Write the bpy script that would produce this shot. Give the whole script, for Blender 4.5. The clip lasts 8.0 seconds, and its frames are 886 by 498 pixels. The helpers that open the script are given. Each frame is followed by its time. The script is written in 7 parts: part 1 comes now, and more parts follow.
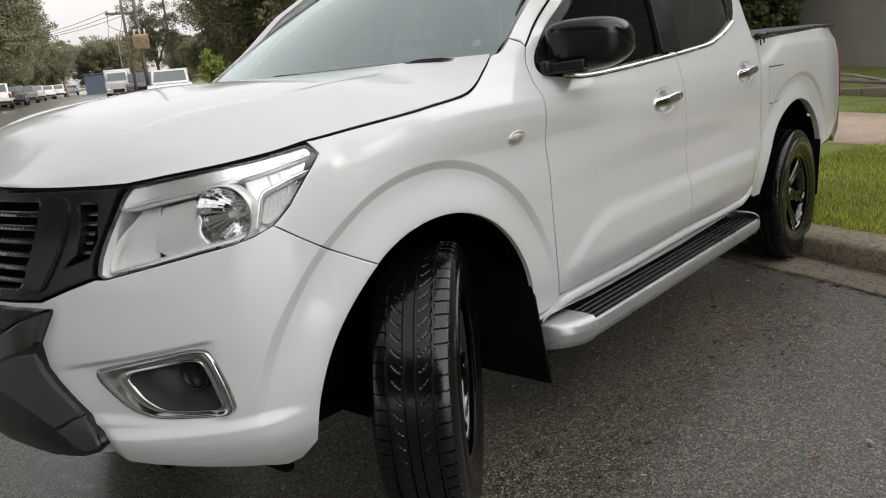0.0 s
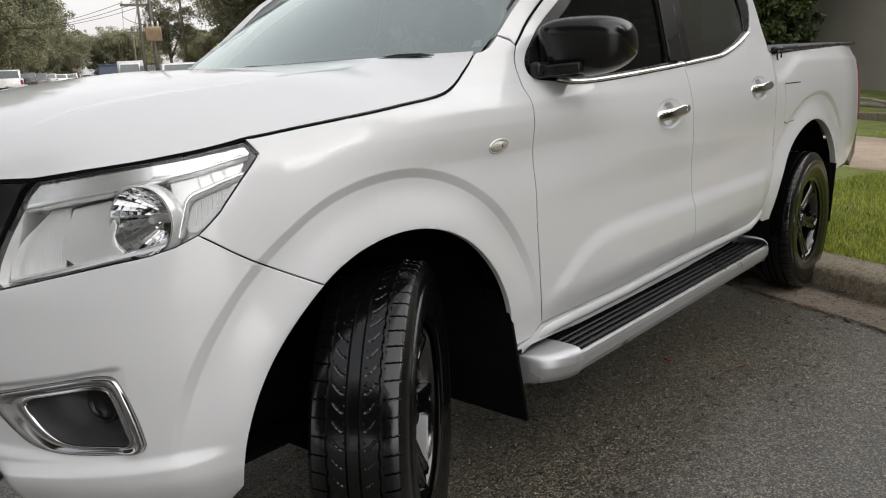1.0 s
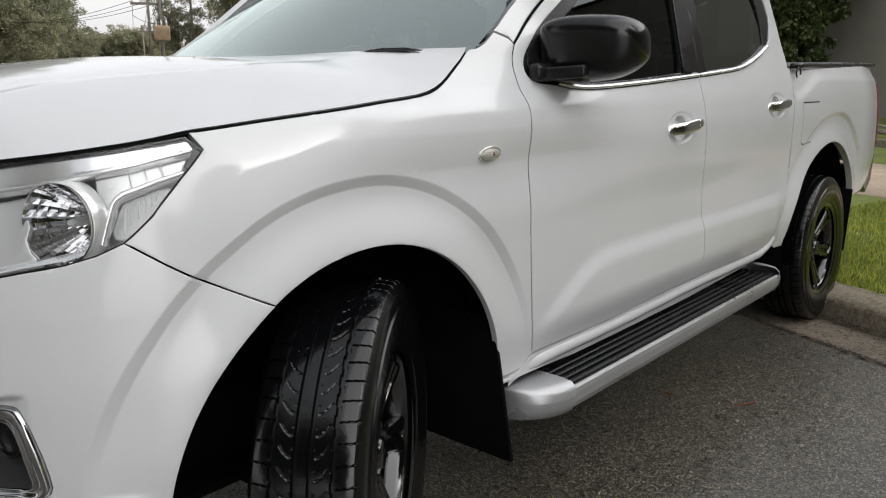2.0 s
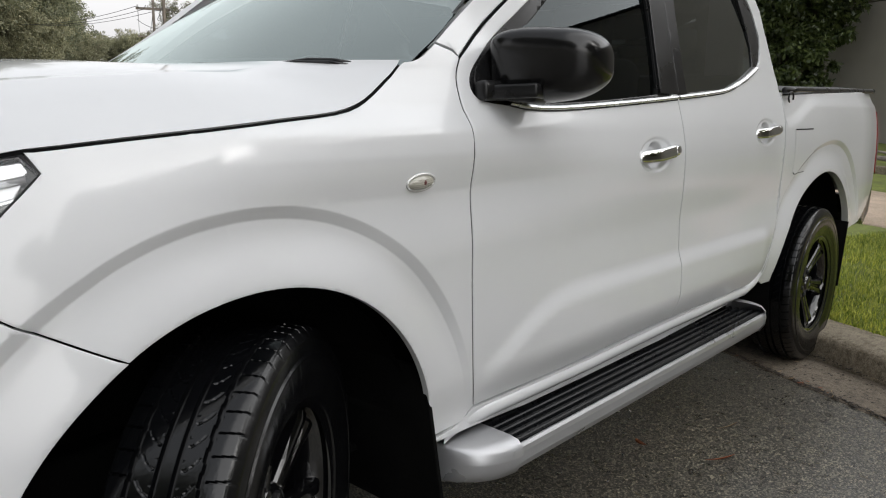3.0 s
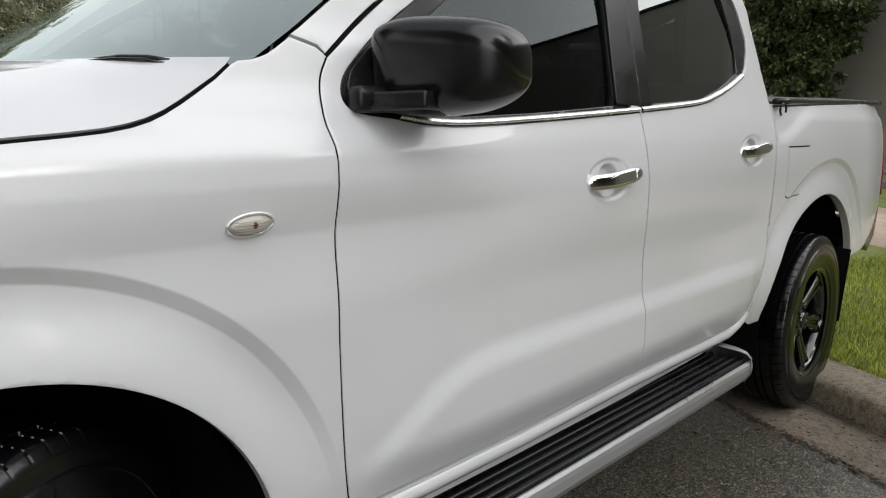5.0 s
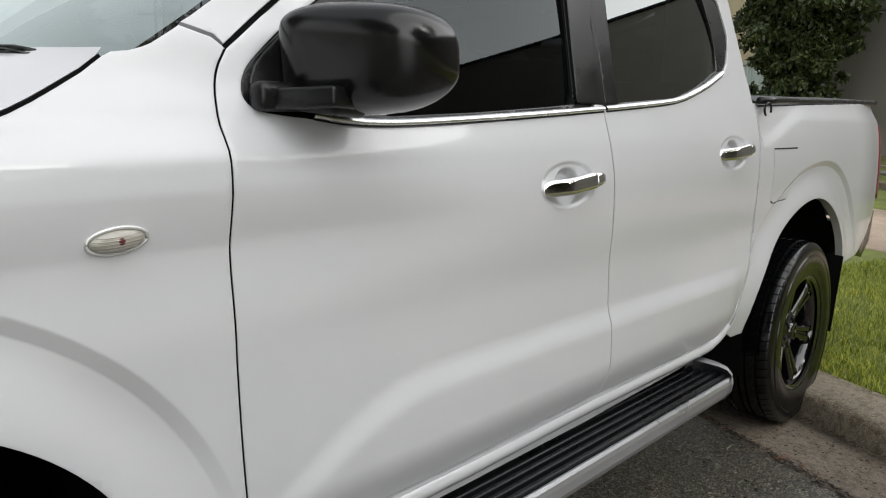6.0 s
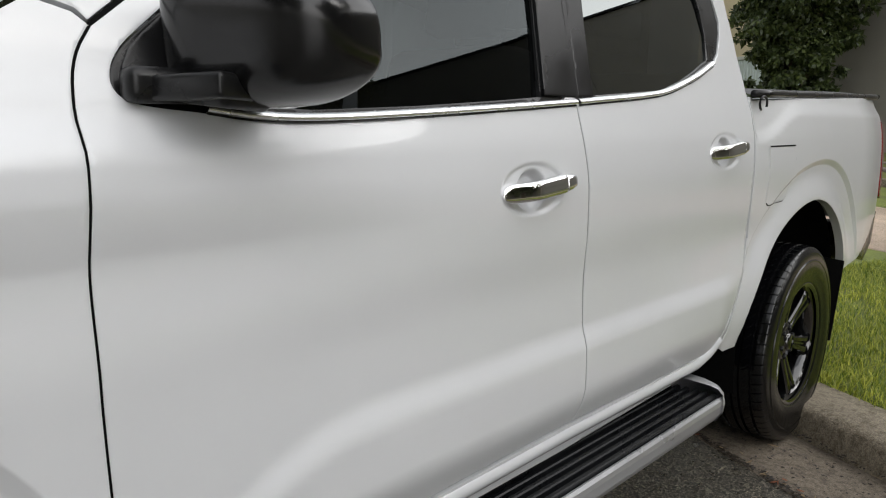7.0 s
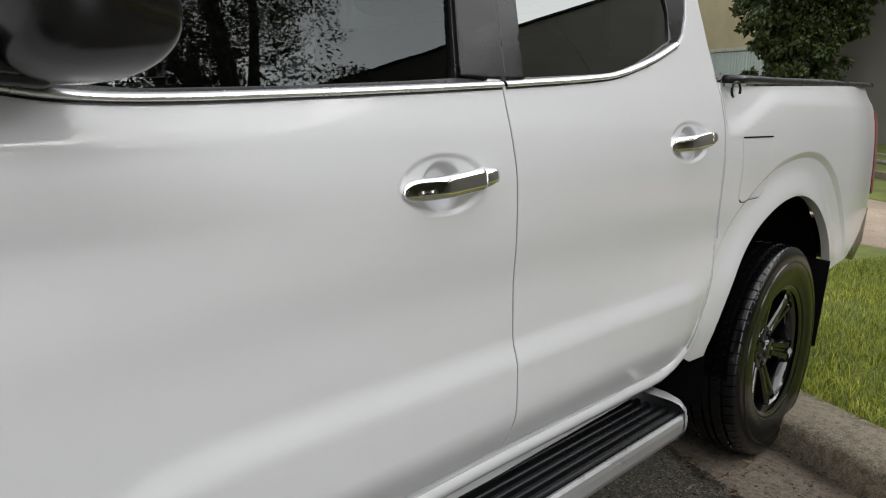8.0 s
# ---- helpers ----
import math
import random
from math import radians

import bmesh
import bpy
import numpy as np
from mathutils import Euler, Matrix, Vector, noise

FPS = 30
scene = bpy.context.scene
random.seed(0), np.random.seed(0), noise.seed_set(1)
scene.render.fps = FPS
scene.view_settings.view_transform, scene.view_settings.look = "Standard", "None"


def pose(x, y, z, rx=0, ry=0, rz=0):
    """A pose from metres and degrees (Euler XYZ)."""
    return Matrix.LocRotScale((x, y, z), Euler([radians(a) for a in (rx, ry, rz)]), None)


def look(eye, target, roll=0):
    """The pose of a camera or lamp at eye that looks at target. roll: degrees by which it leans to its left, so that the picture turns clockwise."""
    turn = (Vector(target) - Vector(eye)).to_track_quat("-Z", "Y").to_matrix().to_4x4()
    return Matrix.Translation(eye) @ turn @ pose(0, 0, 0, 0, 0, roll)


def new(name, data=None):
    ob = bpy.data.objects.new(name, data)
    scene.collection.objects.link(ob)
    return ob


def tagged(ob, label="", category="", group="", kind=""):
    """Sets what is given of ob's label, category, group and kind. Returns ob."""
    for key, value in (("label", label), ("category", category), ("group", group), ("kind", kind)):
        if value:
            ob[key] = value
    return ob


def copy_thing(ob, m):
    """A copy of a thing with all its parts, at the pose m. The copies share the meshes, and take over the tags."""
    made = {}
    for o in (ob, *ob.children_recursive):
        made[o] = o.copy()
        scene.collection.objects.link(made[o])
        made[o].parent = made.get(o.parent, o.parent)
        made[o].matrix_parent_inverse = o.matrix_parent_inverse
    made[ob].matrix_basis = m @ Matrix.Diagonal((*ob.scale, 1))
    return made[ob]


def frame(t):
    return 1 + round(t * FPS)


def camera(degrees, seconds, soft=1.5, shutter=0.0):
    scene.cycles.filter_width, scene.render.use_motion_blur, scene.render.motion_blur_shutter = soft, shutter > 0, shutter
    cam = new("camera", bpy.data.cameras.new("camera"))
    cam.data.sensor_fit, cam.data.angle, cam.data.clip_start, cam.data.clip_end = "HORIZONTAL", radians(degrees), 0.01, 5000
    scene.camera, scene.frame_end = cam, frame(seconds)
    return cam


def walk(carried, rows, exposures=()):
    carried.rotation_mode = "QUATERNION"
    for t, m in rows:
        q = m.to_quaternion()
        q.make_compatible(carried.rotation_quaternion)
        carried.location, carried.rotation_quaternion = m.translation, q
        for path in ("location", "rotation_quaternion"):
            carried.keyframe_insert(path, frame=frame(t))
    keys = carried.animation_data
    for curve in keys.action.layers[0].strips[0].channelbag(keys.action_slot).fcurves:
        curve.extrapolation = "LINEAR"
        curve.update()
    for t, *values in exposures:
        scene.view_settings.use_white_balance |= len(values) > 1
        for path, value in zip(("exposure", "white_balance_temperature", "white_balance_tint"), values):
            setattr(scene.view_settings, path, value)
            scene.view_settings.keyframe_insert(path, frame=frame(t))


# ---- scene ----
cam = camera(59.7, 8.0, soft=1.1)
PATH = [
    (0, (-1.442, -2.179, 1.21), (0.038, -0.908, 0.772), -5.8),
    (0.5, (-1.31, -2.132, 1.202), (0.166, -0.855, 0.77), -4.6),
    (1, (-1.184, -2.092, 1.181), (0.29, -0.808, 0.759), -3.2),
    (2.5, (-0.852, -1.95, 1.146), (0.626, -0.658, 0.766), -0.0),
    (3, (-0.693, -1.946, 1.162), (0.785, -0.649, 0.799), 0.7),
    (3.5, (-0.574, -1.939, 1.162), (0.905, -0.64, 0.812), 1.0),
    (4, (-0.448, -1.89, 1.166), (1.03, -0.587, 0.823), 1.1),
    (5.5, (-0.092, -1.84, 1.176), (1.375, -0.525, 0.834), 1.1),
    (6, (0.009, -1.837, 1.177), (1.474, -0.519, 0.834), 1.2),
    (6.5, (0.129, -1.796, 1.179), (1.595, -0.48, 0.834), 1.2),
    (7, (0.241, -1.761, 1.176), (1.708, -0.449, 0.822), 1.2),
    (7.5, (0.379, -1.752, 1.171), (1.843, -0.44, 0.803), 1.3),
    (8, (0.521, -1.757, 1.168), (1.977, -0.439, 0.789), 1.5),
]
EXPOSURES = [(0.0, 0.47, 6640, 11), (1.2, 0.47, 6570, 11), (2.5, 0.46, 6450, 10), (4.0, 0.54, 6450, 10), (5.5, 0.56, 6450, 10), (8.0, 0.62, 6450, 10)]
walk(cam, [(t, look(eye, target, roll)) for t, eye, target, roll in PATH], EXPOSURES)

# ---- world, sun and exposure ----
world = bpy.data.worlds.new("overcast_sky")
scene.world = world
world.use_nodes = True
wt = world.node_tree
wt.nodes.clear()
w_out = wt.nodes.new("ShaderNodeOutputWorld")
w_bg = wt.nodes.new("ShaderNodeBackground")
w_sky = wt.nodes.new("ShaderNodeTexSky")
w_sky.sky_type, w_sky.sun_disc = "NISHITA", False
w_sky.sun_elevation, w_sky.sun_rotation = radians(25), radians(163)
w_sky.air_density, w_sky.dust_density = 2.0, 6.0
w_hsv = wt.nodes.new("ShaderNodeHueSaturation")
w_hsv.inputs["Saturation"].default_value = 0.12
w_hsv.inputs["Value"].default_value = 0.10
w_co = wt.nodes.new("ShaderNodeTexCoord")
w_sep = wt.nodes.new("ShaderNodeSeparateXYZ")
w_ramp = wt.nodes.new("ShaderNodeValToRGB")
w_noise = wt.nodes.new("ShaderNodeTexNoise")
w_noise.inputs["Scale"].default_value = 2.2
w_noise.inputs["Detail"].default_value = 5
w_mix = wt.nodes.new("ShaderNodeMixRGB")
w_mix.blend_type = "ADD"
w_mix.inputs[0].default_value = 1.0
w_cloud = wt.nodes.new("ShaderNodeMixRGB")
w_cloud.blend_type = "MULTIPLY"
w_cloud.inputs[0].default_value = 0.22
el = w_ramp.color_ramp.elements
el[0].position, el[0].color = 0.0, (0.60, 0.585, 0.59, 1)
el[1].position, el[1].color = 1.0, (0.25, 0.26, 0.28, 1)
mid = el.new(0.25)
mid.color = (0.68, 0.685, 0.71, 1)
high = el.new(0.65)
high.color = (0.36, 0.37, 0.39, 1)
wt.links.new(w_co.outputs["Generated"], w_sep.inputs[0])
wt.links.new(w_co.outputs["Generated"], w_noise.inputs["Vector"])
wt.links.new(w_sep.outputs["Z"], w_ramp.inputs[0])
wt.links.new(w_ramp.outputs[0], w_cloud.inputs[1])
wt.links.new(w_noise.outputs["Fac"], w_cloud.inputs[2])
wt.links.new(w_sky.outputs[0], w_hsv.inputs["Color"])
wt.links.new(w_cloud.outputs[0], w_mix.inputs[1])
wt.links.new(w_hsv.outputs[0], w_mix.inputs[2])
w_dot = wt.nodes.new("ShaderNodeVectorMath")
w_dot.operation = "DOT_PRODUCT"
w_dot.inputs[1].default_value = (0.36, -0.93, 0.0)
w_side = wt.nodes.new("ShaderNodeMapRange")
w_side.inputs["From Min"].default_value, w_side.inputs["From Max"].default_value = -1.0, 1.0
w_side.inputs["To Min"].default_value, w_side.inputs["To Max"].default_value = 0.72, 1.12
w_scale = wt.nodes.new("ShaderNodeMixRGB")
w_scale.blend_type = "MULTIPLY"
w_scale.inputs[0].default_value = 1.0
wt.links.new(w_co.outputs["Generated"], w_dot.inputs[0])
wt.links.new(w_dot.outputs["Value"], w_side.inputs["Value"])
wt.links.new(w_mix.outputs[0], w_scale.inputs[1])
wt.links.new(w_side.outputs[0], w_scale.inputs[2])
wt.links.new(w_scale.outputs[0], w_bg.inputs["Color"])
w_bg.inputs["Strength"].default_value = 1.10
wt.links.new(w_bg.outputs[0], w_out.inputs[0])

sun = new("sun", bpy.data.lights.new("sun", "SUN"))
sun.data.energy, sun.data.angle, sun.data.color = 2.0, radians(130), (1.0, 0.98, 0.955)
sun.matrix_world = look((2.4, -8, 3.9), (0, 0, 0))

# ---- materials ----
def nodes_of(name):
    m = bpy.data.materials.new(name)
    m.use_nodes = True
    nt = m.node_tree
    return m, nt, nt.nodes["Principled BSDF"]


def noise_node(nt, scale, detail=4.0, coord="Object", rough=0.55):
    tc = nt.nodes.new("ShaderNodeTexCoord")
    n = nt.nodes.new("ShaderNodeTexNoise")
    n.inputs["Scale"].default_value, n.inputs["Detail"].default_value, n.inputs["Roughness"].default_value = scale, detail, rough
    nt.links.new(tc.outputs[coord], n.inputs["Vector"])
    return n


def ramp(nt, source, stops):
    r = nt.nodes.new("ShaderNodeValToRGB")
    e = r.color_ramp.elements
    while len(e) < len(stops):
        e.new(0.5)
    for k, (p, c) in zip(e, stops):
        k.position, k.color = p, (*c, 1) if len(c) == 3 else c
    nt.links.new(source, r.inputs[0])
    return r.outputs[0]


def mix(nt, kind, fac, a, b):
    n = nt.nodes.new("ShaderNodeMixRGB")
    n.blend_type = kind
    for k, v in zip((0, 1, 2), (fac, a, b)):
        if isinstance(v, (int, float)):
            n.inputs[k].default_value = v if k == 0 else (v, v, v, 1)
        elif isinstance(v, tuple):
            n.inputs[k].default_value = (*v, 1)
        else:
            nt.links.new(v, n.inputs[k])
    return n.outputs[0]


def bumped(nt, b, height, strength, distance=0.01):
    n = nt.nodes.new("ShaderNodeBump")
    n.inputs["Strength"].default_value, n.inputs["Distance"].default_value = strength, distance
    nt.links.new(height, n.inputs["Height"])
    nt.links.new(n.outputs[0], b.inputs["Normal"])


def spread(nt, source, lo, hi):
    n = nt.nodes.new("ShaderNodeMapRange")
    n.inputs["To Min"].default_value, n.inputs["To Max"].default_value = lo, hi
    n.inputs["From Min"].default_value, n.inputs["From Max"].default_value = 0.3, 0.7
    nt.links.new(source, n.inputs["Value"])
    return n.outputs[0]


def surface(name, color, rough=0.5, metal=0.0, var=0.15, scale=6.0, fine=90.0, bump=0.1, coat=0.0, coord="Object", spec=0.5, rvar=0.1):
    """A plain surface with broad stains, fine grain and fine relief."""
    m, nt, b = nodes_of(name)
    big, small = noise_node(nt, scale, 5, coord), noise_node(nt, fine, 3, coord)
    lo = tuple(c * (1 - var) for c in color)
    hi = tuple(min(1, c * (1 + var)) for c in color)
    col = ramp(nt, big.outputs["Fac"], [(0.3, lo), (0.7, hi)])
    grain = ramp(nt, small.outputs["Fac"], [(0.3, (1 - var * 0.8,) * 3), (0.7, (1, 1, 1))])
    nt.links.new(mix(nt, "MULTIPLY", 1.0, col, grain), b.inputs["Base Color"])
    nt.links.new(spread(nt, big.outputs["Fac"], max(0, rough - rvar), min(1, rough + rvar)), b.inputs["Roughness"])
    b.inputs["Metallic"].default_value, b.inputs["Coat Weight"].default_value = metal, coat
    b.inputs["Coat Roughness"].default_value = 0.04
    b.inputs["Specular IOR Level"].default_value = spec
    if bump:
        bumped(nt, b, small.outputs["Fac"], bump, 0.002)
    return m


def car_paint(name, color):
    m, nt, b = nodes_of(name)
    big, mist = noise_node(nt, 3.0, 4), noise_node(nt, 420, 2)
    nt.links.new(ramp(nt, big.outputs["Fac"], [(0.3, tuple(c * 0.97 for c in color)), (0.7, color)]), b.inputs["Base Color"])
    b.inputs["Roughness"].default_value = 0.42
    b.inputs["Coat Weight"].default_value = 0.9
    nt.links.new(spread(nt, big.outputs["Fac"], 0.045, 0.085), b.inputs["Coat Roughness"])
    bumped(nt, b, mist.outputs["Fac"], 0.015, 0.001)
    return m


def window_glass(name, tint, base, gloss=(0.93, 0.98, 0.96)):
    """Tinted see-through sheet; its gloss grows towards grazing views from the share base."""
    m, nt, b = nodes_of(name)
    nt.nodes.remove(b)
    tr, gl = nt.nodes.new("ShaderNodeBsdfTransparent"), nt.nodes.new("ShaderNodeBsdfGlossy")
    lw, pw, mx = nt.nodes.new("ShaderNodeLayerWeight"), nt.nodes.new("ShaderNodeMath"), nt.nodes.new("ShaderNodeMixShader")
    mp = nt.nodes.new("ShaderNodeMapRange")
    tr.inputs[0].default_value = (*tint, 1)
    gl.inputs["Color"].default_value, gl.inputs["Roughness"].default_value = (*gloss, 1), 0.0
    lw.inputs["Blend"].default_value = 0.5
    pw.operation = "POWER"
    pw.inputs[1].default_value = 4.5
    mp.inputs["To Min"].default_value = base
    nt.links.new(lw.outputs["Facing"], pw.inputs[0])
    nt.links.new(pw.outputs[0], mp.inputs["Value"])
    nt.links.new(mp.outputs[0], mx.inputs[0])
    nt.links.new(tr.outputs[0], mx.inputs[1])
    nt.links.new(gl.outputs[0], mx.inputs[2])
    nt.links.new(mx.outputs[0], nt.nodes["Material Output"].inputs[0])
    return m


def asphalt(name):
    m, nt, b = nodes_of(name)
    tc = nt.nodes.new("ShaderNodeTexCoord")
    chips = nt.nodes.new("ShaderNodeTexVoronoi")
    chips.inputs["Scale"].default_value = 190
    nt.links.new(tc.outputs["Object"], chips.inputs["Vector"])
    edge = nt.nodes.new("ShaderNodeTexVoronoi")
    edge.feature = "DISTANCE_TO_EDGE"
    edge.inputs["Scale"].default_value = 190
    nt.links.new(tc.outputs["Object"], edge.inputs["Vector"])
    big, mid_n = noise_node(nt, 0.7, 6), noise_node(nt, 22, 4)
    sep = nt.nodes.new("ShaderNodeSeparateColor")
    nt.links.new(chips.outputs["Color"], sep.inputs[0])
    stone = ramp(nt, sep.outputs[0], [(0.0, (0.007, 0.0063, 0.005)), (0.40, (0.092, 0.083, 0.063)), (0.72, (0.37, 0.332, 0.25)), (0.92, (0.58, 0.52, 0.39)), (1.0, (0.72, 0.65, 0.50))])
    tar = ramp(nt, edge.outputs["Distance"], [(0.0, (0.12, 0.12, 0.12)), (0.14, (1, 1, 1))])
    patch = ramp(nt, big.outputs["Fac"], [(0.3, (0.66, 0.66, 0.67)), (0.7, (1.16, 1.14, 1.11))])
    spot = ramp(nt, mid_n.outputs["Fac"], [(0.3, (0.7, 0.7, 0.7)), (0.65, (1.1, 1.1, 1.1))])
    c = mix(nt, "MULTIPLY", 1.0, mix(nt, "MULTIPLY", 1.0, mix(nt, "MULTIPLY", 1.0, stone, tar), patch), spot)
    nt.links.new(c, b.inputs["Base Color"])
    nt.links.new(spread(nt, mid_n.outputs["Fac"], 0.22, 0.50), b.inputs["Roughness"])
    b.inputs["Specular IOR Level"].default_value = 0.5
    b.inputs["Coat Weight"].default_value = 0.8
    b.inputs["Coat IOR"].default_value = 1.6
    nt.links.new(spread(nt, mid_n.outputs["Fac"], 0.22, 0.42), b.inputs["Coat Roughness"])
    h = mix(nt, "ADD", 0.5, ramp(nt, edge.outputs["Distance"], [(0.0, (0, 0, 0)), (0.3, (1, 1, 1))]), sep.outputs[1])
    bumped(nt, b, h, 1.0, 0.006)
    return m


def tyre_rubber(name):
    """Wet black rubber; grey road dust sits dull in the grooves and thinly on the side walls."""
    m, nt, b = nodes_of(name)
    tc, sep = nt.nodes.new("ShaderNodeTexCoord"), nt.nodes.new("ShaderNodeSeparateXYZ")
    nt.links.new(tc.outputs["Object"], sep.inputs[0])
    flat = nt.nodes.new("ShaderNodeCombineXYZ")
    nt.links.new(sep.outputs["X"], flat.inputs[0])
    nt.links.new(sep.outputs["Z"], flat.inputs[2])
    radius = nt.nodes.new("ShaderNodeVectorMath")
    radius.operation = "LENGTH"
    nt.links.new(flat.outputs[0], radius.inputs[0])
    low = nt.nodes.new("ShaderNodeMapRange")
    low.inputs["From Min"].default_value, low.inputs["From Max"].default_value = 0.3785, 0.3745
    nt.links.new(radius.outputs["Value"], low.inputs["Value"])
    big, fine = noise_node(nt, 9, 5), noise_node(nt, 160, 3)
    patchy = nt.nodes.new("ShaderNodeMath")
    patchy.operation = "MULTIPLY"
    nt.links.new(low.outputs[0], patchy.inputs[0])
    nt.links.new(spread(nt, big.outputs["Fac"], 0.35, 1.0), patchy.inputs[1])
    nt.links.new(ramp(nt, patchy.outputs[0], [(0.0, (0.0026, 0.0028, 0.0034)), (1.0, (0.0040, 0.0042, 0.0048))]), b.inputs["Base Color"])
    rough = nt.nodes.new("ShaderNodeMapRange")
    rough.inputs["To Min"].default_value, rough.inputs["To Max"].default_value = 0.13, 0.27
    nt.links.new(patchy.outputs[0], rough.inputs["Value"])
    nt.links.new(rough.outputs[0], b.inputs["Roughness"])
    b.inputs["Specular IOR Level"].default_value = 0.58
    bumped(nt, b, fine.outputs["Fac"], 0.05, 0.003)
    return m


def concrete(name, color, stain=(0.35, 0.33, 0.28)):
    m, nt, b = nodes_of(name)
    big, mid_n, fine = noise_node(nt, 2.6, 7), noise_node(nt, 40, 8, rough=0.7), noise_node(nt, 190, 4)
    base = ramp(nt, big.outputs["Fac"], [(0.3, tuple(c * 0.72 for c in color)), (0.68, color)])
    blot = ramp(nt, mid_n.outputs["Fac"], [(0.36, stain), (0.56, (1, 1, 1))])
    grit = ramp(nt, fine.outputs["Fac"], [(0.32, (0.45, 0.44, 0.42)), (0.50, (0.95, 0.94, 0.92)), (0.70, (1.35, 1.30, 1.20))])
    nt.links.new(mix(nt, "MULTIPLY", 0.9, mix(nt, "MULTIPLY", 0.8, base, blot), grit), b.inputs["Base Color"])
    b.inputs["Roughness"].default_value = 0.75
    bumped(nt, b, mix(nt, "ADD", 0.6, mid_n.outputs["Fac"], fine.outputs["Fac"]), 0.9, 0.008)
    return m


def leafy(name, dark, light, rough=0.5, back=0.25):
    """Leaves: each island its own tint, some light through them."""
    m, nt, b = nodes_of(name)
    geo = nt.nodes.new("ShaderNodeNewGeometry")
    big = noise_node(nt, 0.8, 3)
    col = ramp(nt, geo.outputs["Random Per Island"], [(0.0, dark), (0.6, tuple((a + c) / 2 for a, c in zip(dark, light))), (1.0, light)])
    tone = ramp(nt, big.outputs["Fac"], [(0.3, (0.75, 0.78, 0.75)), (0.7, (1.1, 1.08, 1.0))])
    c = mix(nt, "MULTIPLY", 1.0, col, tone)
    nt.links.new(c, b.inputs["Base Color"])
    b.inputs["Roughness"].default_value = rough
    tl, mx = nt.nodes.new("ShaderNodeBsdfTranslucent"), nt.nodes.new("ShaderNodeMixShader")
    nt.links.new(c, tl.inputs[0])
    mx.inputs[0].default_value = back
    nt.links.new(b.outputs[0], mx.inputs[1])
    nt.links.new(tl.outputs[0], mx.inputs[2])
    nt.links.new(mx.outputs[0], nt.nodes["Material Output"].inputs[0])
    return m


PAINT = car_paint("white_paint", (0.655, 0.664, 0.678))
BLACK_GLOSS = surface("gloss_black_plastic", (0.006, 0.006, 0.0065), 0.16, var=0.1, bump=0.02, coat=0.6, rvar=0.04)
MIRROR_BLACK = surface("mirror_housing_black", (0.006, 0.006, 0.0065), 0.20, var=0.1, bump=0.03, fine=400, rvar=0.04, spec=0.5)
BLACK_SATIN = surface("satin_black_plastic", (0.010, 0.010, 0.0105), 0.28, var=0.12, bump=0.08, fine=300, spec=0.34)
BLACK_ROUGH = surface("rough_black_plastic", (0.040, 0.040, 0.041), 0.6, var=0.25, bump=0.3, fine=240)
GREY_PLASTIC = surface("dark_grey_plastic", (0.044, 0.0445, 0.047), 0.50, var=0.06, bump=0.2, fine=420)
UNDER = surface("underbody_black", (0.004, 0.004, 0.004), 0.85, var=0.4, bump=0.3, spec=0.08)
RIM_BLACK = surface("gloss_black_wheel", (0.004, 0.004, 0.0045), 0.06, var=0.1, bump=0.0, rvar=0.02, spec=0.8, coat=0.6)
CHROME_STRIP = surface("brushed_bright_trim", (0.93, 0.93, 0.935), 0.26, metal=0.9, var=0.03, bump=0.0)
CHROME_LAMP = surface("lamp_chrome", (0.90, 0.90, 0.905), 0.22, metal=0.75, var=0.03, bump=0.0, rvar=0.05)
CHROME_SMOKED = surface("smoked_chrome", (0.50, 0.50, 0.515), 0.10, metal=1.0, var=0.04, bump=0.0, rvar=0.03)
CHROME_BOWL = surface("lamp_bowl_chrome", (0.72, 0.72, 0.73), 0.05, metal=1.0, var=0.04, bump=0.0, rvar=0.02)
CHROME = surface("chrome", (0.86, 0.86, 0.87), 0.05, metal=1.0, var=0.03, bump=0.0, rvar=0.02)
SILVER = surface("silver_coating", (0.47, 0.475, 0.49), 0.33, metal=0.6, var=0.05, bump=0.06, fine=500)
LAMP_SILVER = surface("lamp_silver", (0.80, 0.80, 0.795), 0.24, metal=0.4, var=0.05, bump=0.0, rvar=0.06)
LAMP_POCKET = surface("lamp_pocket_grey", (0.40, 0.402, 0.396), 0.30, metal=0.2, var=0.10, bump=0.0)
LAMP_GREY = surface("lamp_grey", (0.60, 0.605, 0.60), 0.32, metal=0.1, var=0.06, bump=0.0)
RUBBER = tyre_rubber("tyre_rubber")
PAD_RUBBER = surface("ribbed_rubber", (0.006, 0.0065, 0.0075), 0.30, var=0.2, fine=300, bump=0.10, spec=0.24)
FABRIC = surface("seat_fabric", (0.015, 0.015, 0.016), 0.9, var=0.2, bump=0.3)
GLASS_CLEAR = window_glass("clear_glass", (0.66, 0.73, 0.71), 0.40, (0.84, 0.94, 0.915))
GLASS_SIDE = window_glass("side_glass", (0.13, 0.143, 0.15), 0.05, (0.56, 0.61, 0.62))
GLASS_TINT = window_glass("tinted_glass", (0.10, 0.105, 0.11), 0.19)
LAMP_GLASS = window_glass("lamp_glass", (0.95, 0.96, 0.965), 0.04, (1, 1, 1))
RED_LENS = surface("red_lens", (0.30, 0.012, 0.014), 0.12, var=0.1, coat=1.0, bump=0.0)
LENS_MILKY = surface("milky_lens", (0.40, 0.385, 0.33), 0.10, var=0.12, fine=40, coat=1.0, bump=0.0)
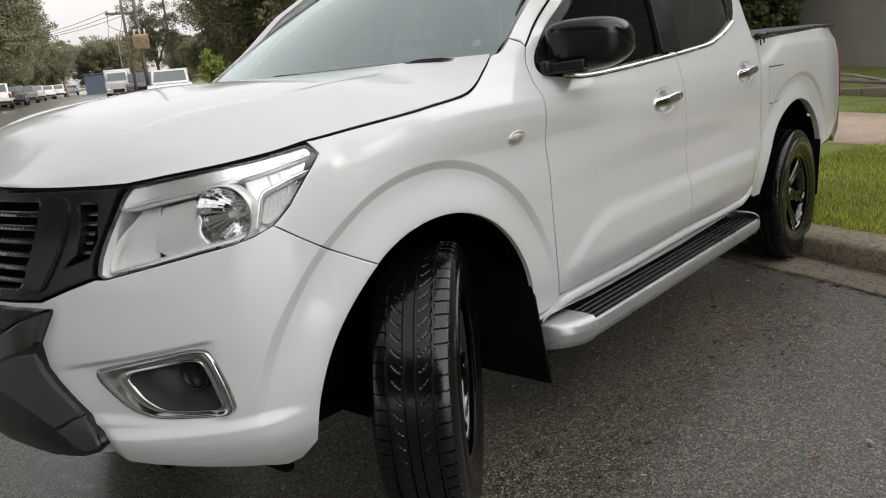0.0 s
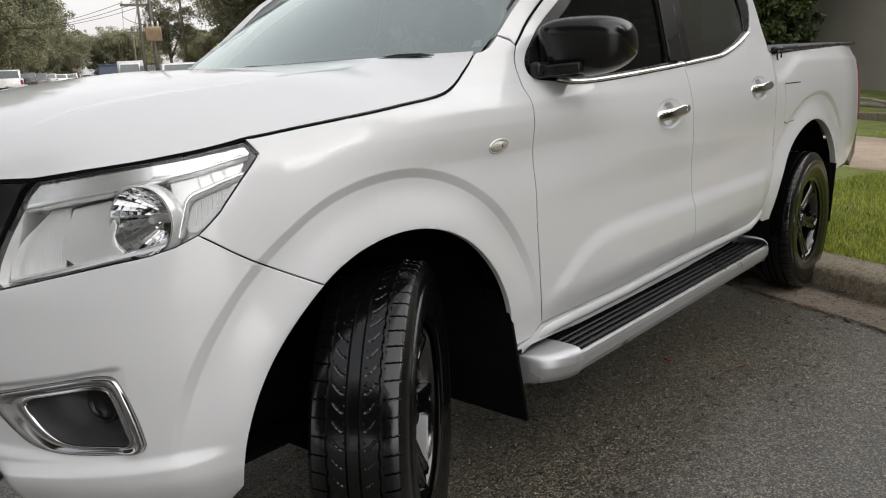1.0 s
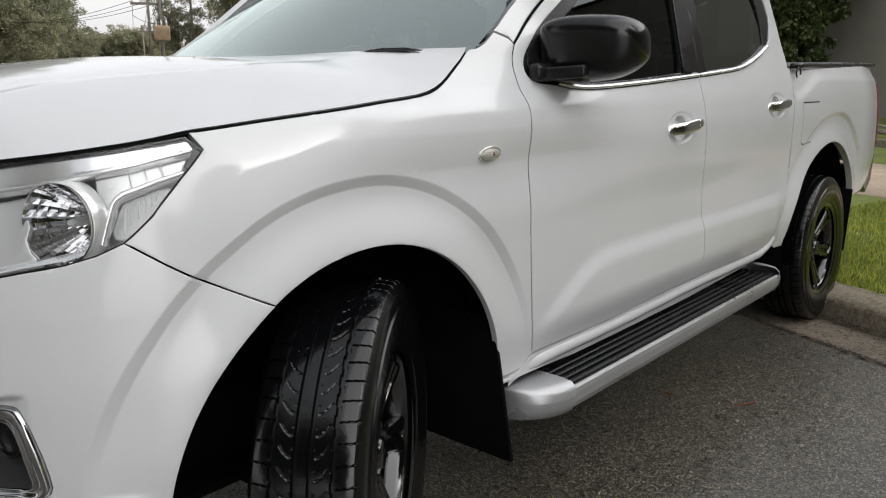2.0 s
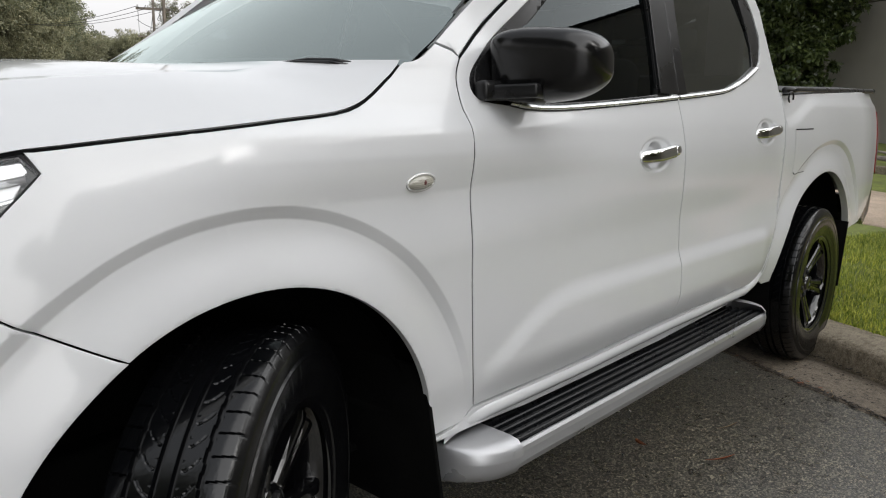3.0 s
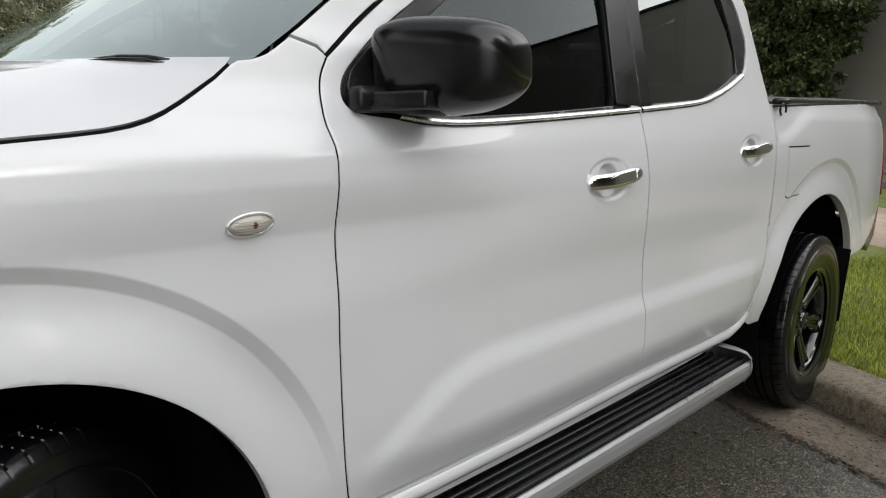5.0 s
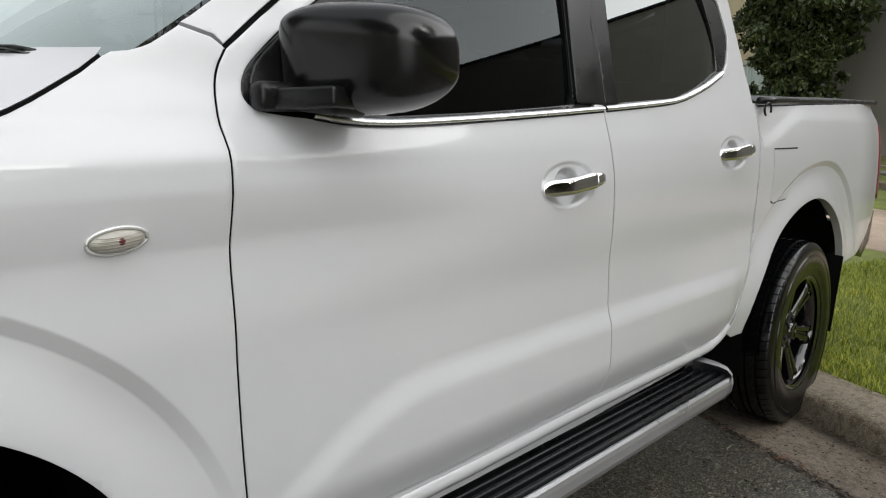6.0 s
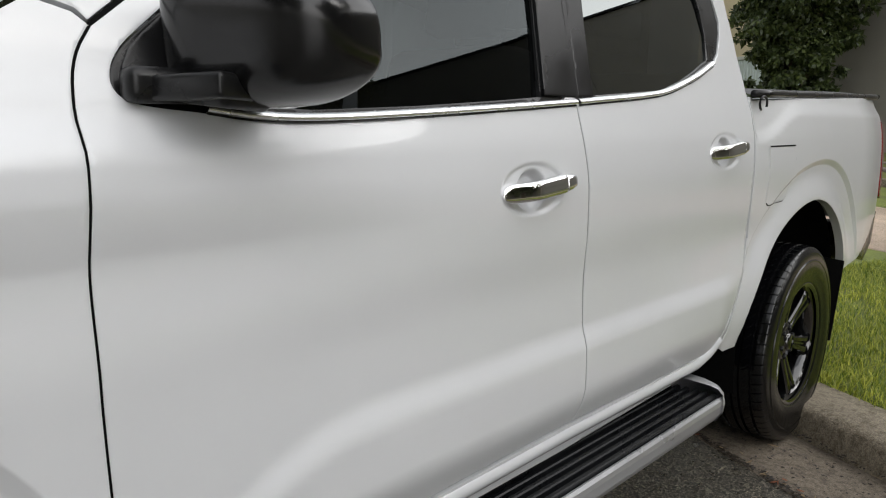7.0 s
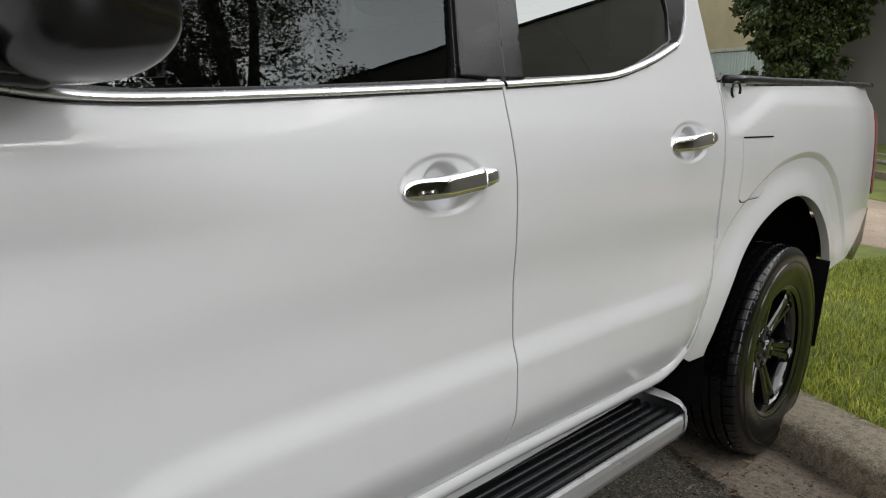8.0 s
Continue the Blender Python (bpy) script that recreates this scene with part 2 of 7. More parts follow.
AMBER = surface("amber_bulb", (0.13, 0.035, 0.03), 0.3, var=0.2, bump=0.0)
ASPHALT = asphalt("asphalt")
FAR_SOIL = surface("dry_far_verge", (0.11, 0.105, 0.06), 0.9, var=0.4, scale=1.5, fine=30, bump=0.5)
GUTTER_MAT = concrete("gutter_concrete", (0.215, 0.180, 0.138), (0.26, 0.225, 0.18))
KERB_MAT = concrete("kerb_concrete", (0.33, 0.285, 0.215), (0.36, 0.32, 0.26))
PATH_MAT = concrete("path_concrete", (0.66, 0.53, 0.42), (0.8, 0.76, 0.7))
SOIL = surface("soil_under_grass", (0.16, 0.19, 0.04), 0.9, var=0.4, scale=3, fine=60, bump=0.6)
BLADE = leafy("grass_blades", (0.085, 0.165, 0.013), (0.74, 0.73, 0.13), 0.45, 0.42)
WALL_PAINT = surface("dark_wall_paint", (0.34, 0.318, 0.288), 0.8, var=0.12, scale=0.8, fine=60, bump=0.15)
CREAM_WALL = surface("cream_render", (0.62, 0.53, 0.36), 0.85, var=0.08, scale=1.0, bump=0.1)
PALE_BLUE = surface("pale_blue_sheet", (0.50, 0.56, 0.58), 0.6, var=0.08, scale=1.0, bump=0.05)
NAVY = surface("navy_cladding", (0.05, 0.065, 0.10), 0.7, var=0.15, scale=0.5, bump=0.05)
TIMBER = surface("weathered_timber", (0.34, 0.31, 0.27), 0.85, var=0.3, scale=5, bump=0.4)
POLE_WOOD = surface("pole_timber", (0.17, 0.145, 0.12), 0.85, var=0.3, scale=3, bump=0.4)
RUST_BOX = surface("faded_tan_enamel", (0.30, 0.215, 0.13), 0.6, var=0.25, scale=4, bump=0.1)
CERAMIC = surface("insulator_ceramic", (0.55, 0.55, 0.54), 0.3, var=0.1, bump=0.0)
CABLE = surface("cable_black", (0.03, 0.03, 0.03), 0.6, var=0.1, bump=0.0)
BARK = surface("grey_brown_bark", (0.16, 0.125, 0.095), 0.9, var=0.35, scale=3, fine=30, bump=0.6)
PALE_BARK = surface("pale_gum_bark", (0.40, 0.34, 0.27), 0.85, var=0.3, scale=3, fine=30, bump=0.4)
GUM_LEAF = leafy("gum_leaves", (0.10, 0.105, 0.07), (0.32, 0.31, 0.20), 0.5, 0.4)
OLIVE_LEAF = leafy("olive_leaves", (0.125, 0.130, 0.080), (0.35, 0.335, 0.215), 0.5, 0.45)
DARK_LEAF = leafy("glossy_dark_leaves", (0.028, 0.046, 0.016), (0.14, 0.18, 0.065), 0.35, 0.12)
MID_LEAF = leafy("grey_green_leaves", (0.085, 0.095, 0.060), (0.26, 0.26, 0.165), 0.5, 0.4)
LIME_LEAF = leafy("lime_leaves", (0.19, 0.25, 0.05), (0.42, 0.46, 0.14), 0.5, 0.3)
DRY_LEAF = surface("dry_leaf", (0.30, 0.10, 0.04), 0.7, var=0.3, fine=200, bump=0.2)
STRAW = surface("dry_twig", (0.34, 0.25, 0.14), 0.8, var=0.25, fine=200, bump=0.2)
WET_LITTER = surface("wet_leaf_litter", (0.030, 0.021, 0.013), 0.6, var=0.5, scale=40, fine=200, bump=0.2)
PALE_BIT = surface("pale_litter", (0.62, 0.58, 0.52), 0.8, var=0.15, bump=0.2)
FAR_PAINTS = {k: surface(k + "_car_paint", c, 0.25, var=0.04, bump=0.0, coat=1.0) for k, c in (("white", (0.72, 0.72, 0.72)), ("charcoal", (0.035, 0.037, 0.04)), ("grey", (0.16, 0.165, 0.17)), ("silver", (0.40, 0.41, 0.42)))}
# glass of the parked cars: the sky's reflection is put into its paler base colour
FAR_GLASS = surface("sky_pale_car_glass", (0.16, 0.18, 0.18), 0.06, var=0.1, bump=0.0)

# ---- mesh helpers ----
def part(name, bm, material, parent=None, label="", smooth=True):
    """Links a bmesh as one mesh object under a thing or a part."""
    me = bpy.data.meshes.new(name)
    bm.normal_update()
    bm.to_mesh(me)
    bm.free()
    return mesh_part(name, me, material, parent, label, smooth)


def mesh_part(name, me, material, parent=None, label="", smooth=True):
    me.materials.append(material)
    if smooth:
        me.polygons.foreach_set("use_smooth", [True] * len(me.polygons))
    ob = new(name, me)
    if parent is not None:
        ob.parent = parent
    return tagged(ob, label)


def thing(name, label, category, group="", at=(0, 0, 0), turn=0.0):
    ob = new(name)
    ob.empty_display_size = 0.1
    ob.matrix_basis = pose(*at, 0, 0, turn)
    return tagged(ob, label, category, group)


def add_box(bm, x0, x1, y0, y1, z0, z1, bevel=0.0, seg=2, m=None):
    got = bmesh.ops.create_cube(bm, size=1.0)["verts"]
    bmesh.ops.scale(bm, vec=(x1 - x0, y1 - y0, z1 - z0), verts=got)
    bmesh.ops.translate(bm, vec=((x0 + x1) / 2, (y0 + y1) / 2, (z0 + z1) / 2), verts=got)
    if bevel:
        edges = list({e for v in got for e in v.link_edges})
        got = bmesh.ops.bevel(bm, geom=edges, offset=bevel, segments=seg, profile=0.5, affect="EDGES")["verts"]
    if m is not None:
        bmesh.ops.transform(bm, matrix=m, verts=[v for v in got if v.is_valid])
    return bm


def box(x0, x1, y0, y1, z0, z1, bevel=0.0, seg=2, m=None):
    return add_box(bmesh.new(), x0, x1, y0, y1, z0, z1, bevel, seg, m)


def lathe(profile, n=48, axis="y", arc=2 * math.pi, bm=None, m=None):
    """Turns (axial, radius) pairs round an axis."""
    bm = bm or bmesh.new()
    full = abs(arc - 2 * math.pi) < 1e-6
    rings = []
    for k in range(n if full else n + 1):
        a = arc * k / n
        c, s_ = math.cos(a), math.sin(a)
        ring = []
        for p, r in profile:
            co = {"y": (r * c, p, r * s_), "z": (r * c, r * s_, p), "x": (p, r * c, r * s_)}[axis]
            ring.append(bm.verts.new(m @ Vector(co) if m is not None else co))
        rings.append(ring)
    for k in range(n):
        a, b = rings[k], rings[(k + 1) % len(rings)]
        for j in range(len(profile) - 1):
            bm.faces.new((a[j], b[j], b[j + 1], a[j + 1]))
    bmesh.ops.remove_doubles(bm, verts=bm.verts[:], dist=1e-6)
    bmesh.ops.recalc_face_normals(bm, faces=bm.faces[:])
    return bm


def add_tube(bm, points, radii, sides=8, cap=True):
    """A round tube along points, with a radius at each."""
    pts = [Vector(p) for p in points]
    if isinstance(radii, (int, float)):
        radii = [radii] * len(pts)
    radii = [float(r) for r in radii]
    rings = []
    for k, p in enumerate(pts):
        d = (pts[min(k + 1, len(pts) - 1)] - pts[max(k - 1, 0)]).normalized()
        side = d.cross(Vector((0, 0, 1)) if abs(d.z) < 0.95 else Vector((1, 0, 0))).normalized()
        up = side.cross(d)
        rings.append([bm.verts.new(p + radii[k] * (math.cos(2 * math.pi * j / sides) * side + math.sin(2 * math.pi * j / sides) * up)) for j in range(sides)])
    for a, b in zip(rings, rings[1:]):
        for j in range(sides):
            bm.faces.new((a[j], a[(j + 1) % sides], b[(j + 1) % sides], b[j]))
    if cap:
        bm.faces.new(rings[0][::-1])
        bm.faces.new(rings[-1])
    return bm


def extrude_outline(outline, thickness, m=None, bevel=0.0):
    """A plate: outline in its own x, y plane, thickness along z."""
    bm = bmesh.new()
    face = bm.faces.new([bm.verts.new((x, y, 0)) for x, y in outline])
    got = bmesh.ops.extrude_face_region(bm, geom=[face])
    bmesh.ops.translate(bm, vec=(0, 0, thickness), verts=[g for g in got["geom"] if isinstance(g, bmesh.types.BMVert)])
    bmesh.ops.recalc_face_normals(bm, faces=bm.faces[:])
    if bevel:
        bmesh.ops.bevel(bm, geom=bm.edges[:], offset=bevel, segments=2, profile=0.5, affect="EDGES")
    if m is not None:
        bmesh.ops.transform(bm, matrix=m, verts=bm.verts[:])
    return bm


def grid_mesh(name, points, normals=None, flip=False):
    """A sheet through an array of points, rows x columns x 3."""
    r, c = points.shape[:2]
    i = np.arange(r * c).reshape(r, c)
    q = np.stack([i[:-1, :-1], i[:-1, 1:], i[1:, 1:], i[1:, :-1]], -1).reshape(-1, 4)
    if flip:
        q = q[:, ::-1]
    me = bpy.data.meshes.new(name)
    me.from_pydata(points.reshape(-1, 3).tolist(), [], q.tolist())
    return me

# ---- the truck's skin ----
def pchip(xk, yk, x):
    """Monotone cubic through knots; yk may hold one row of values per query."""
    xk, x = np.asarray(xk, float), np.asarray(x, float)
    yk = np.asarray(yk, float)
    if yk.ndim == 1:
        yk = np.repeat(yk[:, None], x.size, 1)
    h = np.diff(xk)[:, None]
    d = np.diff(yk, axis=0) / h
    m = np.zeros_like(yk)
    m[0], m[-1] = d[0], d[-1]
    w1, w2 = 2 * h[1:] + h[:-1], h[1:] + 2 * h[:-1]
    ok = d[:-1] * d[1:] > 0
    with np.errstate(divide="ignore", invalid="ignore"):
        m[1:-1] = np.where(ok, (w1 + w2) / (w1 / np.where(ok, d[:-1], 1) + w2 / np.where(ok, d[1:], 1)), 0)
    i = np.clip(np.searchsorted(xk, x) - 1, 0, len(xk) - 2)
    q = np.arange(x.size)
    hh = h[i, 0]
    u = np.clip((x - xk[i]) / hh, -0.3, 1.3)
    a, b, ma, mb = yk[i, q], yk[i + 1, q], m[i, q] * hh, m[i + 1, q] * hh
    return a * (1 + 2 * u) * (1 - u) ** 2 + ma * u * (1 - u) ** 2 + b * u * u * (3 - 2 * u) + mb * u * u * (u - 1)


def step(a, b, x):
    u = np.clip((np.asarray(x, float) - a) / (b - a), 0, 1)
    return u * u * (3 - 2 * u)


# Plan outline of the truck from the tail (s = 4.4) along its flank and round the nose; s runs with x on the flank.
PLAN = [(4.40, -0.90), (0.0, -0.90), (-0.20, -0.893), (-0.36, -0.855), (-0.49, -0.775), (-0.60, -0.645), (-0.69, -0.46), (-0.755, -0.22), (-0.775, 0.0)]
_pl = np.array(PLAN[1:])
_seg = np.r_[0, np.cumsum(np.hypot(*np.diff(_pl, axis=0).T))]
S_NOSE = -_seg[-1]

# Half-widths less 0.90 by height (columns) at stations along the truck (rows).
Z_KNOTS = [0.33, 0.40, 0.46, 0.56, 0.66, 0.80, 0.92, 1.02, 1.10, 1.17, 1.25, 1.36, 1.50, 1.80]
NOSE_STATIONS = [
    (S_NOSE, (-90, -25, 0, 6, 6, -4, -30, -76, -112, -148, -185, -240, -310, -410)),
    (-0.80, (-90, -25, 0, 6, 6, -4, -30, -76, -112, -148, -185, -240, -310, -410)),
    (-0.50, (-80, -25, 0, 6, 4, -10, -32, -66, -103, -140, -180, -230, -300, -400)),
    (-0.20, (-60, -22, -8, 0, 0, -8, -20, -44, -84, -150, -190, -240, -300, -400)),
]
CAB_STATIONS = [
    (0.10, (-50, -30, -18, -10, -9, -7, -8, -10, -26, -92, -150, -210, -280, -400)),
    (0.50, (-60, -42, -38, -25, -21, -18, -15, -13, -20, -60, -110, -160, -200, -320)),
    (0.75, (-70, -55, -45, -26, -22, -22, -18, -17, -28, -52, -92, -140, -176, -262)),
    (0.98, (-70, -56, -43, -24, -23, -24, -17, -15, -24, -43, -68, -101, -142, -230)),
    (1.60, (-70, -58, -42, -22, -24, -26, -16, -13, -20, -37, -60, -92, -132, -218)),
]
BED_STATIONS = [
    (2.50, (-70, -58, -42, -22, -16, -26, -16, -10, -14, -28, -52, -84, -124, -212)),
    (3.16, (-50, -30, -14, -2, 0, 2, 4, 6, 2, -8, -34, -90, -150, -240)),
    (3.80, (-60, -40, -18, 2, 6, 6, 6, 4, -2, -14, -40, -100, -150, -240)),
    (4.40, (-110, -95, -80, -62, -56, -52, -52, -56, -64, -78, -100, -140, -190, -280)),
]
STATIONS = NOSE_STATIONS + CAB_STATIONS + BED_STATIONS


def flank(s, z):
    """Outward offset of the truck's skin from its plan outline."""
    s, z = np.ravel(np.asarray(s, float)), np.ravel(np.asarray(z, float))
    rows = np.array([pchip(Z_KNOTS, np.array(v) / 1000, z) for _, v in STATIONS])
    d = pchip([k for k, _ in STATIONS], rows, s)
    return d + FEATURES(s, z)


def ledge_line(s):
    return 0.461 + 0.057 * (s + 0.874)


def hollow_line(s):
    return 0.637 + 0.152 * (s + 0.918)


# wheel arches: centre, radii and the width of the flare over each; cups: centre of the dish behind each door handle
ARCHES = ((0.055, 0.40, 0.453, 0.453, 0.140), (3.20, 0.40, 0.512, 0.483, 0.142))
CUPS = ((1.487, 1.027), (2.414, 1.078))


def flare_shift(cx, a):
    """The rear flare leaves its arch towards the tail."""
    return 0.045 * (1 - step(50, 100, a)) if cx > 1 else 0.0 * a


def FEATURES(s, z):
    """Creases, arch flares, handle cups and the fog lamp recess."""
    d = np.zeros_like(s)
    # flares over the wheel arches: a narrow inward turn, then the blister swells to the lip
    for cx, cz, rx, rz, band in ARCHES:
        r = np.hypot((s - cx) / rx, (z - cz) / rz)
        out = (r - 1) * (rx + rz) / 2
        a = np.degrees(np.arctan2(z - cz, s - cx))
        fade = step(8, 38, a) * (1 - step(150, 178, a))
        turn_in = np.clip((band + 0.001 + flare_shift(cx, a) - out) / 0.022, 0, 1)
        d += fade * (-0.012 * turn_in + 0.018 * (1 - step(0.0, band - 0.034, out)))
    # door flanks: hollow above, swelling below a crease that drops to the front
    zc = 0.705 - 0.16 * (1 - step(0.60, 1.15, s)) ** 2
    on = step(0.60, 0.80, s) * (1 - step(2.46, 2.62, s))
    d += on * 0.0135 * (1 - step(zc - 0.058, zc + 0.006, z)) * step(0.44, 0.56, z)
    # cups behind the door handles
    for hx, hz in CUPS:
        e = np.hypot((s - hx) / 0.114, (z - hz) / 0.055)
        d -= 0.006 * (1 - step(0.80, 1.0, e))
        e = np.hypot((s - hx + 0.004) / 0.053, (z - hz + 0.002) / 0.045)
        d -= 0.018 * (1 - step(0.55, 1.0, e))
    # undercut below a crease that runs from the fender into the door
    on = step(-0.10, 0.25, s) * (1 - step(0.70, 1.30, s))
    d -= on * 0.012 * np.clip((1.062 - z) / 0.075, 0, 1) * step(0.84, 0.985, z)
    # shoulder lines: along the fender into the door, and along the bed
    d -= 0.012 * step(1.108, 1.168, z) * step(-0.15, 0.20, s) * (1 - step(0.75, 1.30, s)) * (1 - step(1.20, 1.30, z))
    zs = 1.09 + 0.095 * step(2.66, 3.05, s)
    d -= 0.013 * step(zs - 0.004, zs + 0.05, z) * step(2.62, 2.66, s)
    # bumper: ledge under the fog lamp, hollow round it
    on = (1 - step(-0.52, -0.40, s)) * step(-0.93, -0.86, s)
    ze = ledge_line(s)
    d += on * 0.020 * (1 - step(ze, ze + 0.026, z))
    zl = hollow_line(s)
    hollow = step(-1.03, -0.90, s) * (1 - step(-0.635, -0.588, s)) * (1 - step(zl - 0.004, zl + 0.010, z)) * step(0.49, 0.52, z)
    d -= 0.012 * hollow
    return d


def skin(s, z):
    """Points of the truck's left skin, n x 3."""
    s, z = np.ravel(np.asarray(s, float)), np.ravel(np.asarray(z, float))
    d = flank(s, z)
    t = -np.minimum(s, 0)
    i = np.clip(np.searchsorted(_seg, t) - 1, 0, len(_seg) - 2)
    px, py = pchip(_seg, _pl[:, 0], t), pchip(_seg, _pl[:, 1], t)
    e = 1e-3
    tx, ty = pchip(_seg, _pl[:, 0], t + e) - pchip(_seg, _pl[:, 0], t - e), pchip(_seg, _pl[:, 1], t + e) - pchip(_seg, _pl[:, 1], t - e)
    tx, ty = np.where(s >= 0, -1.0, tx), np.where(s >= 0, 0.0, ty)
    n = np.hypot(tx, ty)
    return np.stack([np.where(s >= 0, s, px) - d * ty / n, py + d * tx / n, z], 1)

# ---- the pickup truck ----
from mathutils.geometry import delaunay_2d_cdt


def arc_points(cx, cz, rx, rz, a0, a1, n):
    return [(cx + rx * math.cos(radians(a0 + (a1 - a0) * k / n)), cz + rz * math.sin(radians(a0 + (a1 - a0) * k / n))) for k in range(n + 1)]


def dense(poly, h):
    out = []
    for (a, b), (c, d) in zip(poly, poly[1:] + poly[:1]):
        k = max(1, int(math.hypot(c - a, d - b) / h))
        out += [(a + (c - a) * j / k, b + (d - b) * j / k) for j in range(k)]
    p = np.array(out)
    area = np.sum(p[:, 0] * np.roll(p[:, 1], -1) - np.roll(p[:, 0], -1) * p[:, 1])
    return p if area > 0 else p[::-1]


def rounded(poly, times=2):
    for _ in range(times):
        out = []
        for (a, b), (c, d) in zip(poly, poly[1:] + poly[:1]):
            out += [(a * 0.75 + c * 0.25, b * 0.75 + d * 0.25), (a * 0.25 + c * 0.75, b * 0.25 + d * 0.75)]
        poly = out
    return poly


def inside(poly, q):
    x, y = q[:, 0][:, None], q[:, 1][:, None]
    a, b = poly, np.roll(poly, -1, 0)
    with np.errstate(divide="ignore", invalid="ignore"):
        cut = ((a[:, 1] > y) != (b[:, 1] > y)) & (x < (b[:, 0] - a[:, 0]) * (y - a[:, 1]) / (b[:, 1] - a[:, 1]) + a[:, 0])
    return cut.sum(1) % 2 == 1


def outward(loop):
    t = np.roll(loop, -1, 0) - np.roll(loop, 1, 0)
    n = np.stack([t[:, 1], -t[:, 0]], 1)
    return n / np.maximum(np.linalg.norm(n, axis=1), 1e-9)[:, None]


def skin_frame(s, z):
    """Points, outward normals and the two tangents of the truck's skin."""
    e = 2e-3
    p = skin(s, z)
    ds = (skin(s + e, z) - skin(s - e, z)) / (2 * e)
    dz = (skin(s, z + e) - skin(s, z - e)) / (2 * e)
    n = np.cross(ds, dz)
    n /= np.linalg.norm(n, axis=1)[:, None]
    return p, n, ds, dz




def aligned_points(lo, hi):
    """Rows of points that follow the arch flares and the handle cups."""
    out = []
    for cx, cz, rx, rz, band in ARCHES:
        mean = (rx + rz) / 2
        for k, off in enumerate(np.arange(band - 0.041, band + 0.0105, 0.0045)):
            r = 1 + off / mean
            a = np.radians(np.arange(-4, 184, 0.8))
            r = r + flare_shift(cx, np.degrees(a)) / mean
            out.append(np.stack([cx + rx * r * np.cos(a), cz + rz * r * np.sin(a)], 1))
    for hx, hz in CUPS:
        a = np.radians(np.arange(0, 360, 4.0))
        for e in np.arange(0.76, 1.09, 0.04):
            out.append(np.stack([hx + 0.114 * e * np.cos(a), hz + 0.055 * e * np.sin(a)], 1))
        for e in np.arange(0.45, 1.13, 0.075):
            out.append(np.stack([hx - 0.004 + 0.053 * e * np.cos(a), hz - 0.002 + 0.045 * e * np.sin(a)], 1)[np.hypot(0.053 * e * np.cos(a) / 0.114, 0.045 * e * np.sin(a) / 0.055) < 0.73])
    for s_, line_, offs in ((np.arange(-1.04, -0.584, 0.006), hollow_line, np.arange(-0.009, 0.0145, 0.0045)), (np.arange(-1.0, -0.39, 0.006), ledge_line, np.arange(-0.005, 0.034, 0.0048))):
        out += [np.stack([s_, line_(s_) + o], 1) for o in offs]
    p = np.concatenate(out)
    return p[(p > lo).all(1) & (p < hi).all(1)]


def near_crease(g):
    bad = np.zeros(len(g), bool)
    for cx, cz, rx, rz, band in ARCHES:
        off = (np.hypot((g[:, 0] - cx) / rx, (g[:, 1] - cz) / rz) - 1) * (rx + rz) / 2
        off = off - flare_shift(cx, np.degrees(np.arctan2(g[:, 1] - cz, g[:, 0] - cx)))
        bad |= (off > band - 0.048) & (off < band + 0.017) & (g[:, 1] > cz - 0.03)
    for hx, hz in CUPS:
        bad |= np.hypot((g[:, 0] - hx) / 0.114, (g[:, 1] - hz) / 0.055) < 1.13
    for line_, lo_, hi_ in ((hollow_line, -0.013, 0.018), (ledge_line, -0.009, 0.037)):
        off = g[:, 1] - line_(g[:, 0])
        bad |= (off > lo_) & (off < hi_) & (g[:, 0] < (-0.584 if lo_ < -0.01 else -0.39)) & (g[:, 0] > -1.04)
    return bad


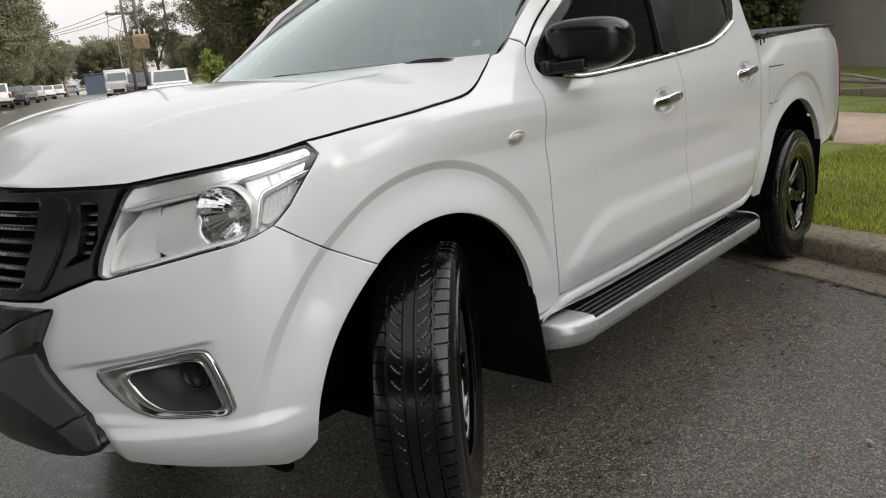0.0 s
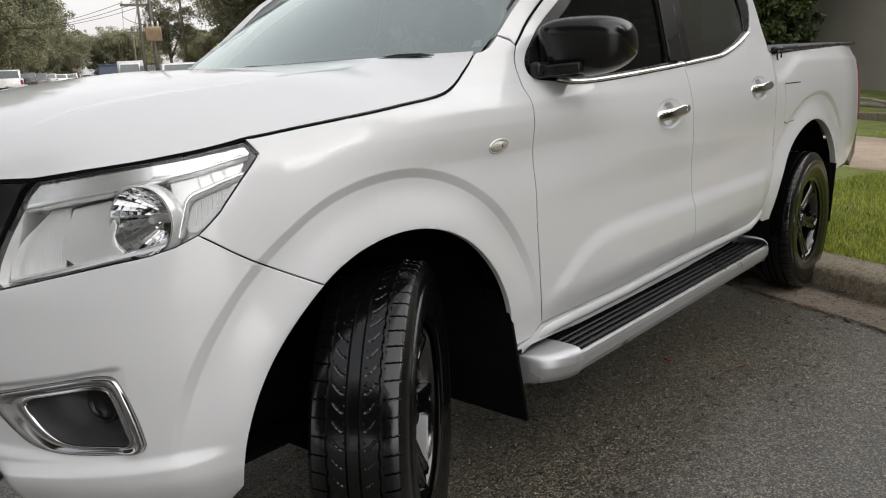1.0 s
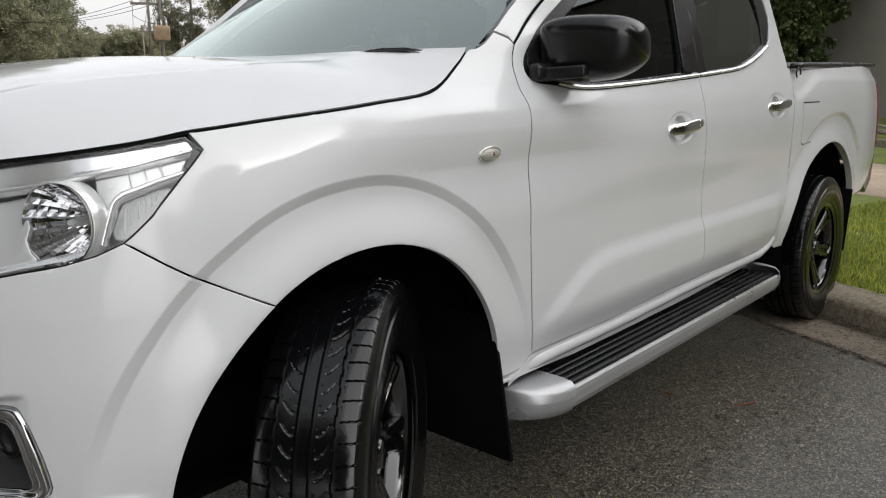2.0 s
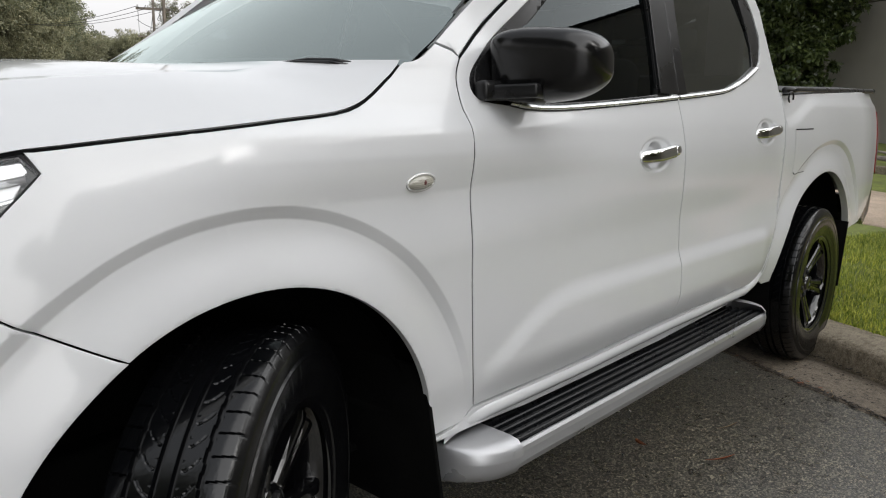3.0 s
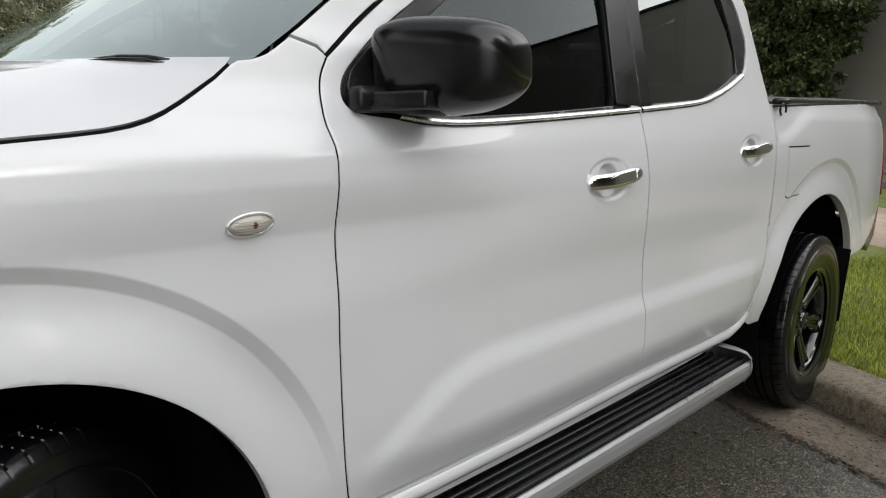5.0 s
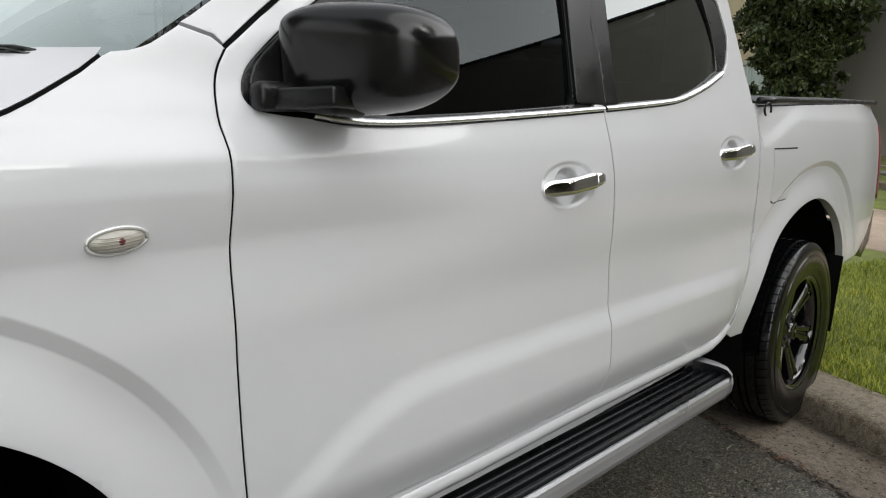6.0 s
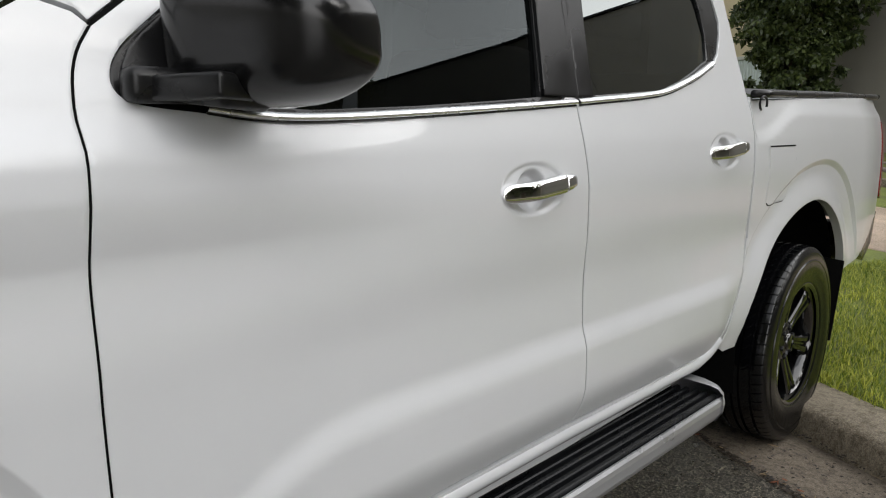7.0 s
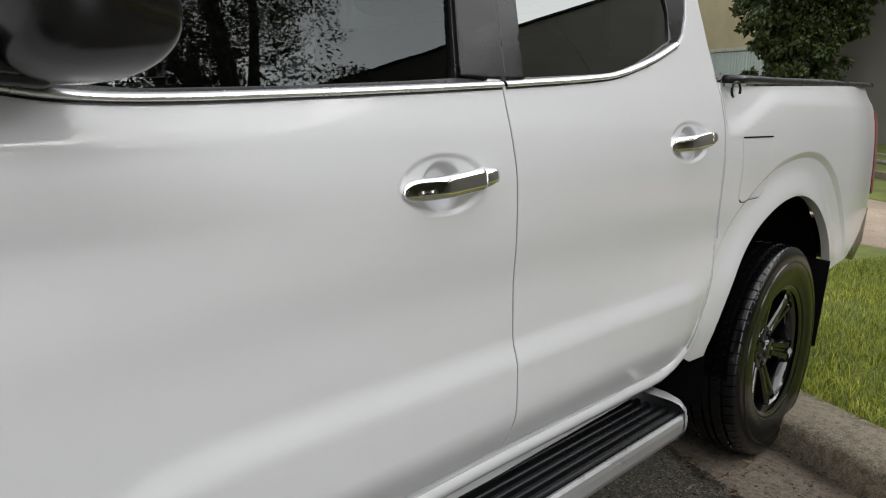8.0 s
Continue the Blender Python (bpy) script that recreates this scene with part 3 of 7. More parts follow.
def panel(name, outline, material, parent, holes=(), spacing=0.018, side=1, rim=0.015, lift=0.0, gap=0.002, edge=0.0015, label=""):
    """A curved panel cut from the truck's skin, with rounded, folded edges. outline, holes: (s, z). side -1: the right flank."""
    spacing = spacing if side == 1 else max(spacing, 0.04)
    loops = [dense(outline, spacing)] + [dense(h, spacing)[::-1] for h in holes]
    loops = [lp - gap * outward(lp) for lp in loops]
    rings = [lp - 0.0035 * outward(lp) for lp in loops] if edge else []
    outer, inner = loops[0], loops[1:]
    lo, hi = outer.min(0), outer.max(0)
    gx, gz = np.meshgrid(np.arange(lo[0], hi[0], spacing), np.arange(lo[1], hi[1], spacing * 0.8))
    g = np.stack([gx.ravel(), gz.ravel()], 1)
    keep = inside(outer, g)
    for h in inner:
        keep &= ~inside(h, g)
    g = g[keep]
    extra = aligned_points(lo, hi) if side == 1 and spacing < 0.02 else np.zeros((0, 2))
    if len(extra):
        ok = inside(outer, extra)
        for h in inner:
            ok &= ~inside(h, extra)
        extra = extra[ok]
        g = np.concatenate([g[~near_crease(g)], extra])
    rim_pts = np.concatenate(loops)
    far = np.array([np.min(np.hypot(*(rim_pts - q).T)) for q in g]) > 0.45 * spacing if len(g) else np.zeros(0, bool)
    g = g[far]
    nb = len(rim_pts)
    every = np.concatenate([rim_pts] + ([np.concatenate(rings)] if edge else []) + [g])
    edges, k = [], 0
    for lp in loops:
        edges += [(k + j, k + (j + 1) % len(lp)) for j in range(len(lp))]
        k += len(lp)
    co, _, faces, orig, _, _ = delaunay_2d_cdt([Vector(q) for q in every.tolist()], edges, [], 0, 1e-6)
    co = np.array([tuple(c) for c in co])
    f = np.array([t for t in faces if len(t) == 3])
    mid_f = co[f].mean(1)
    ok = inside(outer, mid_f)
    for h in inner:
        ok &= ~inside(h, mid_f)
    f = f[ok]
    p, n, ds, dz = skin_frame(co[:, 0], co[:, 1])
    back = {o: i for i, os_ in enumerate(orig) for o in os_}
    b_idx = [back.get(j, j) for j in range(nb)]
    p = p + n * lift
    n_all = n.copy()
    outs = np.concatenate([outward(lp) for lp in loops])
    o3 = outs[:, :1] * ds[b_idx] + outs[:, 1:] * dz[b_idx]
    o3 /= np.linalg.norm(o3, axis=1)[:, None]
    if edge:
        p[b_idx] -= n[b_idx] * edge
        tilt = n[b_idx] + 0.35 * o3
        n_all[b_idx] = tilt / np.linalg.norm(tilt, axis=1)[:, None]
    faces_out = [tuple(t) for t in f.tolist()]
    verts, norms = p, n_all
    if rim:
        base = len(verts)
        top, low = p[b_idx], p[b_idx] - n[b_idx] * rim
        verts, norms = np.concatenate([verts, top, low]), np.concatenate([norms, o3, o3])
        k = 0
        for lp in loops:
            for j in range(len(lp)):
                a, b = base + k + j, base + k + (j + 1) % len(lp)
                faces_out.append((a, a + nb, b + nb, b))
            k += len(lp)
    if side == -1:
        verts, norms = verts * (1, -1, 1), norms * (1, -1, 1)
        faces_out = [t[::-1] for t in faces_out]
    me = bpy.data.meshes.new(name)
    me.from_pydata(verts.tolist(), [], faces_out)
    me.polygons.foreach_set("use_smooth", [True] * len(me.polygons))
    me.normals_split_custom_set_from_vertices(norms.tolist())
    return mesh_part(name, me, material, parent, label, smooth=False)


def glass_pane(name, outline, material, parent, side, label=""):
    """Side glass: straight along the truck, a gentle arc upwards."""
    loop = dense(outline, 0.05)
    lo, hi = loop.min(0) - 0.006, loop.max(0) + 0.006
    mid_p = loop.mean(0)
    loop = mid_p + (loop - mid_p) * 1.012
    gx, gz = np.meshgrid(np.arange(lo[0], hi[0], 0.05), np.arange(lo[1], hi[1], 0.03))
    g = np.stack([gx.ravel(), gz.ravel()], 1)
    g = g[inside(loop, g)]
    every = np.concatenate([loop, g])
    n = len(loop)
    co, _, faces, _, _, _ = delaunay_2d_cdt([Vector(q) for q in every.tolist()], [(k, (k + 1) % n) for k in range(n)], [], 1, 1e-6)
    a, b = flank(np.array([1.0]), np.array([1.35]))[0], flank(np.array([2.4]), np.array([1.35]))[0]
    pts = []
    for q in co:
        up_ = q[1] - 1.35
        d = a + (b - a) * (q[0] - 1.0) / 1.4 - 0.288 * up_ - up_ * up_ / 6.4 - 0.011
        pts.append((q[0], (-0.90 - d) * side, q[1]))
    me = bpy.data.meshes.new(name)
    me.from_pydata(pts, [], [tuple(f) if side == 1 else tuple(f)[::-1] for f in faces])
    return mesh_part(name, me, material, parent, label)


def ribbon(name, line, section, material, parent, side, label="", taper=0.0):
    """A moulding along a line of the skin; section: (offset across the line, height over the skin)."""
    t = np.array(line)
    k = np.r_[0, np.cumsum(np.hypot(*np.diff(t, axis=0).T))]
    q_ = np.linspace(0, k[-1], max(8, int(k[-1] / 0.012)))
    c = np.stack([np.interp(q_, k, t[:, 0]), np.interp(q_, k, t[:, 1])], 1)
    d = np.gradient(c, axis=0)
    nn = np.stack([-d[:, 1], d[:, 0]], 1) / np.linalg.norm(d, axis=1)[:, None]
    rows_ = []
    full_ = np.clip(q_ / taper, 0, 1) if taper else np.ones(len(q_))
    for o, lift in section:
        p, n, _, _ = skin_frame(c[:, 0] + nn[:, 0] * o, c[:, 1] + nn[:, 1] * o)
        rows_.append(p + n * (lift * full_ - 0.012 * (1 - full_))[:, None])
    return mesh_part(name, grid_mesh(name, np.stack(rows_, 1) * (1, side, 1), flip=side == -1), material, parent, label)


def loop_rows(poly, n):
    """n even points round a closed outline, starting at its far front end."""
    p = np.array(poly)
    if np.sum(p[:, 0] * np.roll(p[:, 1], -1) - np.roll(p[:, 0], -1) * p[:, 1]) < 0:
        p = p[::-1]
    p = np.roll(p, -int(np.argmin(p[:, 0])), 0)
    p = np.concatenate([p, p[:1]])
    k = np.r_[0, np.cumsum(np.hypot(*np.diff(p, axis=0).T))]
    q_ = np.linspace(0, k[-1], n, endpoint=False)
    return np.stack([np.interp(q_, k, p[:, 0]), np.interp(q_, k, p[:, 1])], 1)


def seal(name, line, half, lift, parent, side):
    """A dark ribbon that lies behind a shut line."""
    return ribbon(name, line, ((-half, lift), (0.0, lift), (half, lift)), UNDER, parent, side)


truck = thing("pickup_truck", "white dual-cab pickup truck with black wheels parked against the kerb", "pickup truck")

HOOD_LINE = [(-0.788, 1.040), (-0.667, 1.052), (-0.517, 1.065), (-0.359, 1.082), (-0.293, 1.093), (-0.188, 1.102), (0.0, 1.121),
             (0.129, 1.134), (0.216, 1.1415), (0.262, 1.1465), (0.300, 1.1530), (0.330, 1.1610), (0.355, 1.1705), (0.385, 1.1850), (0.42, 1.2040), (0.455, 1.2240), (0.487, 1.2470)]
LAMP = [(-0.273, 1.064), (-0.299, 1.087), (-0.451, 1.068), (-0.585, 1.056), (-0.779, 1.036), (-0.798, 1.018), (-0.825, 0.952), (-0.852, 0.885),
        (-0.857, 0.850), (-0.840, 0.840), (-0.723, 0.861), (-0.597, 0.883), (-0.526, 0.893), (-0.475, 0.905), (-0.430, 0.923), (-0.377, 0.964), (-0.324, 1.017)]
DOOR_CUT = [(0.667, 0.461), (0.645, 0.53), (0.634, 0.62), (0.628, 0.72), (0.622, 0.86), (0.621, 1.02), (0.627, 1.115), (0.6325, 1.18), (0.649, 1.233), (0.675, 1.27)]
PILLAR_CUT = [(0.675, 1.27), (0.75, 1.326), (0.83, 1.385), (1.05, 1.545), (1.25, 1.66), (1.40, 1.715)]
B_CUT = [(1.704, 0.472), (1.710, 0.50), (1.712, 0.562), (1.712, 0.645), (1.710, 0.719), (1.707, 0.800), (1.696, 0.936), (1.685, 1.044), (1.673, 1.107), (1.668, 1.194),
         (1.672, 1.25), (1.683, 1.353), (1.70, 1.52), (1.72, 1.735)]
REAR_CUT = [(2.584, 1.557), (2.60, 1.40), (2.614, 1.236), (2.617, 1.15), (2.62, 1.06), (2.63, 0.936), (2.648, 0.80), (2.63, 0.70), (2.566, 0.588), (2.499, 0.483), (2.44, 0.466)]
def eased(line):
    for _ in range(2):
        out = [line[0]]
        for (a, b), (c, d) in zip(line, line[1:]):
            out += [(a * 0.75 + c * 0.25, b * 0.75 + d * 0.25), (a * 0.25 + c * 0.75, b * 0.25 + d * 0.75)]
        line = out + [line[-1]]
    return line


DOOR_CUT, B_CUT, REAR_CUT = eased(DOOR_CUT), eased(B_CUT), eased(REAR_CUT)
SILL_LOW = [(2.675, 0.80), (2.66, 0.69), (2.60, 0.57), (2.54, 0.455), (2.48, 0.42), (2.2, 0.405), (1.7, 0.39), (1.2, 0.388), (0.9, 0.39), (0.717, 0.40), (0.535, 0.412)]
FRONT_ARCH = arc_points(0.055, 0.40, 0.453, 0.453, 4, 121.7, 44)
FRONT_ARCH_LOW = arc_points(0.055, 0.40, 0.453, 0.453, 121.7, 180, 22)
REAR_ARCH = arc_points(3.20, 0.40, 0.512, 0.483, 18.5, 176, 60)
FOG_OUT = rounded([(-0.931, 0.620), (-0.848, 0.637), (-0.723, 0.660), (-0.623, 0.673), (-0.603, 0.647), (-0.592, 0.619), (-0.577, 0.568), (-0.569, 0.510), (-0.669, 0.509), (-0.743, 0.509), (-0.809, 0.515), (-0.859, 0.551)], 2)
FOG_IN = rounded([(-0.825, 0.617), (-0.734, 0.633), (-0.644, 0.647), (-0.627, 0.619), (-0.614, 0.575), (-0.596, 0.524), (-0.673, 0.525), (-0.740, 0.526), (-0.784, 0.552), (-0.811, 0.584)], 2)
BAR_END = [(-1.036, 0.482), (-0.950, 0.518), (-0.902, 0.458), (-0.902, 0.448), (-0.972, 0.434), (-0.994, 0.446)]
WIN_FRONT = rounded([(0.693, 1.181), (0.735, 1.173), (0.799, 1.168), (0.861, 1.157), (0.972, 1.155), (1.192, 1.166), (1.43, 1.180), (1.660, 1.194), (1.674, 1.353), (1.692, 1.52),
             (1.706, 1.66), (1.40, 1.66), (1.25, 1.60), (1.05, 1.49), (0.805, 1.326), (0.746, 1.28), (0.700, 1.240), (0.682, 1.203)], 2)
PANE_FRONT = [(0.875, 1.178), (0.972, 1.174), (1.192, 1.184), (1.43, 1.199), (1.548, 1.208), (1.572, 1.341), (1.590, 1.45), (1.612, 1.63), (1.40, 1.63), (1.25, 1.565), (1.05, 1.445), (0.90, 1.345), (0.868, 1.25)]
WIN_REAR = [(1.677, 1.196), (2.017, 1.219), (2.122, 1.234), (2.282, 1.273), (2.410, 1.316), (2.462, 1.353), (2.496, 1.40), (2.515, 1.445), (2.49, 1.54), (2.44, 1.62),
            (2.36, 1.66), (1.722, 1.66), (1.706, 1.52), (1.690, 1.353)]
PANE_REAR = [(1.745, 1.216), (2.067, 1.237), (2.175, 1.257), (2.299, 1.297), (2.384, 1.330), (2.405, 1.40), (2.400, 1.47), (2.37, 1.60), (2.30, 1.63), (1.80, 1.63), (1.762, 1.362)]

STRIP = ((-0.0068, -0.001), (-0.0066, 0.0055), (-0.0045, 0.0085), (0.0, 0.0072), (0.0045, 0.0040), (0.0062, 0.001), (0.0064, -0.004))

for side in (1, -1):
    # front fender with the arch, from the lamp to the door
    fender = panel("front_fender", HOOD_LINE[4:] + [(0.501, 1.2545), (0.526, 1.258), (0.545, 1.264), (0.559, 1.270), (0.582, 1.284), (0.608, 1.300), (0.657, 1.286)] + DOOR_CUT[::-1] + [(0.62, 0.432), (0.507, 0.432)] + FRONT_ARCH
                   + [(-0.315, 0.853), (-0.430, 0.923), (-0.377, 0.964), (-0.324, 1.017), (-0.273, 1.064)], PAINT, truck, spacing=0.014, side=side, gap=0.0022)
    sp = skin([0.452], [1.010])[0] * (1, side, 1)
    m_r = pose(sp[0], sp[1], sp[2], 8 * side, -4)
    repeater = bmesh.new()
    bmesh.ops.create_uvsphere(repeater, u_segments=36, v_segments=14, radius=1.0)
    bmesh.ops.transform(repeater, matrix=m_r @ Matrix.Diagonal((0.038, 0.013, 0.0145, 1)), verts=repeater.verts[:])
    rep = part("side_repeater", repeater, LENS_MILKY, fender, "clear oval side indicator lens")
    for k in range(5):
        bm = bmesh.new()
        zz_ = -0.008 + 0.004 * k
        ww = 0.036 * math.sqrt(max(0.0, 1 - (zz_ / 0.0145) ** 2))
        add_tube(bm, [m_r @ Vector((q_ * ww, -side * 0.0128 * math.sqrt(max(0.0, 1 - (q_ * ww / 0.038) ** 2 - (zz_ / 0.0145) ** 2)), zz_)) for q_ in np.linspace(-0.94, 0.94, 13)], 0.0007, 5)
        part("lens_rib", bm, LENS_MILKY, rep)
    bm = bmesh.new()
    bmesh.ops.create_uvsphere(bm, u_segments=16, v_segments=10, radius=1.0)
    bmesh.ops.transform(bm, matrix=m_r @ Matrix.Translation((0.001, -side * 0.0085, 0.001)) @ Matrix.Diagonal((0.0085, 0.0052, 0.0070, 1)), verts=bm.verts[:])
    part("bulb", bm, AMBER, rep, "dark red bulb seen through the lens")
    rim_pts = [m_r @ Vector((0.0405 * math.cos(a), -side * 0.001, 0.0170 * math.sin(a))) for a in np.linspace(0, 2 * math.pi, 41)]
    part("repeater_rim", add_tube(bmesh.new(), rim_pts, 0.0026, 8, cap=False), LAMP_SILVER, rep)

    # doors
    door = panel("front_door", DOOR_CUT + PILLAR_CUT[1:] + [(1.56, 1.73)] + B_CUT[::-1] + [(1.5, 0.468), (1.1, 0.458)], PAINT, truck, holes=[WIN_FRONT], spacing=0.016, side=side, gap=0.0018)
    panel("window_surround", WIN_FRONT, BLACK_SATIN, door, holes=[PANE_FRONT], spacing=0.025, side=side, lift=-0.005, gap=0.0, rim=0.012)
    glass_pane("window_pane", PANE_FRONT, GLASS_SIDE, door, side, "lightly tinted side window")
    BELT_F = [(0.800, 1.173), (0.870, 1.1632), (0.972, 1.1608), (1.192, 1.1718), (1.43, 1.1853), (1.664, 1.1995)]
    BELT_F = eased(BELT_F)
    ribbon("chrome_strip", BELT_F, STRIP, CHROME_STRIP, door, side)
    ribbon("strip_shadow_gap", BELT_F, ((-0.0100, 0.0012), (-0.0060, 0.0012)), BLACK_SATIN, door, side)
    rear = panel("rear_door", [(1.7125, 0.472)] + [(a + 0.0010, b) for a, b in B_CUT] + [(2.30, 1.735), (2.50, 1.68)] + REAR_CUT + [(2.2, 0.465)], PAINT, truck, holes=[WIN_REAR], spacing=0.016, side=side, gap=0.0004)
    panel("window_surround", WIN_REAR, BLACK_SATIN, rear, holes=[PANE_REAR], spacing=0.025, side=side, lift=-0.005, gap=0.0, rim=0.012)
    glass_pane("window_pane", PANE_REAR, GLASS_TINT, rear, side, "dark tinted rear side window")
    BELT_R = [(1.674, 1.2000), (2.017, 1.2235), (2.122, 1.239), (2.282, 1.278), (2.410, 1.3215)]
    BELT_R = eased(BELT_R)
    ribbon("chrome_strip", BELT_R, STRIP, CHROME_STRIP, rear, side)
    ribbon("strip_shadow_gap", BELT_R, ((-0.0100, 0.0012), (-0.0060, 0.0012)), BLACK_SATIN, rear, side)
    up = [q_ for q_ in B_CUT if q_[1] > 1.2]
    panel("pillar_trim", [(1.553, 1.210), (1.666, 1.2075)] + [(a - 0.003, b) for a, b in up[:-1]] + [(1.715, 1.70), (1.63, 1.70), (1.594, 1.45), (1.575, 1.341)], BLACK_SATIN, door, spacing=0.02, side=side, lift=0.003, gap=0, rim=0.01)
    panel("pillar_trim", [(1.674, 1.2085), (1.738, 1.2125), (1.755, 1.362), (1.795, 1.63), (1.80, 1.70), (1.725, 1.70)] + [(a + 0.007, b) for a, b in up[:-1]][::-1], BLACK_SATIN, rear, spacing=0.02, side=side, lift=0.003, gap=0, rim=0.01)
    for owner, (hx, hz) in ((door, CUPS[0]), (rear, CUPS[1])):
        # pull handle: a chrome bar that bows out over the cup, with a blunt end cap behind a seam
        base = skin([hx], [hz + 0.064])[0]
        bm = bmesh.new()
        for u0, u1, shrink in ((0.0, 0.815, 0.0), (0.822, 1.0, 0.0006)):
            rows_h = []
            for u in np.linspace(u0, u1, 30 if u0 == 0 else 8):
                xx, zc_ = -0.103 + 0.211 * u, -0.007 + 0.020 * u
                hh = 0.0185 * math.sqrt(max(0.01, 1 - (1 - min(1.0, u / 0.16)) ** 2)) - 0.0035 * float(step(0.80, 1.0, u)) - shrink
                out_y = 0.006 + 0.030 * float(step(-0.02, 0.42, u)) - 0.004 * float(step(0.9, 1.0, u))
                th = (0.0095 + (0.006 if u0 else 0.0)) * (0.35 + 0.65 * math.sqrt(max(0.0, 1 - (1 - min(1.0, u / 0.10)) ** 2)))
                ring = []
                for a in np.linspace(0, 2 * math.pi, 24, endpoint=False):
                    ca, sa = math.cos(a), math.sin(a)
                    ring.append(bm.verts.new((hx + xx, base[1] - out_y + 0.0030 * sa + th * (1 + math.copysign(abs(ca) ** 0.55, ca)) - 0.002, hz + zc_ + hh * math.copysign(abs(sa) ** 0.75, sa))))
                rows_h.append(ring)
            for a, b in zip(rows_h, rows_h[1:]):
                for j in range(24):
                    bm.faces.new((a[j], b[j], b[(j + 1) % 24], a[(j + 1) % 24]))
            bm.faces.new(rows_h[0])
            bm.faces.new(rows_h[-1][::-1])
        bmesh.ops.recalc_face_normals(bm, faces=bm.faces[:])
        if side == -1:
            bmesh.ops.scale(bm, vec=(1, -1, 1), verts=bm.verts[:])
            bmesh.ops.reverse_faces(bm, faces=bm.faces[:])
        part("door_handle", bm, CHROME, owner, "chrome pull handle")

    seal("door_seal", DOOR_CUT, 0.007, -0.0030, door, side)
    seal("door_seal", DOOR_CUT[-2:] + PILLAR_CUT[1:4], 0.0045, -0.004, door, side)
    seal("door_seal", [q_ for q_ in B_CUT if q_[1] < 1.3], 0.006, -0.003, rear, side)
    ribbon("pillar_seal", [(a + 0.002, b) for a, b in B_CUT if b > 1.19], ((-0.007, 0.002), (0.007, 0.002)), BLACK_SATIN, rear, side)

    ribbon("door_jamb", [(a + 0.006, b) for a, b in REAR_CUT if b < 1.23], ((-0.012, -0.007), (0.0, -0.009), (0.012, -0.007)), PAINT, rear, side)

    # sill, bed side, fuel flap
    panel("sill_panel", [(0.53, 0.424), (0.60, 0.430), (0.667, 0.456), (1.2, 0.453), (1.7, 0.466), (2.2, 0.461), (2.43, 0.461), (2.505, 0.48), (2.574, 0.585), (2.637, 0.70), (2.655, 0.80)] + SILL_LOW, PAINT, truck, spacing=0.02, side=side, rim=0.03)
    ribbon("sill_moulding", [(0.575, 0.418), (0.64, 0.430), (0.72, 0.434), (1.2, 0.433), (1.7, 0.443), (2.2, 0.442), (2.42, 0.444), (2.48, 0.462), (2.52, 0.50)], ((0.016, -0.006), (0.012, 0.003), (0.004, 0.009), (-0.006, 0.011), (-0.018, 0.007), (-0.028, -0.006), (-0.034, -0.025)), PAINT, truck, side, taper=0.14)
    bed = panel("bed_side", [(2.620, 1.226), (3.15, 1.243), (3.80, 1.262), (4.26, 1.274), (4.31, 1.268), (4.335, 1.235), (4.345, 1.16), (4.335, 1.0), (4.35, 0.84), (4.335, 0.72), (4.20, 0.655), (3.907, 0.575), (3.70, 0.560)]
                + REAR_ARCH + [(2.60, 0.436), (2.552, 0.458), (2.608, 0.57), (2.660, 0.69), (2.662, 0.80), (2.640, 0.936), (2.627, 1.06), (2.622, 1.15)], PAINT, truck, spacing=0.016, side=side, rim=0.03)
    if side == 1:
        panel("fuel_flap", [(2.735, 1.083), (2.951, 1.083), (2.985, 0.985), (2.952, 0.93), (2.92, 0.902), (2.765, 0.897), (2.752, 0.91)], PAINT, bed, spacing=0.016, lift=0.0022, gap=0.0, rim=0.006, edge=0.0015)
        ribbon("flap_gap", [(2.737, 1.0850), (2.953, 1.0850)], ((-0.0022, 0.0032), (0.0022, 0.001)), UNDER, bed, side)
        ribbon("flap_gap", [(2.735, 1.083), (2.743, 1.03), (2.750, 0.96), (2.755, 0.91)], ((-0.0007, 0.0012), (0.0007, 0.0026)), LAMP_GREY, bed, side)
        ribbon("flap_gap", [(2.757, 0.905), (2.77, 0.8955), (2.83, 0.8965), (2.915, 0.8995), (2.940, 0.915)], ((-0.0016, 0.001), (0.0014, 0.0032)), UNDER, bed, side)
    panel("tail_light", [(4.338, 1.165), (4.40, 1.16), (4.40, 0.80), (4.352, 0.84), (4.338, 1.0)], RED_LENS, truck, spacing=0.02, side=side, rim=0.06, lift=0.004)
    panel("rear_bumper_end", [(3.98, 0.592), (4.20, 0.648), (4.335, 0.712), (4.40, 0.74), (4.40, 0.58), (4.20, 0.52)], BLACK_SATIN, truck, spacing=0.025, side=side, rim=0.05, lift=-0.004)
    # pillar beside the windscreen, roof edge
    panel("windscreen_pillar", [(0.6105, 1.3025), (0.6595, 1.288), (0.673, 1.274)] + [(a - 0.004, b + 0.003) for a, b in PILLAR_CUT[1:]] + [(1.44, 1.75), (1.33, 1.742), (1.15, 1.66), (0.95, 1.545), (0.746, 1.394), (0.671, 1.343)], PAINT, truck, spacing=0.02, side=side, rim=0.03)

    # headlamp: clear lens over a silver bowl
    lamp = panel("headlight", LAMP, LAMP_SILVER, truck, spacing=0.018, side=side, lift=-0.10, rim=0.0, gap=0.004, edge=0, label="clear halogen headlight with chrome reflector")
    lp = dense(LAMP, 0.015)
    lp = lp - 0.0010 * outward(lp)
    p0, n0, _, _ = skin_frame(lp[:, 0], lp[:, 1])
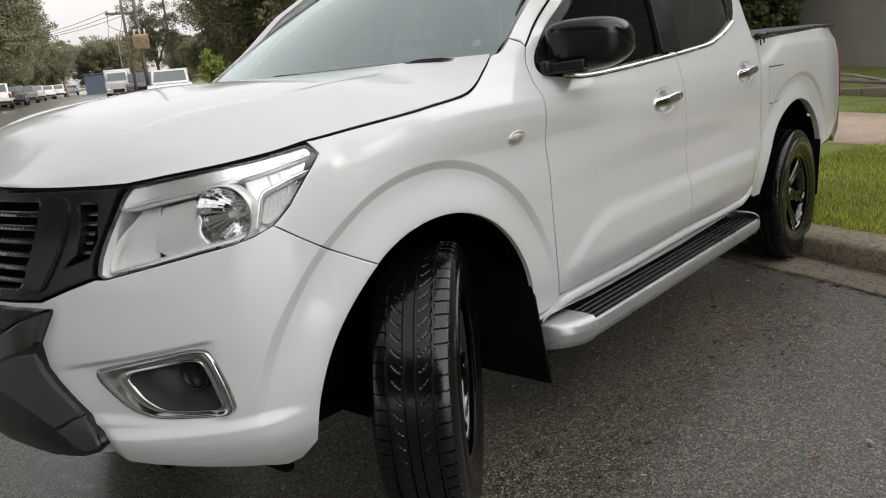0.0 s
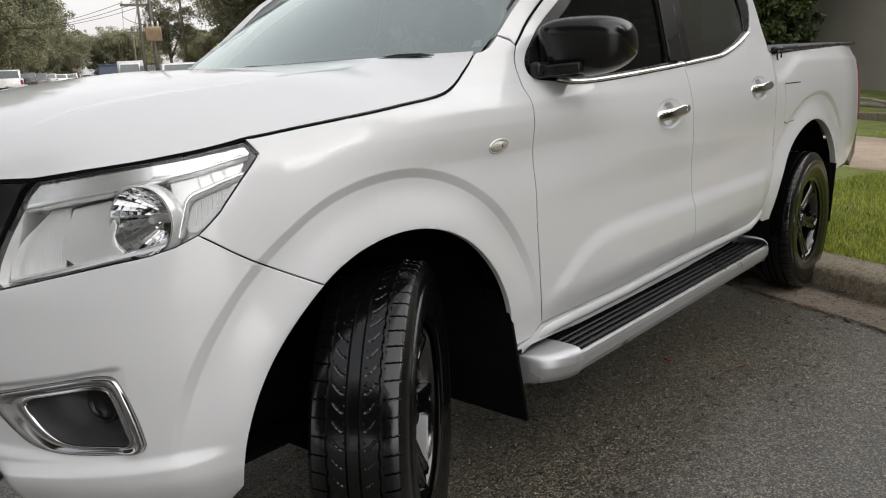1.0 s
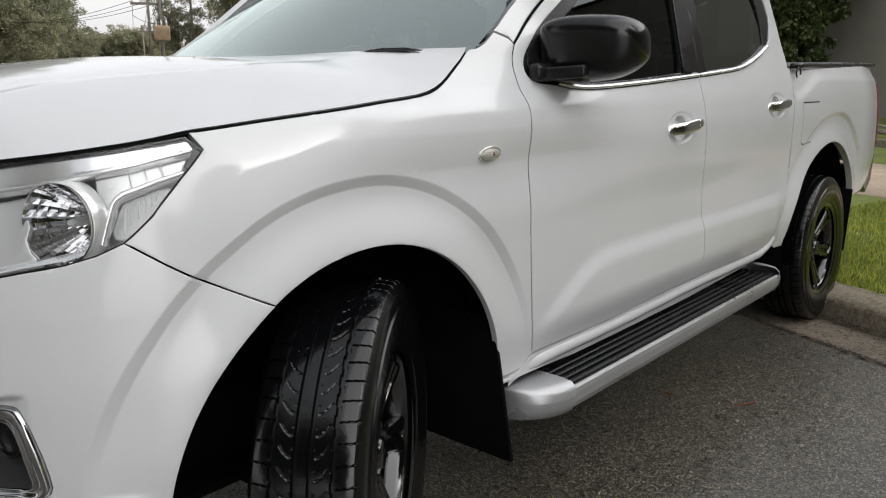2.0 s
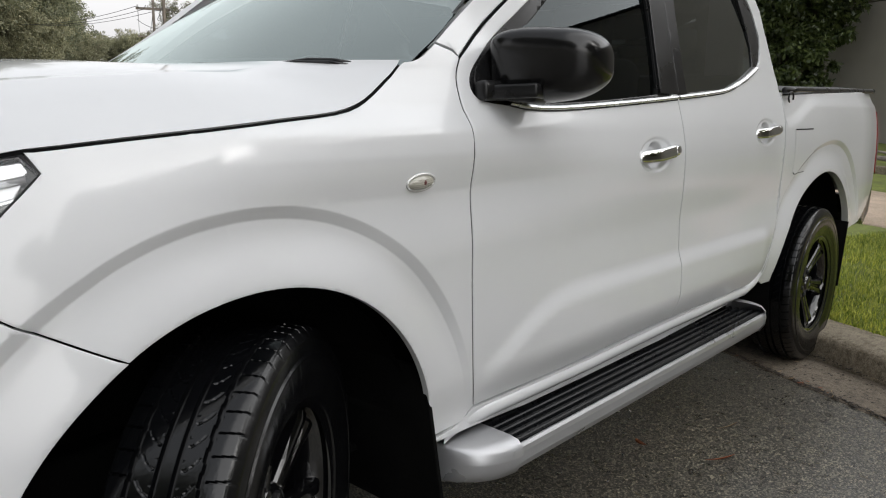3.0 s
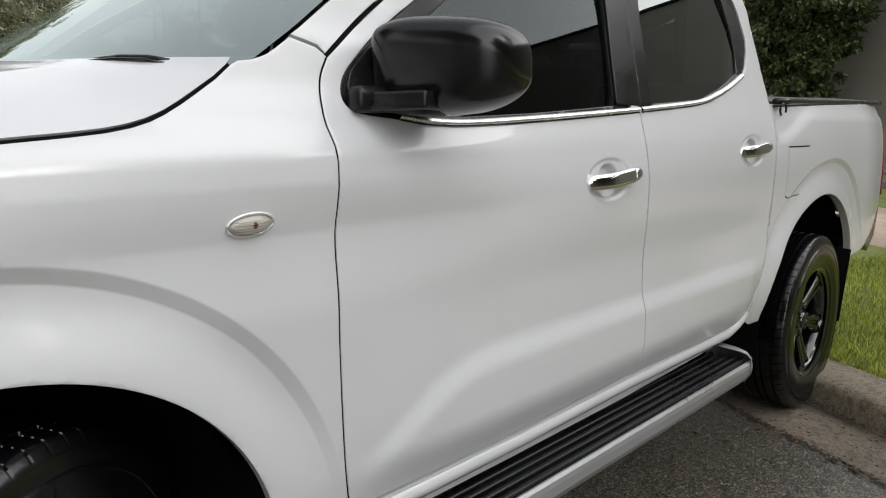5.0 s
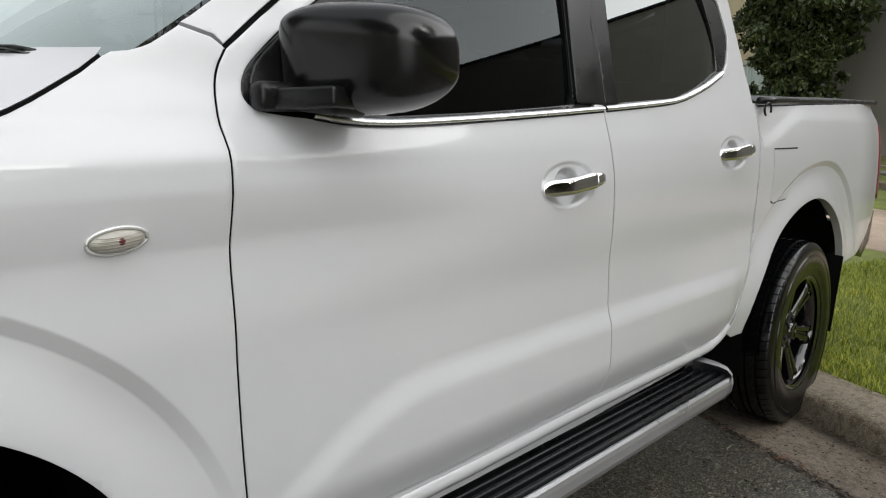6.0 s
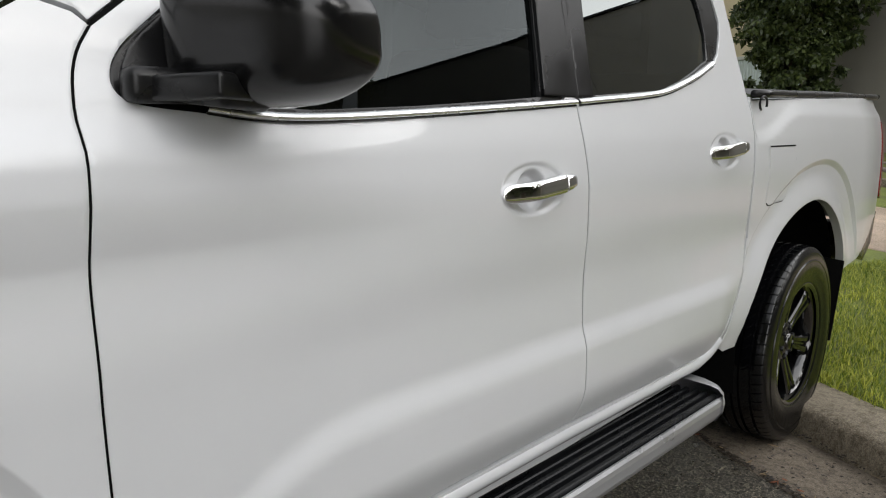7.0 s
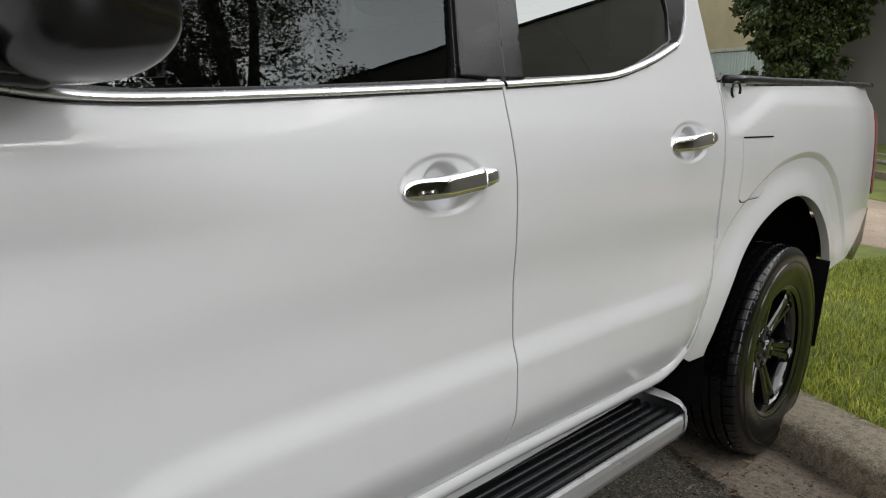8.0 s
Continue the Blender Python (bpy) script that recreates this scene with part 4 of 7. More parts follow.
    pts = np.stack([p0 - 0.003 * n0, p0 - 0.10 * n0], 1)
    pts = np.concatenate([pts, pts[:1]]) * (1, side, 1)
    mesh_part("lamp_wall", grid_mesh("lamp_wall", pts, flip=side == 1), LAMP_SILVER, lamp)
    panel("lamp_gasket", LAMP, BLACK_SATIN, lamp, holes=[[tuple(q) for q in (lp - 0.0005 * outward(lp)).tolist()]], spacing=0.02, side=side, lift=-0.003, gap=0.0, rim=0.012, edge=0)
    panel("lens", LAMP, LAMP_GLASS, lamp, spacing=0.02, side=side, lift=-0.001, gap=0.0012, rim=0, edge=0)
    panel("light_bar", [(-0.808, 0.993), (-0.704, 1.008), (-0.598, 1.019), (-0.477, 1.038), (-0.383, 1.052), (-0.290, 1.068), (-0.294, 1.083), (-0.449, 1.0665), (-0.581, 1.0545), (-0.776, 1.034), (-0.793, 1.016)], CHROME_LAMP, lamp, spacing=0.012, side=side, lift=-0.009, gap=0, rim=0.05)
    ribbon("light_bar_lip", [(-0.809, 0.991), (-0.702, 1.006), (-0.597, 1.017), (-0.476, 1.036), (-0.381, 1.050), (-0.293, 1.066)], ((-0.004, -0.030), (-0.002, -0.013), (0.002, -0.010), (0.004, -0.014)), CHROME_LAMP, lamp, side)
    panel("indicator_pocket", rounded([(-0.458, 0.933), (-0.439, 0.987), (-0.423, 0.997), (-0.321, 1.021), (-0.357, 0.982), (-0.424, 0.931)], 1), LAMP_POCKET, lamp, spacing=0.012, side=side, lift=-0.040, gap=0, rim=0.0, label="grey indicator pocket")
    for sx in (-0.412, -0.378, -0.345):
        za_ = np.interp(sx, [-0.42, -0.365, -0.312], [1.010, 1.024, 1.036])
        zb_ = np.interp(sx, [-0.477, -0.383, -0.290], [1.034, 1.048, 1.064])
        ribbon("bezel_joint", [(sx, za_), (sx - 0.006, zb_)], ((-0.0013, -0.022), (0.0013, -0.022)), LAMP_POCKET, lamp, side)
    for k in range(6):
        ribbon("pocket_rib", [(-0.432 + 0.014 * k, 0.945 + 0.010 * k), (-0.428 + 0.014 * k, 0.985 + 0.005 * k)], ((-0.002, -0.040), (0.0, -0.036), (0.002, -0.040)), LAMP_GREY, lamp, side)
    panel("inner_bezel", [(-0.480, 1.030), (-0.38, 1.046), (-0.30, 1.060), (-0.315, 1.036), (-0.365, 1.023), (-0.42, 1.009), (-0.438, 1.003), (-0.449, 0.99), (-0.468, 0.93), (-0.480, 0.93), (-0.474, 0.98)], LAMP_SILVER, lamp, spacing=0.012, side=side, lift=-0.030, gap=0, rim=0.02)
    ribbon("chrome_divider", [(-0.467, 0.923), (-0.462, 0.942), (-0.447, 0.989), (-0.436, 1.001), (-0.422, 1.005), (-0.365, 1.019), (-0.312, 1.032)], ((-0.007, -0.045), (-0.005, -0.020), (0.0, -0.014), (0.005, -0.018), (0.007, -0.040)), CHROME_LAMP, lamp, side)
    ribbon("lower_rim", [(-0.836, 0.856), (-0.728, 0.874), (-0.601, 0.897), (-0.529, 0.907), (-0.484, 0.918)], ((-0.006, -0.020), (0.0, -0.022), (0.006, -0.034), (0.007, -0.05)), CHROME_LAMP, lamp, side)
    panel("reflector_shroud", [(-0.710, 0.996), (-0.723, 0.943), (-0.729, 0.904), (-0.679, 0.876), (-0.575, 0.893), (-0.600, 0.916), (-0.609, 0.939), (-0.605, 0.961), (-0.617, 0.987), (-0.621, 1.008)], LAMP_SILVER, lamp, spacing=0.014, side=side, lift=-0.036, gap=0, rim=0.02, edge=0.003)
    flutes = np.array([[(sa, za) for sa in np.linspace(-0.852, -0.716, 110)] for za in np.linspace(0.0, 1.0, 9)])
    zl_ = np.interp(flutes[..., 0], [-0.852, -0.712], [0.854, 0.872])
    zh_ = np.interp(flutes[..., 0], [-0.862, -0.818, -0.765, -0.712], [0.885, 0.945, 0.995, 1.000])
    zz_ = zl_ + (zh_ - zl_) * flutes[..., 1]
    fp, fn, _, _ = skin_frame(flutes[..., 0].ravel(), zz_.ravel())
    fp = fp - fn * (0.040 + 0.00025 * np.cos(2 * math.pi * (flutes[..., 0].ravel() + 0.25 * zz_.ravel() ** 2 + 0.8) / 0.0065))[:, None]
    mesh_part("fluted_reflector", grid_mesh("fluted_reflector", fp.reshape(9, 110, 3) * (1, side, 1), flip=side == -1), LAMP_SILVER, lamp, "ribbed silver reflector")
    c0, n1, t1, _ = skin_frame(np.array([-0.540]), np.array([0.961]))
    ax = Vector((-0.90, -0.42, 0.04)).normalized()
    m_b = Matrix.Translation(Vector(c0[0]) - Vector(n1[0]) * 0.026) @ ax.to_track_quat("Z", "Y").to_matrix().to_4x4()
    if side == -1:
        m_b = Matrix.Diagonal((1, -1, 1, 1)) @ m_b
    # bowl of flat facets, each turned a little
    bm = bmesh.new()
    rng_b = np.random.default_rng(5)
    radii_b, sect_b = np.linspace(0.012, 0.067, 8), 34
    for k in range(7):
        for j in range(sect_b):
            tip_a, tip_r = rng_b.normal(0, 0.00007), 0.0004 * (-1) ** j + rng_b.normal(0, 0.00008)
            face_ = []
            for r, a, s1, s2 in ((radii_b[k], j, -1, -1), (radii_b[k + 1], j, 1, -1), (radii_b[k + 1], j + 1, 1, 1), (radii_b[k], j + 1, -1, 1)):
                aa = 2 * math.pi * a / sect_b
                face_.append(bm.verts.new(m_b @ Vector((r * math.cos(aa), r * math.sin(aa), -0.075 + 0.083 * (r / 0.066) ** 2 + s1 * tip_r + s2 * tip_a))))
            bm.faces.new(face_)
    part("reflector", bm, CHROME_BOWL, lamp, "chrome bowl reflector with flat facets", smooth=False)
    part("reflector_back", lathe([(-0.078 + 0.085 * (r / 0.066) ** 2, r) for r in np.linspace(0.0, 0.068, 14)], 48, "z", m=m_b), LAMP_GREY, lamp)
    part("reflector_ring", lathe([(0.005, 0.0665), (0.007, 0.068), (0.004, 0.0695), (-0.03, 0.070)], 48, "z", m=m_b), LAMP_SILVER, lamp)
    bm = lathe([(0.004, 0.0), (0.002, 0.006), (-0.006, 0.0075), (-0.07, 0.0075)], 16, "z", m=m_b @ Matrix.Translation((0, 0, -0.022)))
    part("bulb", bm, LAMP_GREY, lamp)

    # front bumper half with the fog lamp
    bumper = panel("front_bumper", LAMP[14:9:-1] + [(-0.839, 0.839), (-0.864, 0.840), (-0.944, 0.817), (-1.038, 0.786), (-1.36, 0.775), (-1.36, 0.43), (-1.17, 0.422), (-1.043, 0.381), (-0.912, 0.410),
                   (-0.868, 0.391), (-0.732, 0.379), (-0.542, 0.358), (-0.476, 0.341), (-0.439, 0.350)] + FRONT_ARCH_LOW[::-1] + [(-0.315, 0.853)], PAINT, truck, holes=[FOG_OUT], spacing=0.014, side=side, gap=0.0012)
    oo, ii = loop_rows(FOG_OUT, 160), loop_rows(FOG_IN, 160)
    ring = []
    for w_, h_ in ((0.0, -0.012), (0.0, 0.001), (0.06, 0.0055), (0.20, 0.0075), (0.42, 0.0055), (0.62, 0.001), (0.76, -0.001), (0.86, 0.0022), (0.94, 0.0028), (1.0, 0.0), (1.0, -0.02)):
        c_ = oo + (ii - oo) * w_
        p0, n0, _, _ = skin_frame(c_[:, 0], c_[:, 1])
        ring.append(p0 + n0 * h_)
    ring = np.stack(ring, 1)
    ring = np.concatenate([ring, ring[:1]]) * (1, side, 1)
    mesh_part("fog_lamp_bezel", grid_mesh("fog_lamp_bezel", ring, flip=side == 1), CHROME_SMOKED, bumper, "smoked chrome fog lamp surround")
    li = dense(FOG_IN, 0.008)
    p0, n0, _, _ = skin_frame(li[:, 0], li[:, 1])
    mid_p = p0.mean(0)
    depth = [p0 - 0.002 * n0, p0 - 0.04 * n0 + 0.10 * (mid_p - p0), p0 - 0.075 * n0 + 0.35 * (mid_p - p0), np.repeat((mid_p - 0.08 * n0.mean(0))[None], len(p0), 0)]
    pts = np.stack(depth, 1)
    pts = np.concatenate([pts, pts[:1]]) * (1, side, 1)
    mesh_part("fog_lamp_pocket", grid_mesh("fog_lamp_pocket", pts, flip=side == 1), GREY_PLASTIC, bumper)
    c0, n1, _, _ = skin_frame(np.array([-0.678]), np.array([0.595]))
    m_f = Matrix.Translation(Vector(c0[0]) - Vector(n1[0]) * 0.045) @ Vector((-0.95, -0.28, 0.0)).to_track_quat("Z", "Y").to_matrix().to_4x4()
    if side == -1:
        m_f = Matrix.Diagonal((1, -1, 1, 1)) @ m_f
    bm = lathe([(-0.05, 0.041), (0.0, 0.041), (0.004, 0.036), (0.0, 0.033), (-0.006, 0.031), (0.0, 0.0)], 32, "z", m=m_f)
    part("fog_lamp_cover", bm, BLACK_SATIN, bumper, "round black fog lamp blank")

    # grille half: V frame, side vents, slats
    gr = panel("grille_frame", [(-0.792, 1.034), (-0.809, 1.017), (-0.831, 0.950), (-0.860, 0.882), (-0.865, 0.844), (-0.946, 0.821), (-1.039, 0.790), (-1.36, 0.779), (-1.36, 1.041), (-1.240, 1.033), (-1.002, 1.035)],
               BLACK_SATIN, truck, holes=[[(-1.057, 1.009), (-1.044, 0.936), (-1.086, 0.837), (-1.107, 0.819), (-1.36, 0.815), (-1.355, 1.012)],
                                          [(-0.915, 1.000), (-0.865, 1.000), (-0.853, 0.929), (-0.877, 0.889), (-0.950, 0.868), (-0.910, 0.895), (-0.899, 0.942)]], spacing=0.016, side=side, lift=0.006, rim=0.04, edge=0.003, label="black plastic grille frame")
    panel("grille_spine", rounded([(-1.036, 1.013), (-0.972, 1.021), (-0.932, 1.000), (-0.940, 0.930), (-0.972, 0.868), (-1.012, 0.815), (-1.062, 0.806), (-1.074, 0.838), (-1.030, 0.936)], 1), BLACK_SATIN, gr, spacing=0.014, side=side, lift=0.017, gap=0, rim=0.022, edge=0.007)
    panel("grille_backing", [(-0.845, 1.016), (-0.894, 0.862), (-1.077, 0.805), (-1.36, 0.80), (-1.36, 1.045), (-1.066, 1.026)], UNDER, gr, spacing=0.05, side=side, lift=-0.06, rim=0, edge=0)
    for k in range(6):
        za = 0.828 + 0.031 * k
        s0 = -1.062 - 0.030 * (1.007 - za) / 0.178
        panel("grille_slat", [(s0, za), (-1.36, za), (-1.36, za + 0.013), (s0 + 0.008, za + 0.013)], BLACK_GLOSS, gr, spacing=0.02, side=side, lift=-0.012, gap=0, rim=0.03)
    for k in range(5):
        za = 0.897 + 0.021 * k
        s0 = -0.865 - 0.023 * (1.000 - za) / 0.105
        panel("vent_slat", [(s0 + 0.006, za), (s0 - 0.036, za), (s0 - 0.034, za + 0.008), (s0 + 0.008, za + 0.008)], BLACK_GLOSS, gr, spacing=0.02, side=side, lift=-0.008, gap=0, rim=0.03)
    # black protection bar over the lower bumper
    bar = panel("bumper_bar", [(-1.36, 0.772), (-1.146, 0.771), (-0.997, 0.772), (-1.000, 0.759), (-1.048, 0.688), (-1.040, 0.632), (-1.017, 0.600), (-0.952, 0.521), (-0.900, 0.458), (-0.900, 0.447), (-0.935, 0.428), (-1.00, 0.405), (-1.12, 0.390), (-1.36, 0.386)],
                BLACK_SATIN, truck, spacing=0.02, side=side, lift=0.022, rim=0.04, edge=0.004, label="black front protection bar")
    panel("bar_front", [(-1.36, 0.66), (-1.162, 0.710), (-1.089, 0.742), (-0.996, 0.770), (-0.998, 0.760), (-1.046, 0.689), (-1.110, 0.667), (-1.189, 0.642), (-1.36, 0.60)], BLACK_GLOSS, bar, spacing=0.02, side=side, lift=0.030, rim=0.02, edge=0.003)
    panel("bar_shelf", [(-1.36, 0.774), (-1.146, 0.774), (-1.082, 0.776), (-0.995, 0.774), (-1.089, 0.7435), (-1.162, 0.712), (-1.36, 0.664)], BLACK_SATIN, bar, spacing=0.02, side=side, lift=0.033, rim=0.03, edge=0.004)
    panel("bar_wing", [(-1.36, 0.60), (-1.191, 0.639), (-1.112, 0.664), (-1.050, 0.673), (-1.036, 0.630), (-1.013, 0.598), (-0.952, 0.523), (-1.038, 0.485), (-1.119, 0.525), (-1.224, 0.561), (-1.36, 0.59)], GREY_PLASTIC, bar, spacing=0.02, side=side, lift=0.032, rim=0.014, edge=0.003, label="dark grey moulded wing")
    panel("bar_end", BAR_END, GREY_PLASTIC, bar, spacing=0.02, side=side, lift=0.032, rim=0.014, edge=0.003)

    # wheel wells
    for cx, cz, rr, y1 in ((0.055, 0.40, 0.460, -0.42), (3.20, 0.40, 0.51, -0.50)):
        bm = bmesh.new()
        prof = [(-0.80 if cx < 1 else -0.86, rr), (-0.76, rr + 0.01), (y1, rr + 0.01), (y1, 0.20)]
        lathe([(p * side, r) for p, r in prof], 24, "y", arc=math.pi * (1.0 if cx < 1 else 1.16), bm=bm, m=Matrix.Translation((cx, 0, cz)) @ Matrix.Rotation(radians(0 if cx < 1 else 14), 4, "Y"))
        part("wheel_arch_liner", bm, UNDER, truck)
    # mud flaps; the front pair is widened inward to block light behind the wheels
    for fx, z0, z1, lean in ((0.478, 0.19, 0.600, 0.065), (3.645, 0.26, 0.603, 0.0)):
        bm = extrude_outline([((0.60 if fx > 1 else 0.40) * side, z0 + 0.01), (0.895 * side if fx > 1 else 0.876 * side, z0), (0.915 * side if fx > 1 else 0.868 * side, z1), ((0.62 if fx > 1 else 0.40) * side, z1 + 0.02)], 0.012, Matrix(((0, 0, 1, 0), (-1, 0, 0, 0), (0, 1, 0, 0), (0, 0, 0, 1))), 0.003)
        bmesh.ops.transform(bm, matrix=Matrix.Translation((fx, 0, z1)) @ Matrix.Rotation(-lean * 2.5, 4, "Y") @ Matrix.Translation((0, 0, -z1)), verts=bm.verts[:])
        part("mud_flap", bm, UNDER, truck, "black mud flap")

# hood: domed sheet between the two shut lines
nose = [(-1.362, 1.045), (-1.25, 1.044), (-1.10, 1.041), (-0.96, 1.039), (-0.872, 1.039)]
full = np.array(nose + HOOD_LINE + [(0.4905, 1.2535)])
lens_ = np.r_[0, np.cumsum(np.hypot(*np.diff(full, axis=0).T))]
q = np.linspace(0, lens_[-1], 120)
es, ez = np.interp(q, lens_, full[:, 0]), np.interp(q, lens_, full[:, 1])
rim_l = skin(es, ez + 0.0035)
rim_n = skin_frame(es, ez + 0.0035)[1]
rim_l[:, 1] += 0.001


def hood_height(x, y):
    """Crown of the hood above its edge, by plan position."""
    ridge = pchip([-0.70, -0.66, -0.60, -0.50, -0.30, 0.0, 0.30, 0.56], [1.043, 1.066, 1.102, 1.150, 1.206, 1.244, 1.260, 1.268], np.ravel(x))
    return ridge


# cross lines from each left rim point to its mirror, bowed up to the crown; the centre lies a step below two creases
hood_rows = []
for i in range(len(q)):
    x0, y0, z0 = rim_l[i]
    half_w = max(abs(y0), 1e-4)
    yc = float(pchip([-0.80, -0.43, -0.28, -0.10, 0.15, 0.50], [0.30, 0.455, 0.508, 0.540, 0.530, 0.50], np.array([x0 - 0.10]))[0])
    ac = min(yc / half_w, 0.80)
    wd = min(0.010 / half_w, 0.05)
    half = np.concatenate([np.sin(np.linspace(math.pi / 2, 0, 20)) * (1 - ac - wd) + ac + wd, ac + np.linspace(1, -1, 9)[1:] * wd, np.linspace(ac - wd, 0, 18)[1:]])
    row = []
    for w in np.concatenate([-half, half[::-1][1:]]):
        a = abs(w)
        x = x0 - 0.17 * (1 - a * a) * float(step(0.0, 0.50, x0))
        bow = 1 - a ** 3.0
        z = z0 + (float(hood_height(x, 0)[0]) - z0) * bow - 0.008 * bow * float(step(-0.62, -0.18, x0))
        deep = float(step(-0.62, -0.12, x)) * (1 - float(step(0.10, 0.34, x)))
        z += deep * (0.004 * float(step(0, 0.2, 1 - a)) - 0.011 * (1 - float(np.clip((a - ac + wd) / (2 * wd), 0, 1))))
        # the right side stands a little higher, as the left wheels stand lower
        z += 0.034 * max(0.0, -y0 * w + 0.80) * float(step(-0.66, -0.45, x)) * (1 - 0.8 * float(step(0.0, 0.36, x))) * float(step(0.0, 0.15, 1 - a))
        row.append((x, -y0 * w, z))
    hood_rows.append(row)
hood_pts = np.array(hood_rows)
hood_me = grid_mesh("hood", hood_pts[:, ::-1], flip=False)
hood = mesh_part("hood", hood_me, PAINT, truck)
drop = np.stack([rim_l, rim_l - rim_n * 0.003 + (0, 0, 0.0), rim_l - rim_n * 0.016 + (0, 0, 0.004)], 1)
for side in (1, -1):
    mesh_part("hood_edge", grid_mesh("hood_edge", drop * (1, side, 1), flip=side == 1), PAINT, hood)

for side in (1, -1):
    seal("hood_seal", [(a, b + 0.001) for a, b in nose[1:] + HOOD_LINE[:5]], 0.0032, -0.003, hood, side)
    seal("hood_seal", [(a, b - 0.0005) for a, b in HOOD_LINE[4:]], 0.0034, -0.003, hood, side)

# windscreen, cowl, wipers, roof
def screen_point(a, b, lift=0.0):
    """a: -1 left to 1 right; b: 0 base to 1 top."""
    ya, x_, z_ = 0.792 - 0.215 * b - 0.16 * max(0.0, 0.14 - b), 0.515 + 0.815 * b, 1.241 + 0.490 * b + 0.02 * math.sin(math.pi * b)
    bow = 1 - abs(a) ** 2
    return (x_ - (0.14 - 0.04 * b) * bow - lift * 0.5, a * (ya - (0.025 if a > 0 else 0.0)), z_ + 0.012 * bow + lift * 0.85)


sp_ = np.array([[screen_point(a, b) for a in np.linspace(-1, 1, 41)] for b in np.linspace(0, 1, 25)])
screen = mesh_part("windscreen", grid_mesh("windscreen", sp_, flip=False), GLASS_CLEAR, truck, "clear laminated windscreen")
for a0, a1, b0 in ((-1.002, -0.993, 0.24), (0.955, 1.004, 0.0)):
    mesh_part("screen_seal", grid_mesh("screen_seal", np.array([[screen_point(a, b, 0.003) for a in np.linspace(a0, a1, 4)] for b in np.linspace(b0, 1, 25)])), BLACK_SATIN, screen)
mesh_part("screen_shade_band", grid_mesh("screen_shade_band", np.array([[screen_point(a, b, -0.004) for a in np.linspace(-1, 1, 41)] for b in (0.0, 0.02, 0.045)])), BLACK_SATIN, screen)
rows_c = []
for k in range(5):
    row = []
    for a in np.linspace(-1, 1, 41):
        t0 = np.array(screen_point(a, 0.02))
        t1 = np.array((0.40 - 0.17 * (1 - a * a), a * 0.735, 1.190 + 0.045 * (1 - a * a)))
        row.append(t1 + (t0 - t1) * k / 4 - (0, 0, 0.010 * math.sin(math.pi * k / 4)))
    rows_c.append(row)
mesh_part("cowl_panel", grid_mesh("cowl_panel", np.array(rows_c)), BLACK_SATIN, truck, "black plastic cowl grille")
for near_w in (True, False):
    run = [(0.372, -0.40, 1.247), (0.396, -0.50, 1.254), (0.414, -0.575, 1.258), (0.430, -0.64, 1.256), (0.446, -0.68, 1.251)] if near_w else [(0.425, 0.34, 1.248), (0.412, 0.24, 1.254), (0.400, 0.10, 1.260), (0.388, -0.04, 1.259), (0.380, -0.10, 1.254)]
    arm_w = add_tube(bmesh.new(), run[1:] if near_w else run[:-1], [0.004, 0.006, 0.006, 0.004] if near_w else [0.006, 0.008, 0.008, 0.004], 8)
    wiper = part("wiper_arm", arm_w, BLACK_SATIN, screen)
    blade = add_tube(bmesh.new(), [(x_ - 0.010, y_, z_ - 0.004) for x_, y_, z_ in run], [0.003, 0.005, 0.005, 0.005, 0.003], 6)
    part("wiper_blade", blade, RUBBER, screen)
roof_rows = []
for x0, w0, z0 in ((1.28, 0.575, 1.735), (1.45, 0.60, 1.765), (1.8, 0.615, 1.785), (2.2, 0.61, 1.78), (2.48, 0.59, 1.752), (2.56, 0.57, 1.70)):
    roof_rows.append([(x0 - 0.06 * (1 - a * a) * (x0 < 1.5), a * (w0 + 0.06), z0 - 0.05 * abs(a) ** 5 + 0.03 * (1 - a * a)) for a in np.linspace(-1, 1, 31)])
mesh_part("roof", grid_mesh("roof", np.array(roof_rows)), PAINT, truck)
# cab back with its window
bm = box(2.52, 2.56, -0.80, 0.80, 0.60, 1.30, 0.01)
add_box(bm, 2.50, 2.56, -0.66, 0.66, 1.62, 1.74, 0.01)
for sd in (-1, 1):
    add_box(bm, 2.48, 2.545, sd * 0.655 - 0.07, sd * 0.655 + 0.07, 1.28, 1.66, 0.01)
part("cab_back", bm, PAINT, truck)
part("rear_window", box(2.525, 2.53, -0.64, 0.64, 1.29, 1.63), GLASS_TINT, truck)

# interior
part("dashboard", box(0.62, 0.98, -0.72, 0.72, 0.95, 1.20, 0.05, 4), FABRIC, truck)
bm = lathe([(0.0, 0.17), (0.012, 0.185), (0.0, 0.20), (-0.012, 0.185), (0.0, 0.17)], 32, "x", m=pose(1.12, 0.37, 1.16, 0, 22))
part("steering_wheel", bm, BLACK_SATIN, truck)
for sx in (1.28, 2.08):
    for sy in (-0.37, 0.37):
        seat = part("seat", box(sx, sx + 0.46, sy - 0.25, sy + 0.25, 0.68, 0.84, 0.05, 3), FABRIC, truck)
        part("backrest", box(0, 0.13, -0.24, 0.24, 0, 0.56, 0.05, 3, pose(sx + 0.40, sy, 0.80, 0, 12)), FABRIC, seat)
        part("headrest", box(0, 0.09, -0.12, 0.12, 0, 0.17, 0.03, 3, pose(sx + 0.53, sy, 1.38, 0, 12)), FABRIC, seat)
lining = np.array(roof_rows) - (0, 0, 0.035)
mesh_part("headlining", grid_mesh("headlining", lining * (1, 0.97, 1), flip=True), FABRIC, truck)
